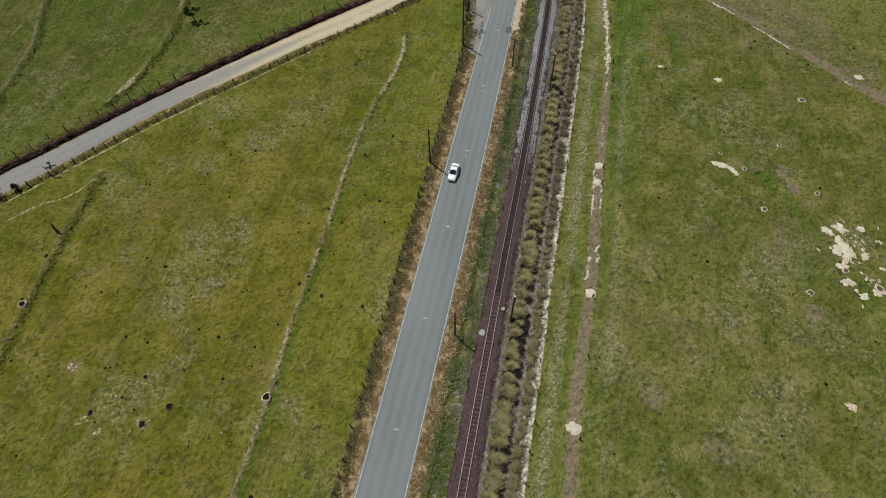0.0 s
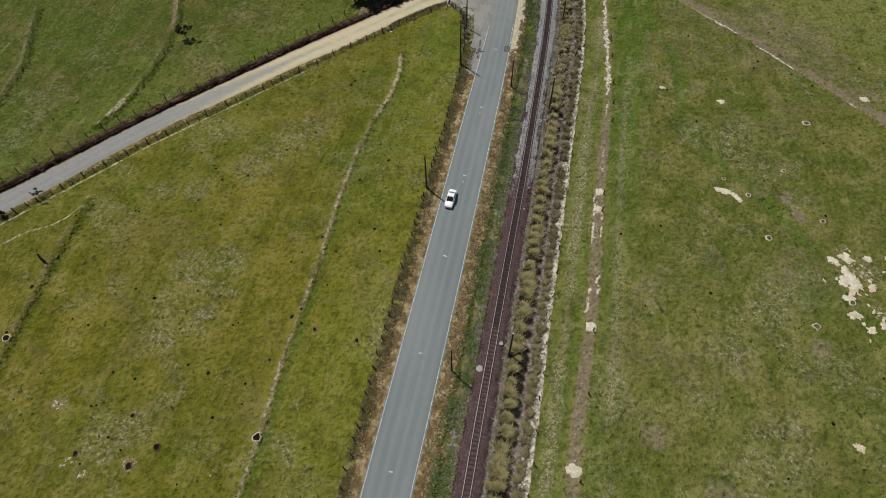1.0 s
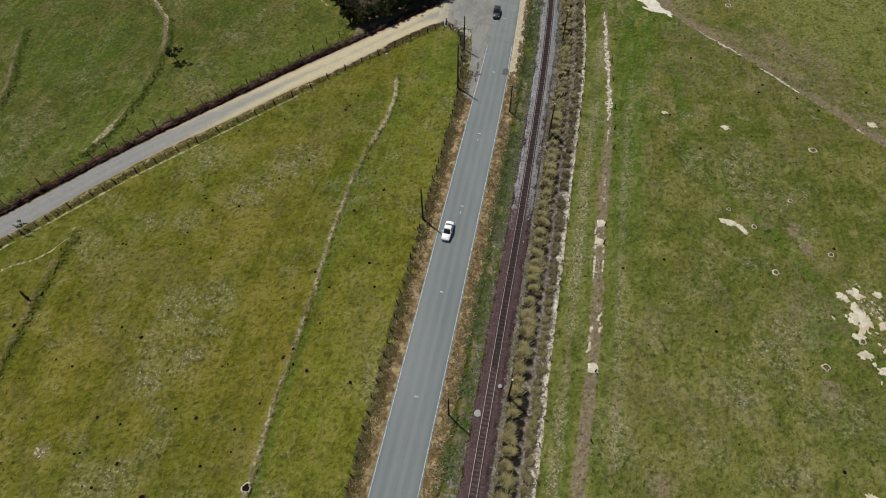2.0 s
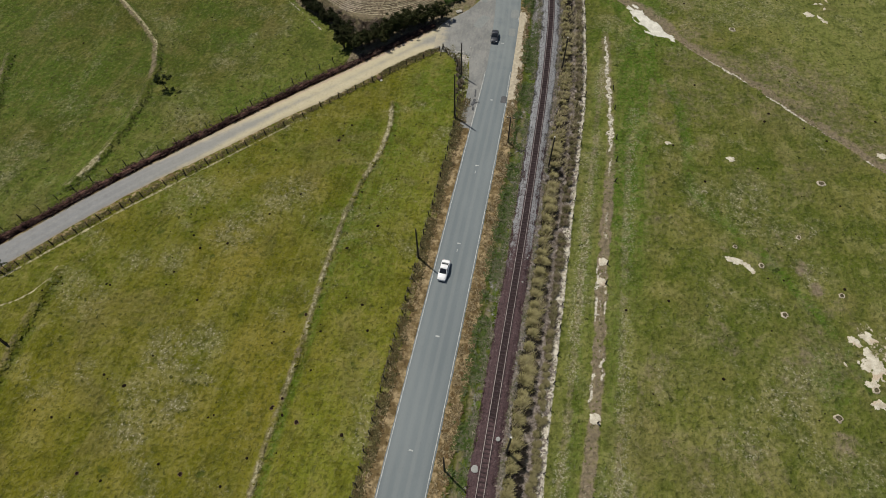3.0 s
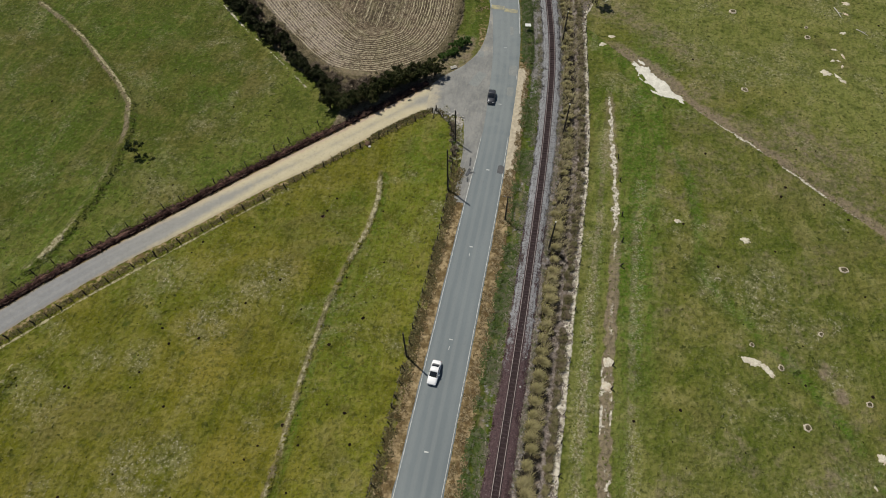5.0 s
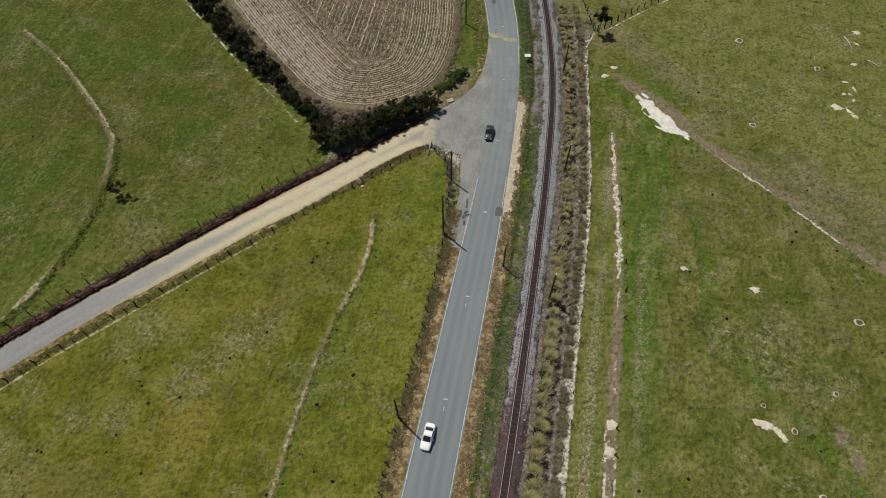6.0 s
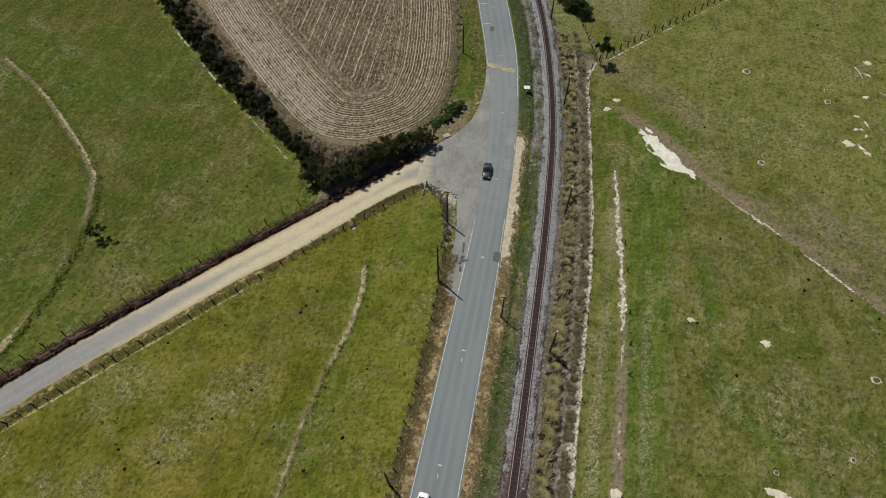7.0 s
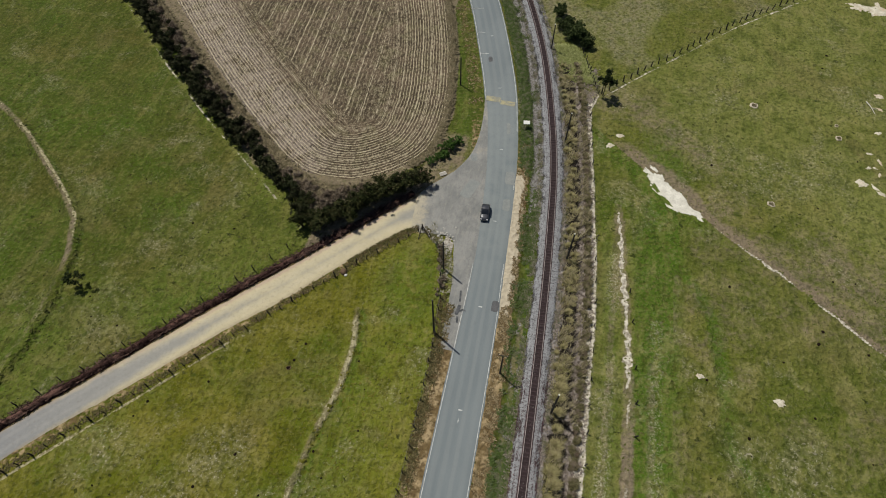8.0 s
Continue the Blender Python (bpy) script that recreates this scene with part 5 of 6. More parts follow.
small_tree("pasture_tree", -79.9, 98.4, 61, 1.75, 3.6, 38, 36, 0.14, TREE_LEAF, "small sparse dark tree alone in the pasture", 0.10)
small_tree("corner_tree", 3.7, 163.6, 62, 2.0, 5.4, 44, 46, 0.20, TREE_LEAF, "slender dark tree beside the fence corner", 0.11, 0.1, 0.62)
for k, (x, y, s, mat) in enumerate(((-2.4, 180.0, 1.0, BUSH_LEAF), (-4.4, 181.8, 0.85, BUSH_LEAF), (-1.0, 178.6, 0.6, TREE_LEAF), (-6.4, 184.6, 0.9, BUSH_LEAF), (-4.0, 184.6, 0.7, BUSH_LEAF), (-8.4, 189.5, 0.8, BUSH_LEAF))):
    ob = shrub("trackside_bush", 63 + k, 2.4, 3.4, 12, 80, 60, 0.19, mat, "broad dark leafy bush beside the railway", "shrub", "bushes beside the railway")
    ob.matrix_basis = pose(x, y, height(x, y) - 0.05, 0, 0, 70 * k)
    ob.scale = (s, s, s)
small_tree("sapling", -87.2, 52.6, 65, 1.1, 2.6, 16, 22, 0.12, BUSH_LEAF, "young thin tree beside the side road fence", 0.06, 0.2, 0.5)
small_tree("sapling", -95.6, 44.0, 66, 1.0, 2.4, 14, 22, 0.12, BUSH_LEAF, "young thin tree beside the side road fence", 0.06, 0.2, 0.5)


def blade_mesh(seed, count, wide, tall, material, droop=0.6, width=0.035, comb=0.0):
    """A tussock: arching tapered blades out of one root."""
    rnd = random.Random(seed)
    verts, faces = [], []
    for _ in range(count):
        a, reach = rnd.uniform(0, 2 * math.pi), wide * rnd.uniform(0.15, 1.0)
        lx, ly = comb * wide * rnd.uniform(0.3, 1.0) * 0.5, comb * wide * rnd.uniform(0.3, 1.0)
        up = tall * rnd.uniform(0.55, 1.0)
        bx, by = rnd.gauss(0, 0.16) * wide, rnd.gauss(0, 0.16) * wide
        side = Vector((-math.sin(a), math.cos(a), 0)) * width * rnd.uniform(0.7, 1.5)
        n = len(verts)
        for t, w in ((0.0, 1.0), (0.45, 0.9), (0.8, 0.6), (1.0, 0.08)):
            p = Vector((bx + reach * t**1.6 * math.cos(a) + lx * t**1.5, by + reach * t**1.6 * math.sin(a) + ly * t**1.5, up * (t - droop * 0.55 * t**3)))
            verts += [tuple(p + side * w), tuple(p - side * w)]
        faces += [(n + 2 * k, n + 2 * k + 1, n + 2 * k + 3, n + 2 * k + 2) for k in range(3)]
    return sheet("tussock", verts, faces, material, smooth=False)


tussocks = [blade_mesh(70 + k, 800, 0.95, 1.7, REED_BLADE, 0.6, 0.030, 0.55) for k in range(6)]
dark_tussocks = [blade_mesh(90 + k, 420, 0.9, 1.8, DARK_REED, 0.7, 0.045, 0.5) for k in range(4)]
dead_tussocks = [blade_mesh(80 + k, 160, 0.75, 0.9, DRY_STALK, 0.5, 0.028) for k in range(3)]
# near-black clumps added as the shade round the tall tussocks
SHADE_BLADE = leafy("shade_blade", (0.008, 0.007, 0.005), (0.034, 0.028, 0.020))
shade_clumps = [blade_mesh(85 + k, 260, 0.95, 0.8, SHADE_BLADE, 0.6, 0.04) for k in range(3)]


def joined(name, label, category, places, material):
    """One mesh of kind stuff from (mesh, matrix) pairs."""
    verts, faces, base = [], [], 0
    for me, m in places:
        co = np.empty(len(me.vertices) * 3, np.float32)
        me.vertices.foreach_get("co", co)
        m = np.array(m)
        verts.append(co.reshape(-1, 3) @ m[:3, :3].T + m[:3, 3])
        f = np.empty(len(me.loops), np.int32)
        me.loops.foreach_get("vertex_index", f)
        faces.append(f.reshape(-1, 4) + base)
        base += len(verts[-1])
    return tagged(new(name, sheet(name, np.concatenate(verts), np.concatenate(faces), material, smooth=False)), label, category, kind="stuff")


shade_places, lower_row = [], []
rnd = random.Random(21)
y = 8.0
while y < 172:
    rx = float(np.interp(y, [p[1] for p in RAIL], [p[0] for p in RAIL]))
    fx = float(np.interp(y, [p[1] for p in STRIP_FENCE], [p[0] for p in STRIP_FENCE]))
    gap = fx - rx if y < 160 else 8.5
    turn = rnd.uniform(-35, 35)
    far = y > 100
    big = rnd.uniform(0.85, 1.2) * (0.75 if far else 1.0)
    x = rx + gap * 0.455 + rnd.uniform(-0.3, 0.3) * (2.6 if far else 1)
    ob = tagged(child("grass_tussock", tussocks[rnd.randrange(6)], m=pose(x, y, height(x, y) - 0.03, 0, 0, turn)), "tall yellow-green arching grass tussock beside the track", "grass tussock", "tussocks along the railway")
    ob.scale = (big * rnd.uniform(1.05, 1.35), big * rnd.uniform(0.75, 0.95), big * rnd.uniform(0.7, 1.0))
    s = rnd.uniform(0.7, 1.0)
    # dark clumps set where each tussock would throw its shadow
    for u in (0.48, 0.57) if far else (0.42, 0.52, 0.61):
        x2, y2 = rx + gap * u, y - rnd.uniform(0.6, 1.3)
        shade_places.append((shade_clumps[rnd.randrange(3)], pose(x2, y2, height(x2, y2) - 0.03, 0, 0, rnd.uniform(0, 360)) @ Matrix.Scale(s, 4)))
    for k in range(3):
        x, yy = rx + gap * rnd.uniform(0.77, 0.87), y + rnd.uniform(-1.0, 1.0)
        s = rnd.uniform(0.45, 0.72)
        at = pose(x, yy, height(x, yy) - 0.02, 0, 0, rnd.uniform(-60, 60)) @ Matrix.Diagonal((s, s * 1.1, s * 0.8, 1))
        if y > 60:
            lower_row.append((dark_tussocks[rnd.randrange(4)], at))
        else:
            tagged(child("grass_tussock", dark_tussocks[rnd.randrange(4)], m=at), "dark olive grass tussock beside the fence strip", "grass tussock", "tussocks along the railway")
    if rnd.random() < 0.35:
        x, yy = rx + gap * rnd.uniform(0.33, 0.42), y + rnd.uniform(-0.8, 0.8)
        s = rnd.uniform(0.4, 0.7)
        ob = tagged(child("grass_tussock", dead_tussocks[rnd.randrange(3)] if rnd.random() < 0.5 else tussocks[rnd.randrange(6)], m=pose(x, yy, height(x, yy) - 0.02, 0, 0, turn)), "small dry grass tussock at the ballast foot", "grass tussock", "tussocks along the railway")
        ob.scale = (s, s, s * 0.8)
    y += rnd.uniform(1.4, 2.5) if not far else rnd.uniform(1.1, 1.9)


joined("rotting_thatch", "near-black blades standing in for shade beside the tall tussocks", "grass", shade_places, SHADE_BLADE)
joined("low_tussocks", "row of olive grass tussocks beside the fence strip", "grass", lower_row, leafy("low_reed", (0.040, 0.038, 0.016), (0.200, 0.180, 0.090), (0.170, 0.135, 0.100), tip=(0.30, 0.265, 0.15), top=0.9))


def scatter(name, label, category, material, xs, ys, sizes, seed, blades=3, flat=1.5):
    """Uncountable low plants: a few crossed blades at each place, joined into one mesh."""
    rnd = np.random.default_rng(seed)
    n = len(xs)
    zs = ground_height(xs, ys)
    verts, faces, base = [], [], 0
    for k in range(blades):
        a = rnd.uniform(0, 2 * np.pi, n)
        lean = rnd.uniform(0.3, 1.0, n) * flat
        w = sizes * rnd.uniform(0.25, 0.5, n)
        dx, dy = np.cos(a), np.sin(a)
        h = sizes * rnd.uniform(0.6, 1.1, n)
        ox, oy = xs + rnd.normal(0, 0.2, n) * sizes, ys + rnd.normal(0, 0.2, n) * sizes
        p = np.stack([
            np.stack([ox - dy * w, oy + dx * w, zs - 0.02], 1), np.stack([ox + dy * w, oy - dx * w, zs - 0.02], 1),
            np.stack([ox + dx * lean * sizes * 1.4 + dy * w * 0.4, oy + dy * lean * sizes * 1.4 - dx * w * 0.4, zs + h * 0.8], 1),
            np.stack([ox + dx * lean * sizes * 1.6 - dy * w * 0.4, oy + dy * lean * sizes * 1.6 + dx * w * 0.4, zs + h * 0.7], 1)], 1)
        verts.append(p.reshape(-1, 3))
        faces.append(np.arange(4 * n).reshape(-1, 4) + base)
        base += 4 * n
    me = sheet(name, np.concatenate(verts), np.concatenate(faces), material, smooth=False)
    return tagged(new(name, me), label, category, kind="stuff")


def wisps(name, label, category, material, xs, ys, long, seed, blades=10, wind=(0.5, 0.8), width=0.03):
    """Uncountable tall grass: thin arching blades that lean with the wind, joined into one mesh."""
    rnd = np.random.default_rng(seed)
    xs, ys, long = np.repeat(xs, blades), np.repeat(ys, blades), np.repeat(long, blades)
    n = len(xs)
    long = long * rnd.uniform(0.6, 1.15, n)
    zs = ground_height(xs, ys)
    a = rnd.uniform(0, 2 * np.pi, n)
    dx, dy = 0.6 * np.cos(a) + wind[0], 0.6 * np.sin(a) + wind[1]
    size = np.hypot(dx, dy)
    bx, by = xs + rnd.normal(0, 0.16, n), ys + rnd.normal(0, 0.16, n)
    w = width * rnd.uniform(0.7, 1.5, n)
    sx, sy = -dy / size * w, dx / size * w
    rings = []
    for t, k in ((0.0, 0.8), (0.5, 1.0), (1.0, 0.1)):
        px, py, pz = bx + dx * long * 0.75 * t**1.5, by + dy * long * 0.75 * t**1.5, zs - 0.03 + long * (1.0 * t - 0.42 * t**3)
        rings += [np.stack([px + sx * k, py + sy * k, pz], 1), np.stack([px - sx * k, py - sy * k, pz], 1)]
    verts = np.stack(rings, 1).reshape(-1, 3)
    b = np.arange(n)[:, None] * 6
    faces = np.concatenate([b + np.array([[0, 1, 3, 2]]), b + np.array([[2, 3, 5, 4]])])
    return tagged(new(name, sheet(name, verts, faces, material, smooth=False)), label, category, kind="stuff")


def tufts(name, label, category, material, xs, ys, sizes, seed, rise=0.6):
    """Uncountable low grass tufts: uneven three-sided tufts joined into one mesh."""
    rnd = np.random.default_rng(seed)
    n = len(xs)
    zs = ground_height(xs, ys)
    a0 = rnd.uniform(0, 2 * np.pi, n)
    pts = []
    for k in range(4):
        a = a0 + k * 1.5708 + rnd.normal(0, 0.3, n)
        r = sizes * rnd.uniform(0.6, 1.3, n)
        pts.append(np.stack([xs + r * np.cos(a), ys + r * np.sin(a), zs - 0.06], 1))
    pts.append(np.stack([xs + rnd.normal(0, 0.3, n) * sizes, ys + rnd.normal(0, 0.3, n) * sizes, zs + sizes * rise * rnd.uniform(0.5, 1.3, n)], 1))
    verts = np.stack(pts, 1).reshape(-1, 3)
    b = np.arange(n)[:, None] * 5
    faces = np.concatenate([np.concatenate([b + k, b + (k + 1) % 4, b + 4], 1) for k in range(4)])
    return tagged(new(name, sheet(name, verts, faces, material, smooth=False)), label, category, kind="stuff")


gen = np.random.default_rng(5)


def along(line, count, spread, lo=-10.0, hi=215.0):
    """Random places beside a line."""
    c = resample(smooth(line, 0.5), 0.2)
    c = c[(c[:, 1] > lo) & (c[:, 1] < hi)]
    i = gen.integers(0, len(c), count)
    return c[i] + normals(c)[i] * gen.uniform(spread[0], spread[1], count)[:, None]


# tall grass that fills the rows between railway and fence
def in_strip(count, low, high, keep, seed):
    q = gen.uniform(8, 172, count)
    a = np.interp(q, [k[1] for k in RAIL], [k[0] for k in RAIL])
    b = np.where(q < 160, np.interp(q, [k[1] for k in STRIP_FENCE], [k[0] for k in STRIP_FENCE]) - a, 8.5)
    px = a + b * gen.uniform(low, high, count)
    ok = rough(px / 1.3, q / 1.3, seed) > keep
    return px[ok], q[ok]


px, py = in_strip(1500, 0.34, 0.58, 0.52, 21)
wisps("tall_grass", "tall yellow-green grass leaning between railway and fence", "grass", leafy("tall_grass", (0.028, 0.030, 0.009), (0.330, 0.300, 0.105), (0.150, 0.112, 0.062)), px, py, gen.uniform(0.7, 1.5, len(px)), 41, 14)
q = in_strip(1200, 0.30, 0.86, 0.46, 26)
ok2 = q[1] > 92
px, py = np.concatenate([px, q[0][ok2]]), np.concatenate([py, q[1][ok2]])
wisps("tall_grass", "tall pale grass stalks leaning with the wind", "grass", leafy("pale_stalk", (0.11, 0.092, 0.050), (0.44, 0.39, 0.235)), px, py, gen.uniform(0.9, 1.8, len(px)), 42, 7, (0.55, 0.85), 0.026)
px, py = in_strip(900, 0.76, 0.87, 0.46, 23)
wisps("tall_grass", "dark olive grass leaning beside the fence strip", "grass", DARK_REED, px, py, gen.uniform(0.5, 1.1, len(px)), 43, 12)
# very dark blades added to deepen the shaded gaps of the row
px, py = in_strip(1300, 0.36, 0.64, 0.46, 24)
wisps("dead_grass", "dark brown grass standing in for shade between the tussock rows", "grass", leafy("dead_grass", (0.006, 0.005, 0.004), (0.050, 0.037, 0.030)), px, py, gen.uniform(0.45, 1.0, len(px)), 44, 13)
# reeds inside the fence corner
u, v = gen.uniform(0, 1, 3200), gen.uniform(0, 1, 3200)
p = np.stack([-4.2 + 4.6 * u - 3.6 * v + 2.2 * u * (1 - v), 167 + 11.5 * v], 1)
scatter("reed_patch", "pale yellow-green reed grass inside the fence corner", "grass", leafy("pale_reed", (0.14, 0.165, 0.045), (0.34, 0.35, 0.155)), p[:, 0], p[:, 1], gen.uniform(0.15, 0.5, len(p)), 31)
# weeds in the ditch, dry grass on the verges, pasture tufts, straw
p = np.concatenate([along(ROAD_R, 26000, (-6.6, -1.9)), along(ROAD_R, 9000, (-3.2, -0.7), lo=140)])
rx = np.interp(p[:, 1], [q[1] for q in RAIL], [q[0] for q in RAIL])
p = p[(p[:, 0] < rx - 2.3 - 1.6 * (p[:, 1] > 136) * (rough(p[:, 0] / 2, p[:, 1] / 2, 18) > 0.4)) & (rough(p[:, 0] / 2.0, p[:, 1] / 2.0, 3) > 0.46 - 0.16 * (p[:, 1] > 138))]
scatter("ditch_weeds", "low green weeds between road and railway", "weeds", WEED_LEAF, p[:, 0], p[:, 1], gen.uniform(0.10, 0.30, len(p)), 1)
p = np.concatenate([along(ROAD_R, 10000, (-2.5, -0.5), hi=146), along(ROAD_L, 2600, (1.3, 2.8), hi=108), along(ROAD_L, 1500, (0.6, 3.5), lo=156)])
p = p[(rough(p[:, 0] / 1.2, p[:, 1] / 1.2, 7) > 0.46) & ~((np.abs(p[:, 1] - 128) < 17) & (p[:, 0] > -12.5) & (p[:, 0] < np.interp(p[:, 1], [q[1] for q in ROAD_R], [q[0] for q in ROAD_R]) + 1.5))]
scatter("verge_grass", "dry orange-brown grass on the road verges", "grass", DRY_GRASS, p[:, 0], p[:, 1], gen.uniform(0.08, 0.26, len(p)), 2)
p = np.concatenate([along(ROAD_FENCE, 4200, (-1.0, 0.2)), along(ROAD_L, 5200, (1.5, 3.0), hi=108)])
p = p[rough(p[:, 0] / 1.1, p[:, 1] / 1.1, 9) > 0.42]
scatter("fence_weeds", "dark dry weeds under the roadside fence", "weeds", leafy("fence_weed", (0.034, 0.034, 0.011), (0.185, 0.155, 0.075), (0.090, 0.070, 0.030)), p[:, 0], p[:, 1], gen.uniform(0.08, 0.28, len(p)), 3)
p = np.stack([gen.uniform(-3, 6, 15000), gen.uniform(6, 172, 15000)], 1)
rx = np.interp(p[:, 1], [q[1] for q in RAIL], [q[0] for q in RAIL])
fx = np.interp(p[:, 1], [q[1] for q in STRIP_FENCE], [q[0] for q in STRIP_FENCE])
u = (p[:, 0] - rx) / (fx - rx)
p = p[(p[:, 0] > rx + 1.9) & (p[:, 0] < fx - 0.3) & ((u < 0.33) | (u > 0.63)) & (rough(p[:, 0] / 0.9, p[:, 1] / 0.9, 5) > 0.42)]
scatter("dead_stalks", "grey-brown dead stalks between railway and fence", "weeds", leafy("dead_stalk", (0.120, 0.098, 0.085), (0.36, 0.315, 0.275), (0.20, 0.165, 0.13)), p[:, 0], p[:, 1], gen.uniform(0.12, 0.34, len(p)), 8)
p = np.concatenate([along(RAIL, 5200, (1.7, 2.9), lo=20), along(RAIL, 5200, (-2.9, -1.8), lo=20)])
p = p[rough(p[:, 0] / 1.3, p[:, 1] / 1.3, 4) > 0.47]
scatter("ballast_weeds", "dry weeds along the ballast edges", "weeds", leafy("ballast_weed", (0.085, 0.080, 0.055), (0.30, 0.27, 0.21), (0.12, 0.13, 0.06)), p[:, 0], p[:, 1], gen.uniform(0.10, 0.32, len(p)), 10)
for near_y, far_y, mat, label in ((8, 98, leafy("rusty_stone", (0.055, 0.032, 0.035), (0.150, 0.100, 0.103)), "loose rusty brown ballast stones beside the rails"),
                                  (84, 215, leafy("loose_stone", (0.035, 0.032, 0.034), (0.34, 0.34, 0.35), (0.09, 0.076, 0.078)), "loose grey and brown ballast stones beside the rails")):
    for inner, outer, count, lift in ((0.85, 1.45, 4200, 0.31), (1.45, 2.0, 3600, 0.17)):
        p = np.concatenate([along(RAIL, count, (inner, outer), near_y, far_y), along(RAIL, count, (-outer, -inner), near_y, far_y)])
        tufts("ballast_stones", label, "stones", mat, p[:, 0], p[:, 1], gen.uniform(0.06, 0.15, len(p)), 51, 0.55).location.z = lift
p = along(RAIL, 4500, (2.1, 4.4), lo=132)
tufts("spilt_ballast", "grey ballast spilt over the grass beside the railway", "stones", leafy("spilt_stone", (0.08, 0.07, 0.066), (0.38, 0.365, 0.35)), p[:, 0], p[:, 1], gen.uniform(0.06, 0.17, len(p)), 53, 0.7)
p = along(LANE_FENCE, 2200, (-0.1, 1.0))
scatter("fence_weeds", "low weeds under the side road fence", "weeds", GRASS_BLADE, p[:, 0], p[:, 1], gen.uniform(0.10, 0.32, len(p)), 4)
p = along([(-36.5, 112.2), (-30.2, 119.0), (-26.4, 121.9)], 1500, (-0.1, 0.9))
scatter("bank_weeds", "dark green and yellow weeds on the low bank beside the side road", "weeds", leafy("bank_weed", (0.020, 0.022, 0.007), (0.130, 0.118, 0.042), (0.090, 0.070, 0.030)), p[:, 0], p[:, 1], gen.uniform(0.05, 0.19, len(p)), 16)
p = np.stack([gen.uniform(-24.5, -18.4, 3200), gen.uniform(110, 124, 3200)], 1)
fx = np.interp(p[:, 1], [q[1] for q in ROAD_FENCE], [q[0] for q in ROAD_FENCE])
p = p[(p[:, 0] > fx - 0.1) & (p[:, 0] < fx + 2.3) & (rough(p[:, 0] / 1.2, p[:, 1] / 1.2, 13) > 0.40)]
scatter("corner_weeds", "grey-green dry weeds over rubble at the junction corner", "weeds", leafy("corner_weed", (0.050, 0.056, 0.020), (0.27, 0.265, 0.16), (0.36, 0.34, 0.28)), p[:, 0], p[:, 1], gen.uniform(0.06, 0.20, len(p)), 14)
p = np.stack([gen.uniform(-140, 75, 90000), gen.uniform(-5, 210, 90000)], 1)
dr = np.minimum(distance(p[:, 0], p[:, 1], road_mid)[0] - 2.5, np.minimum(distance(p[:, 0], p[:, 1], side_mid)[0], distance(p[:, 0], p[:, 1], np.array(RAIL))[0] - 4))
p = p[(dr > 3.5) & ~inside(p[:, 0], p[:, 1], field_poly) & (rough(p[:, 0] / 3.5, p[:, 1] / 3.5, 12) > 0.40)]
p = p[~((p[:, 0] > -25) & (p[:, 0] < -15) & (p[:, 1] > 100))]
size = gen.uniform(0.14, 0.36, len(p)) * np.where(gen.random(len(p)) < 0.012, 1.6, 1.0)
west = (p[:, 0] < -17) & (distance(p[:, 0], p[:, 1], np.array(SIDE_LOW))[1] > 0)
for side_of, mat, seed in ((~west & (p[:, 0] < -17), leafy("olive_tuft", (0.080, 0.080, 0.009), (0.160, 0.145, 0.028)), 5), (~west & (p[:, 0] > -17), leafy("green_tuft", (0.064, 0.080, 0.014), (0.142, 0.140, 0.046)), 15), (west, leafy("dark_tuft", (0.034, 0.042, 0.007), (0.078, 0.080, 0.019)), 25)):
    tufts("pasture_tufts", "scattered low grass tufts over the pasture", "grass", mat, p[side_of, 0], p[side_of, 1], size[side_of], seed, 0.22)
p = np.stack([gen.uniform(-125, -27, 42000), gen.uniform(130, 215, 42000)], 1)
p = p[inside(p[:, 0], p[:, 1], field_poly)]
d = distance(p[:, 0], p[:, 1], field_poly)[0]
row = np.where(d < 15.5, (d + 0.6 * (rough(p[:, 0] / 6, p[:, 1] / 6, 3) - 0.5)) / 0.62, (p[:, 0] + 0.055 * p[:, 1]) * 0.95 / 0.95)
p = p[np.abs(row - np.floor(row) - 0.5) < 0.15]
scatter("straw_stubble", "cut straw stubble standing in rows", "stubble", STRAW, p[:, 0], p[:, 1], gen.uniform(0.07, 0.17, len(p)), 6).location.z = 0.14


p = np.concatenate([along([(-112, 180), (-98.5, 168), (-86, 156.8), (-71.5, 143.6), (-60.5, 134.4), (-52.5, 128.6), (-47, 126.6), (-41, 127.0), (-36, 130.0)], 9000, (-2.0, 1.6)), along([(-31.5, 136.5), (-28.6, 141), (-27.6, 152), (-30.0, 170), (-35.2, 190), (-44, 213)], 2200, (-0.5, 0.5))])
scatter("margin_brush", "grey-brown dry brush along the field margin", "brush", leafy("margin_brush", (0.105, 0.088, 0.052), (0.30, 0.25, 0.155), (0.15, 0.128, 0.072)), p[:, 0], p[:, 1], gen.uniform(0.18, 0.6, len(p)), 9)


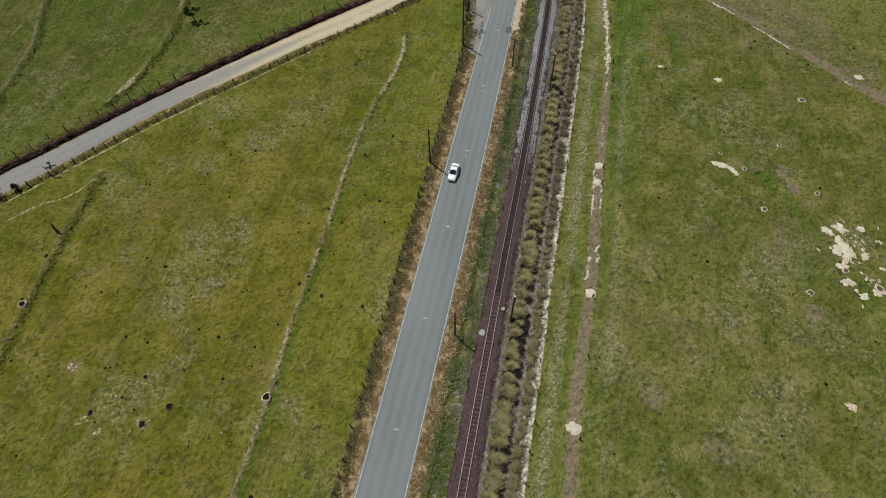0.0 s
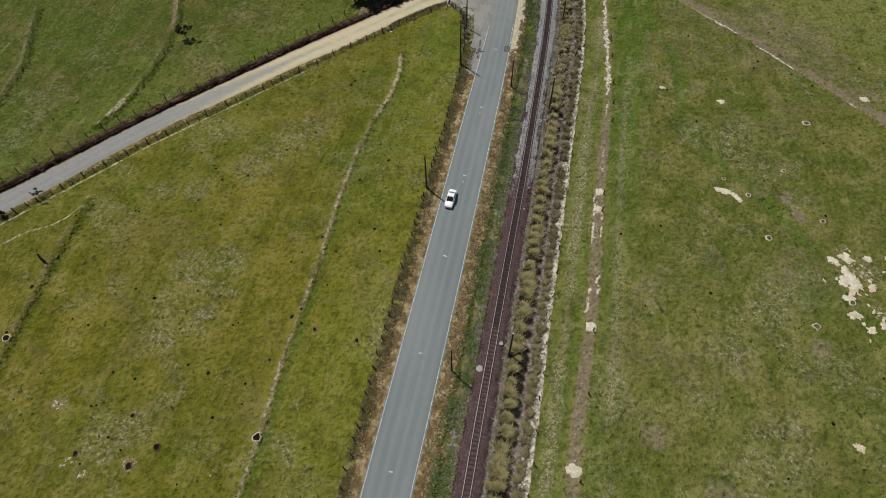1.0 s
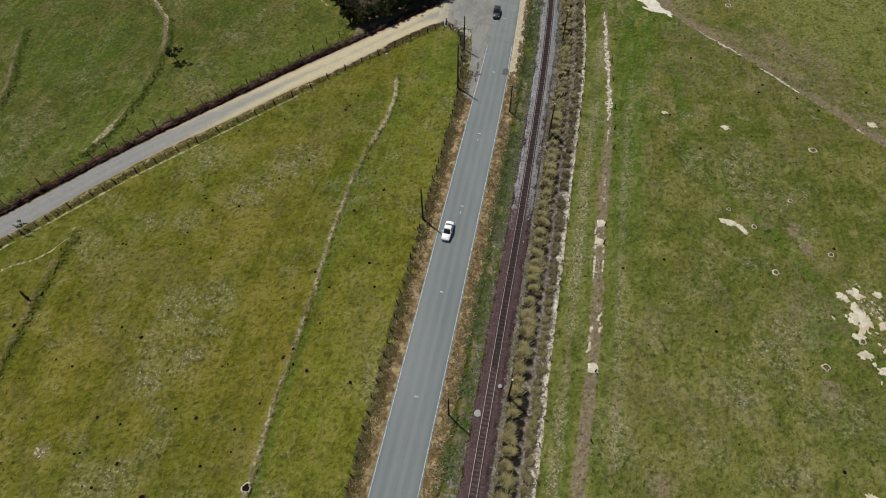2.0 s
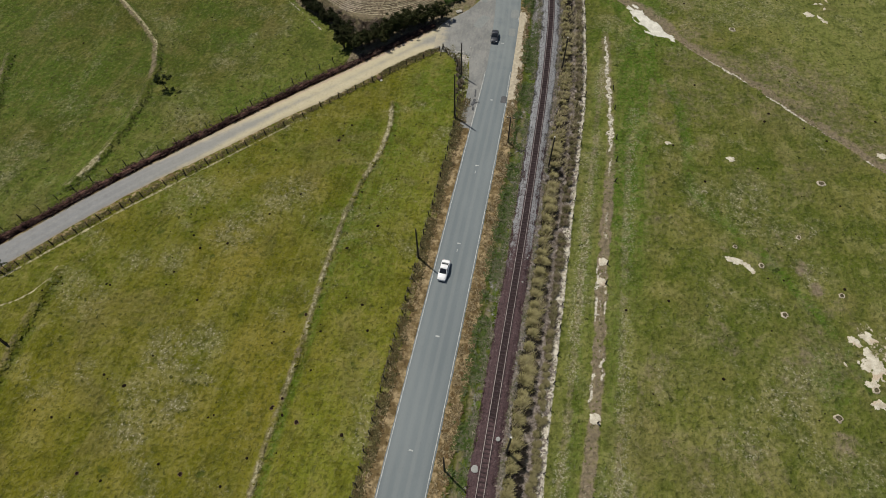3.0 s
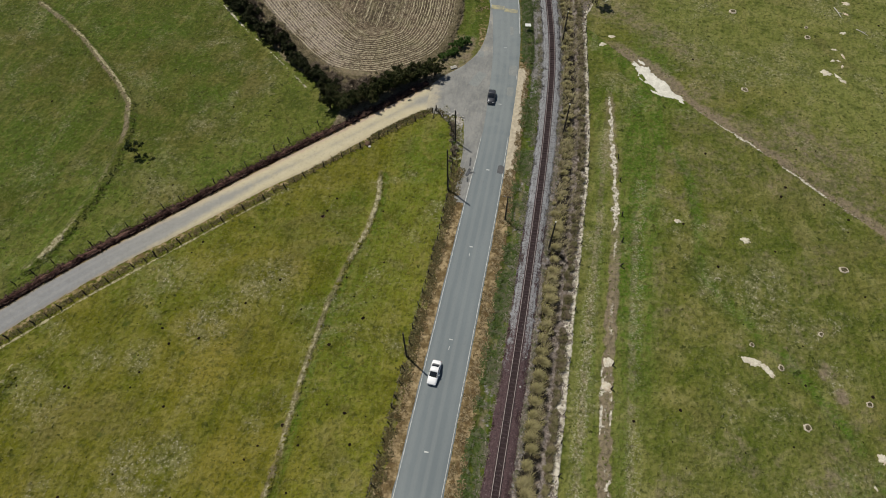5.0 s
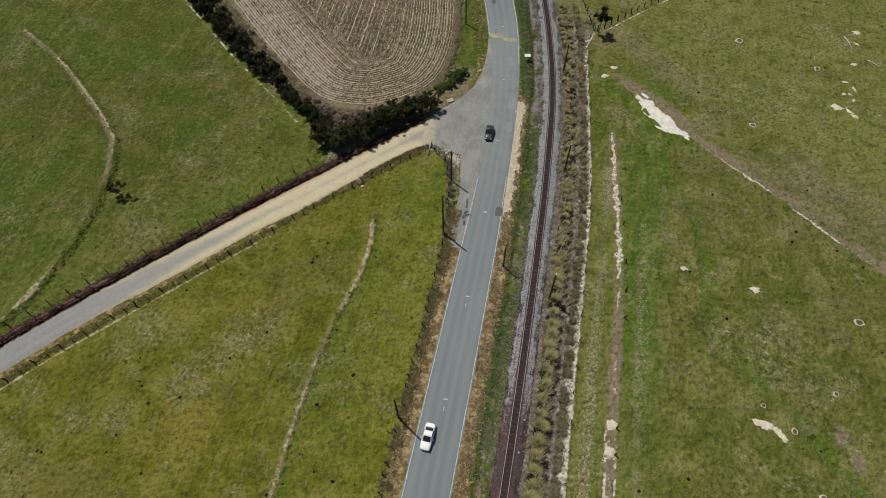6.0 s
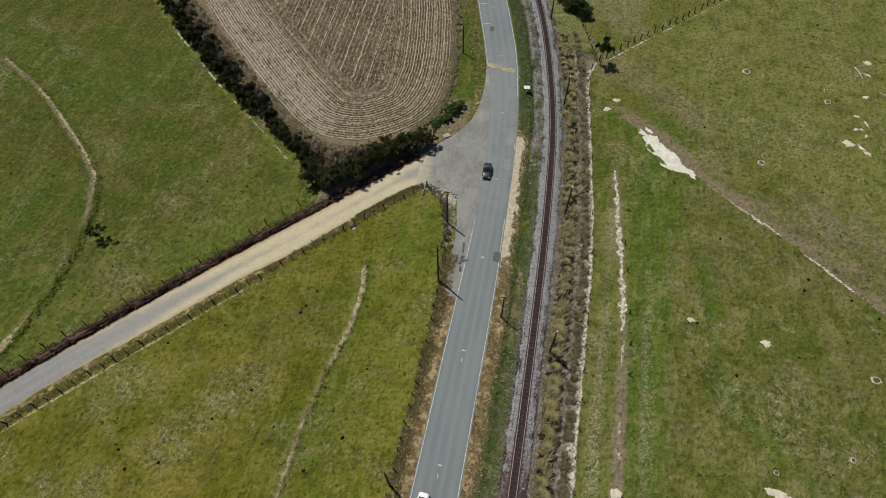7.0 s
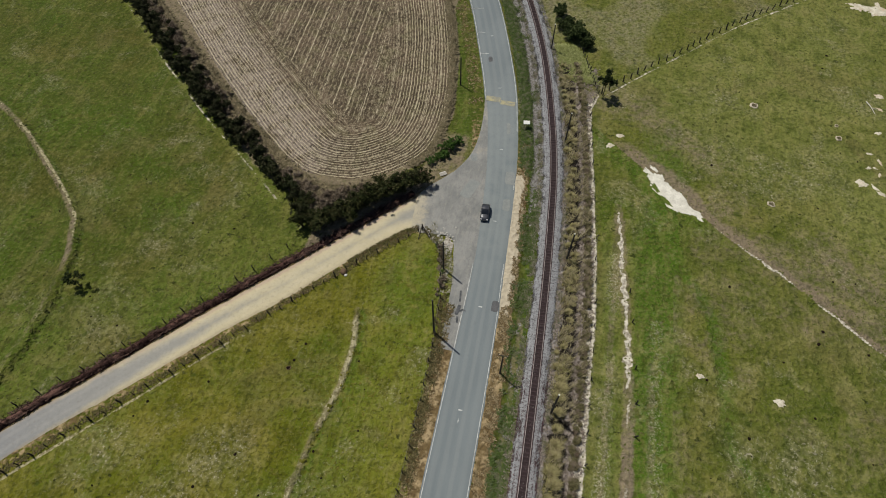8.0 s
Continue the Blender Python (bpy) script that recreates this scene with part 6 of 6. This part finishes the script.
# ---------------------------------------------------------------- earth bank of the side road
def build_bank():
    line = resample(smooth(SIDE_UP, 0.4), 0.4)
    line = line[(line[:, 0] > -150) & (line[:, 0] < -28.5)]
    nv = normals(line)
    offs = 0.38 + 0.72 * np.array([0.05, 0.2, 0.4, 0.62, 0.85, 1.1, 1.4, 1.8])
    tops = np.array([-0.12, 0.22, 0.50, 0.68, 0.74, 0.66, 0.50, 0.30])
    s = np.arange(len(line)) * 0.4
    wob = 0.35 * (rough(s / 1.5, s * 0, 2) - 0.5)
    p = line[:, None] + nv[:, None] * (offs[None] + wob[:, None])[..., None]
    low = (0.45 + 0.55 * fade(line[:, 0], -48, -42))[:, None]
    z = tops[None] * low + 0.6 * low * (rough(p[..., 0] * 1.2, p[..., 1] * 1.2, 3) - 0.5)
    me = sheet("earth_bank", np.concatenate([p, z[..., None]], 2).reshape(-1, 3), grid_faces(len(line), len(offs)), DARK_EARTH)
    return tagged(new("earth_bank", me), "rough dark brown earth bank along the side road", "earth bank", kind="structure")


build_bank()
p = along(SIDE_UP, 9000, (0.5, 1.8), hi=128)
p = p[rough(p[:, 0], p[:, 1], 3) > 0.45]
scatter("bank_stalks", "dead brown plants on the earth bank", "weeds", leafy("bank_stalk", (0.012, 0.007, 0.006), (0.150, 0.092, 0.074)), p[:, 0], p[:, 1], gen.uniform(0.10, 0.26, len(p)), 7).location.z = 0.40


# ---------------------------------------------------------------- bare patches, burrows, stones
def blob(name, x, y, rx, ry, turn, material, label, category, seed, ragged=0.55, rise=0.05):
    """A patch of bare ground with an uneven outline, a little proud of the grass."""
    n, rings = 96, 12
    a = np.arange(n) * 2 * math.pi / n
    edge = 1 + ragged * (rough(np.cos(a) * 1.9 + seed * 1.7, np.sin(a) * 1.9 + seed, seed, 4) - 0.5) * 2.6
    c, s = math.cos(radians(turn)), math.sin(radians(turn))
    verts = [(x, y, height(x, y) + rise)]
    for k in range(1, rings + 1):
        u = k / rings
        px, py = 1.12 * rx * u * edge * np.cos(a), 1.12 * ry * u * edge * np.sin(a)
        wx, wy = x + c * px - s * py, y + s * px + c * py
        fine = 0.13 * (rough(wx * 1.5, wy * 1.5, seed, 3) - 0.5) + 0.06 * (rough(wx * 4.5, wy * 4.5, seed + 4, 2) - 0.5)
        lift = rise + 0.015 + fine * (0.25 + 0.75 * u) - 0.085 * max(0.0, u - 0.45) / 0.55
        z = np.array([height(p, q) for p, q in zip(wx, wy)]) + (lift if k < rings else -0.06)
        verts += list(zip(wx, wy, z))
    faces = [(0, i + 1, (i + 1) % n + 1) for i in range(n)]
    for k in range(rings - 1):
        b = 1 + k * n
        faces += [(b + i, b + n + i, b + n + (i + 1) % n, b + (i + 1) % n) for i in range(n)]
    return tagged(new(name, sheet_any(name, verts, faces, material)), label, category)


def sheet_any(name, verts, faces, material):
    me = bpy.data.meshes.new(name)
    me.from_pydata([tuple(map(float, v)) for v in verts], [], faces)
    me.materials.append(material)
    me.polygons.foreach_set("use_smooth", np.ones(len(me.polygons), bool))
    return me


SAND_LABEL = "bare patch of pale sand in the grass"
for k, (x, y, rx, ry, turn) in enumerate((
        (53.3, 64.2, 1.8, 2.4, 20), (50.9, 67.5, 1.0, 0.7, -20), (53.0, 68.6, 1.3, 0.8, -30), (56.3, 63.6, 1.0, 0.7, 40), (52.9, 57.9, 1.1, 0.75, 10), (55.2, 55.7, 0.8, 0.6, 0),
        (57.5, 57.0, 1.2, 0.9, 10), (52.6, 61.0, 0.9, 0.6, 0), (56.4, 69.2, 0.7, 0.5, 0), (58.6, 61.6, 0.5, 0.35, 0), (33.7, 79.1, 1.6, 0.6, -8), (35.9, 78.2, 1.2, 0.55, -45),
        (50.6, 36.7, 0.8, 0.6, -30), (34.1, 102.1, 0.9, 0.6, -20), (53.0, 149.4, 1.1, 0.9, 20), (55.4, 148.6, 0.9, 0.3, -50), (56.3, 147.4, 0.8, 0.4, -35), (57.4, 155.6, 0.35, 0.8, 20), (55.9, 157.6, 0.6, 0.4, 0), (55.0, 153.6, 0.6, 0.3, 30), (56.2, 153.8, 0.5, 0.25, -20), (60.7, 175.2, 0.9, 0.6, 10), (60.3, 171.0, 0.7, 0.4, -30), (58.5, 163.7, 0.7, 0.4, 20),
        (62.2, 206.8, 2.6, 1.6, 0), (66.2, 206.4, 3.2, 2.4, -20), (7.9, 152.8, 0.8, 0.5, 0), (6.0, 149.6, 0.9, 0.5, 30), (56.8, 152.2, 0.5, 0.25, 60), (61.5, 108.2, 0.9, 0.6, 0), (22.3, 103.9, 0.6, 0.4, 0))):
    blob("sand_patch", x, y, rx, ry, turn, SAND, SAND_LABEL, "sand patch", 10 + k, 0.6)
rnd = random.Random(77)
for k in range(16):
    x, y = 54.5 + rnd.gauss(0, 2.8), 63.5 + rnd.gauss(0, 4.0)
    blob("sand_patch", x, y, rnd.uniform(0.2, 0.5), rnd.uniform(0.15, 0.4), rnd.uniform(0, 180), SAND, SAND_LABEL, "sand patch", 130 + k, 0.6)
for k, (x, y, rx, ry, turn) in enumerate(((13.4, 144.2, 0.8, 0.4, -50), (14.6, 145.2, 0.9, 0.35, -40), (17.4, 141.4, 0.9, 0.4, -50), (22.9, 134.6, 0.8, 0.35, -35), (19.6, 139.8, 0.6, 0.3, -40))):
    blob("sand_patch", x, y, rx, ry, turn, WHITE_SAND, "small patch of white sand beside the dried flat", "sand patch", 160 + k, 0.7)
for k, (x, y, rx, ry, turn) in enumerate(((14.9, 140.6, 1.0, 0.4, -55), (17.0, 137.6, 1.3, 0.35, -50))):
    blob("grass_island", x, y, rx, ry, turn, leafy("island_grass", (0.06, 0.085, 0.012), (0.10, 0.13, 0.02)), "green grass island on the white sand", "grass patch", 170 + k, 0.7, 0.13)
for k, (x, y, rx, ry) in enumerate(((11.8, 74.4, 0.72, 0.85), (11.9, 70.4, 0.6, 0.7), (12.5, 47.3, 0.75, 0.8), (11.9, 25.4, 0.9, 1.1))):
    blob("sand_patch", x, y, rx, ry, 20 * k, SAND, "small heap of pale sand on the cattle track", "sand patch", 70 + k, 0.4, 0.09)
for k, (x, y, rx, ry, turn) in enumerate(((15.6, 142.0, 3.4, 1.5, -52), (18.2, 138.4, 3.8, 1.7, -45), (20.6, 136.0, 2.6, 1.0, -25))):
    blob("sand_flat", x, y, rx, ry, turn, WHITE_SAND, "dried white sand flat beside the green hollow", "sand patch", 50 + k, 0.6, 0.07 + 0.012 * k)


def burrow(x, y, r, pale=True, seed=0):
    """A low ring of thrown-up soil round a shallow pit that is coloured dark."""
    ob = tagged(new("burrow"), "animal burrow with a dark pit ringed by pale soil" if pale else "small dark burrow mound of reddish soil in the grass", "burrow", "burrows in the pasture")
    ob.matrix_basis = pose(x, y, height(x, y) - 0.02, 0, 0, 37 * seed)
    n = 22
    a = np.arange(n) * 2 * math.pi / n
    k1 = 1 + 0.9 * (rough(np.cos(a) * 1.3 + seed, np.sin(a) * 1.3, seed) - 0.5) + 0.5 * (rough(np.cos(a) * 4 + seed, np.sin(a) * 4, seed + 2) - 0.5)
    r *= 0.82
    rings = [(1.0, -0.06), (0.88, 0.10 * r + 0.02), (0.76, 0.20 * r + 0.04), (0.58, 0.17 * r + 0.02)]
    verts = [v for u, h in rings for v in zip(u * r * k1 * np.cos(a), u * r * k1 * np.sin(a), np.full(n, h))]
    faces = [(k * n + i, k * n + (i + 1) % n, (k + 1) * n + (i + 1) % n, (k + 1) * n + i) for k in range(3) for i in range(n)]
    child("soil_ring", sheet_any("soil_ring", verts, faces, BURROW_SOIL if pale else RED_EARTH), ob, "thrown-up soil")
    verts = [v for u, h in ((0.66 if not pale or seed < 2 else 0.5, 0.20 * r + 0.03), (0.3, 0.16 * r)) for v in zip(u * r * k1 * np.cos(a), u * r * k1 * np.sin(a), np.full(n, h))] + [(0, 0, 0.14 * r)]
    # the near-black colour paints the shade of a deep hole; the other is soil
    hollow = PIT_AND_DUNG if not pale or seed < 2 else HOLLOW
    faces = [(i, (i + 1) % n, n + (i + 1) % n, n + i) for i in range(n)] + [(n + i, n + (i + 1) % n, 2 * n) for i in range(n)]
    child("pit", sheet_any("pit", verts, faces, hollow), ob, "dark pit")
    return ob


for k, (x, y, r) in enumerate(((-32.3, 20.4, 0.95), (-76.2, 26.4, 0.95), (49.8, 99.2, 0.95), (44.5, 86.0, 0.6), (50.1, 75.6, 0.7), (40.8, 70.2, 0.75), (46.8, 54.6, 0.9), (34.9, 167.1, 1.0), (50.7, 160.7, 0.9), (50.8, 164.5, 0.6), (36.0, 140.7, 0.9), (52.9, 60.2, 0.7), (57.6, 57.6, 0.9), (33.8, 82.0, 0.5), (37.9, 78.9, 0.7))):
    burrow(x, y, r, True, k)
for k, (x, y, r) in enumerate(((-45.9, 16.2, 0.75), (-56.9, 13.0, 0.55), (-51.5, 19.6, 0.5), (-43.3, 27.9, 0.45), (-57.6, 25.0, 0.4), (-34.0, 39.3, 0.5), (-33.0, 40.9, 0.35), (-34.1, 54.7, 0.4),
                               (-77.6, 35.4, 0.5), (-40.3, 91.9, 0.5), (-48.6, 13.0, 0.7), (-29.8, 38.0, 0.45))):
    burrow(x, y, r, False, 30 + k)


def lump(name, x, y, r, flat, material, label, category, group, seed, lift=0.0):
    """An uneven rounded lump."""
    bm = bmesh.new()
    bmesh.ops.create_icosphere(bm, subdivisions=2, radius=r)
    for v in bm.verts:
        k = 1 + 0.5 * (float(rough(v.co.x / r + seed * 3, v.co.y / r + v.co.z / r, seed)) - 0.5)
        v.co = Vector((v.co.x * k, v.co.y * k, v.co.z * k * flat))
    ob = part(name, bm, material)
    ob.matrix_basis = pose(x, y, (lift or height(x, y)) + r * flat * 0.35, 0, 0, 50 * seed)
    return tagged(ob, label, category, group)


rnd = random.Random(8)
dung = []
for k in range(260):
    x, y = (rnd.uniform(-82, -22), rnd.uniform(4, 98)) if k < 130 else (rnd.uniform(15, 68), rnd.uniform(20, 190)) if k < 225 else (rnd.uniform(-110, -55), rnd.uniform(85, 150))
    away, side_of = distance(np.array([x]), np.array([y]), np.array(SIDE_UP))
    if x < -22 and ((k < 130) == (side_of[0] > 0) or away[0] < (8 if k < 130 else 3)) or float(distance(np.array([x]), np.array([y]), np.array(HEDGE_LINE))[0][0]) < 5:
        continue
    r = 0.09 + 0.17 * rnd.random() ** 2
    if len(dung) < 6:
        dung.append((lump("cow_pat", x, y, r, 0.5, PIT_AND_DUNG, "dried dark cow pat in the grass", "cow pat", "cow pats in the pasture", k), r))
    else:
        first, r0 = dung[k % 6]
        copy_thing(first, pose(x, y, height(x, y) + r * 0.15, 0, 0, 50 * k)).scale = (r / r0, r / r0 * rnd.uniform(0.8, 1.4), r / r0)
for k in range(56):
    x, y = -22.6 + rnd.gauss(0, 1.0) + 0.9 * (k % 3 - 1), 121.6 + rnd.gauss(0, 1.0)
    if k % 2:
        x, y = -20.6 + rnd.gauss(0, 0.5), 119.6 + rnd.gauss(0, 1.5)
    lump("pale_stone", x, y, rnd.uniform(0.10, 0.24), 0.7, RUBBLE_STONE, "pale broken stone heaped at the junction corner", "stone", "stones at the junction corner", 100 + k)
for k, (x, y) in enumerate(((-3.3, 36.9), (-0.8, 41.6), (-1.9, 33.4), (-0.9, 67.6), (-0.7, 72.4), (-5.2, 130.5), (-7.0, 127.0))):
    lump("pale_stone", x, y, 0.52 if k == 0 else 0.32 if k == 1 else 0.15, 0.2, GREY_STONE, "pale stone beside the railway", "stone", "stones beside the railway", 200 + k, (0.34, 0.34, 0.25, 0.3, 0.3, 0, 0)[k])


blob("rubble_bed", -20.8, 119.9, 0.8, 1.9, 10, speckled("rubble", (0.16, 0.14, 0.11), (0.50, 0.47, 0.41), 2.6, 7.0, 0.8), "pale stony rubble at the junction corner", "rubble", 91, 0.6, 0.06)
blob("soil_cut", -29.3, 134.3, 1.7, 1.1, 40, RED_EARTH, "bare reddish soil cut into the field corner", "soil", 92, 0.5, 0.1)
lump("soil_heap", -37.1, 110.4, 0.6, 0.8, RED_EARTH, "small heap of reddish soil beside the side road fence", "soil heap", "", 301)
lump("pale_stone", -36.6, 109.9, 0.3, 0.6, CONCRETE, "pale stone beside the soil heap", "stone", "", 302)


# ---------------------------------------------------------------- small built things
def box_part(name, size, at, material, parent, bevel=0.02, label=""):
    bm = bmesh.new()
    bmesh.ops.create_cube(bm, size=1)
    bmesh.ops.scale(bm, vec=size, verts=bm.verts)
    bmesh.ops.bevel(bm, geom=list(bm.edges), offset=bevel, segments=2, affect="EDGES")
    bmesh.ops.translate(bm, vec=at, verts=bm.verts)
    return part(name, bm, material, parent, label)


sign = tagged(new("sign_board"), "white tilted board on two posts beside the road", "sign")
sign.matrix_basis = pose(-11.0, 151.2, height(-11.0, 151.2), 0, 0, 8)
box_part("board", (1.3, 1.0, 0.06), (0, 0, 1.35), plain("white_board", (0.56, 0.56, 0.54), (0.70, 0.70, 0.68), 2.0, 0.6, bump=0.05), sign, 0.02, "white painted board")
for u in (-0.45, 0.45):
    bm = bmesh.new()
    tube(bm, (u, -0.3, -0.2), (u, -0.1, 1.33), 0.05, 0.045, 7)
    part("post", bm, POST_WOOD, sign)
culvert = tagged(new("culvert_slab"), "pale concrete culvert slab at the roadside ditch", "culvert")
culvert.matrix_basis = pose(-24.9, 135.4, height(-24.9, 135.4) + 0.1, 0, 0, 35)
box_part("slab", (1.4, 0.7, 0.16), (0, 0, 0.06), plain("old_concrete", (0.24, 0.22, 0.19), (0.42, 0.40, 0.36), 2.5, 0.9), culvert, 0.04)
box_part("wall", (1.3, 0.2, 0.5), (0, 0.46, -0.15), CONCRETE, culvert, 0.03)
stump = tagged(new("tree_stump"), "tall dead tree stump in the pasture", "stump")
stump.matrix_basis = pose(-78.4, 40.2, height(-78.4, 40.2), 0, 0, 0)
bm = bmesh.new()
tube(bm, (0, 0, -0.2), (-0.1, 0.05, 1.1), 0.26, 0.2, 9)
tube(bm, (-0.1, 0.05, 1.05), (-0.05, 0.25, 2.3), 0.2, 0.12, 8)
tube(bm, (-0.1, 0.05, 1.1), (0.35, -0.1, 1.7), 0.12, 0.05, 7)
part("trunk", bm, BARK, stump)


# ---------------------------------------------------------------- cars
def car(x, y, turn, long, wide, tall, paint, label, kind):
    """A car: lofted body and cabin, glass, wheels, lamps, mirrors. Its front points along -y before the turn."""
    ob = tagged(new("car"), label, "car")
    ob.matrix_basis = pose(x, y, 0.05, 0, 0, turn)
    hl, hw = long / 2, wide / 2

    def loft(sections):
        bm = bmesh.new()
        rings = []
        for yy, w, z0, z1, tuck in sections:
            prof = [(-w * 0.93, z0), (-w, z0 + (z1 - z0) * 0.35), (-w * 0.985, z0 + (z1 - z0) * 0.72), (-w * (0.90 - tuck), z1 - 0.02), (-w * (0.55 - tuck), z1 + 0.015),
                    (0, z1 + 0.025)]
            prof += [(-px, pz) for px, pz in prof[-2::-1]]
            rings.append([bm.verts.new((px, yy, pz)) for px, pz in prof])
        for a, b in zip(rings[:-1], rings[1:]):
            for i in range(len(a) - 1):
                bm.faces.new((a[i], a[i + 1], b[i + 1], b[i]))
            bm.faces.new((a[-1], a[0], b[0], b[-1]))
        bm.faces.new(rings[0])
        bm.faces.new(rings[-1][::-1])
        bmesh.ops.recalc_face_normals(bm, faces=bm.faces)
        for f in bm.faces:
            f.smooth = True
        return bm

    belt = tall * 0.60
    rear_deck = belt * 1.03 if kind == "sedan" else belt * 1.06
    part("body", loft([(-hl, hw * 0.70, 0.32, belt * 0.66, 0.05), (-hl + 0.12, hw * 0.90, 0.22, belt * 0.80, 0.03), (-hl + 0.55, hw * 0.98, 0.20, belt * 0.92, 0.02), (-hl + 1.15, hw, 0.20, belt, 0.0),
                       (0, hw, 0.20, belt * 1.02, 0.0), (hl - 0.9, hw, 0.20, rear_deck, 0.0), (hl - 0.3, hw * 0.96, 0.22, rear_deck * 0.99, 0.02), (hl - 0.08, hw * 0.88, 0.30, rear_deck * 0.93, 0.04), (hl, hw * 0.75, 0.36, rear_deck * 0.85, 0.06)]),
         paint, ob)
    front, roof_f = -hl + 1.12, -hl + 1.78
    roof_r, back = (hl - 1.25, hl - 0.62) if kind == "sedan" else (hl - 0.62, hl - 0.16)
    # glass house with the roof panel over it
    part("glass_house", loft([(front, hw * 0.86, belt - 0.05, belt + 0.02, 0.0), (roof_f, hw * 0.88, belt - 0.05, tall - 0.06, 0.13), (roof_r, hw * 0.88, belt - 0.05, tall - 0.06, 0.13), (back, hw * 0.84, belt - 0.05, rear_deck + 0.02, 0.0)]),
         BLACK_GLASS, ob, "dark tinted windows")
    part("roof", loft([(roof_f + 0.02, hw * 0.80, tall - 0.075, tall - 0.045, 0.04), (roof_f + 0.3, hw * 0.80, tall - 0.06, tall - 0.015, 0.03), ((roof_f + roof_r) / 2, hw * 0.80, tall - 0.06, tall, 0.03), (roof_r - 0.02, hw * 0.79, tall - 0.075, tall - 0.03, 0.04)]),
         paint, ob)
    for s in (-1, 1):
        for a, b in (((front + 0.04, belt + 0.0), (roof_f + 0.06, tall - 0.06)), ((back - 0.04, rear_deck), (roof_r - 0.06, tall - 0.06))):
            bm = bmesh.new()
            tube(bm, (s * hw * 0.80, a[0], a[1]), (s * hw * 0.72, b[0], b[1]), 0.05, 0.045, 6)
            part("pillar", bm, paint, ob)
        bm = bmesh.new()
        bmesh.ops.create_icosphere(bm, subdivisions=2, radius=0.11)
        bmesh.ops.scale(bm, vec=(1.0, 0.6, 0.75), verts=bm.verts)
        bmesh.ops.translate(bm, vec=(s * (hw + 0.08), front + 0.42, belt + 0.05), verts=bm.verts)
        part("mirror", bm, paint, ob)
        box_part("headlamp", (0.38, 0.14, 0.14), (s * hw * 0.66, -hl + 0.11, belt * 0.72), LAMP_GLASS, ob, 0.03, "clear headlamp")
        box_part("tail_lamp", (0.30, 0.10, 0.16), (s * hw * 0.68, hl - 0.06, belt * 0.80), TAIL_RED, ob, 0.03, "red tail lamp")
        for yy in (-hl + 0.82, hl - 0.80):
            wheel = child("wheel", None, ob)
            wheel.matrix_basis = pose(s * (hw - 0.10), yy, 0.31, 0, 90, 0)
            bm = bmesh.new()
            bmesh.ops.create_cone(bm, cap_ends=True, segments=20, radius1=0.31, radius2=0.31, depth=0.20)
            bmesh.ops.bevel(bm, geom=[e for e in bm.edges if len(e.link_faces) == 2 and any(len(f.verts) > 4 for f in e.link_faces)], offset=0.03, segments=2, affect="EDGES")
            part("tyre", bm, RUBBER, wheel, "black rubber tyre")
            bm = bmesh.new()
            bmesh.ops.create_cone(bm, cap_ends=True, segments=16, radius1=0.20, radius2=0.20, depth=0.212)
            part("rim", bm, ALLOY, wheel, "metal wheel rim")
    for yy, z in ((-hl + 0.02, 0.48), (hl - 0.01, 0.52)):
        box_part("number_plate", (0.42, 0.04, 0.12), (0, yy, z), CERAMIC, ob, 0.008, "plain pale number plate")
    return ob


car(-14.05, 67.0, -2, 3.90, 1.56, 1.40, WHITE_PAINT, "white four-door sedan driving along the road", "sedan")
car(-15.4, 127.6, 3, 3.6, 1.58, 1.46, GREY_PAINT, "dark grey metallic hatchback driving along the road", "hatch")
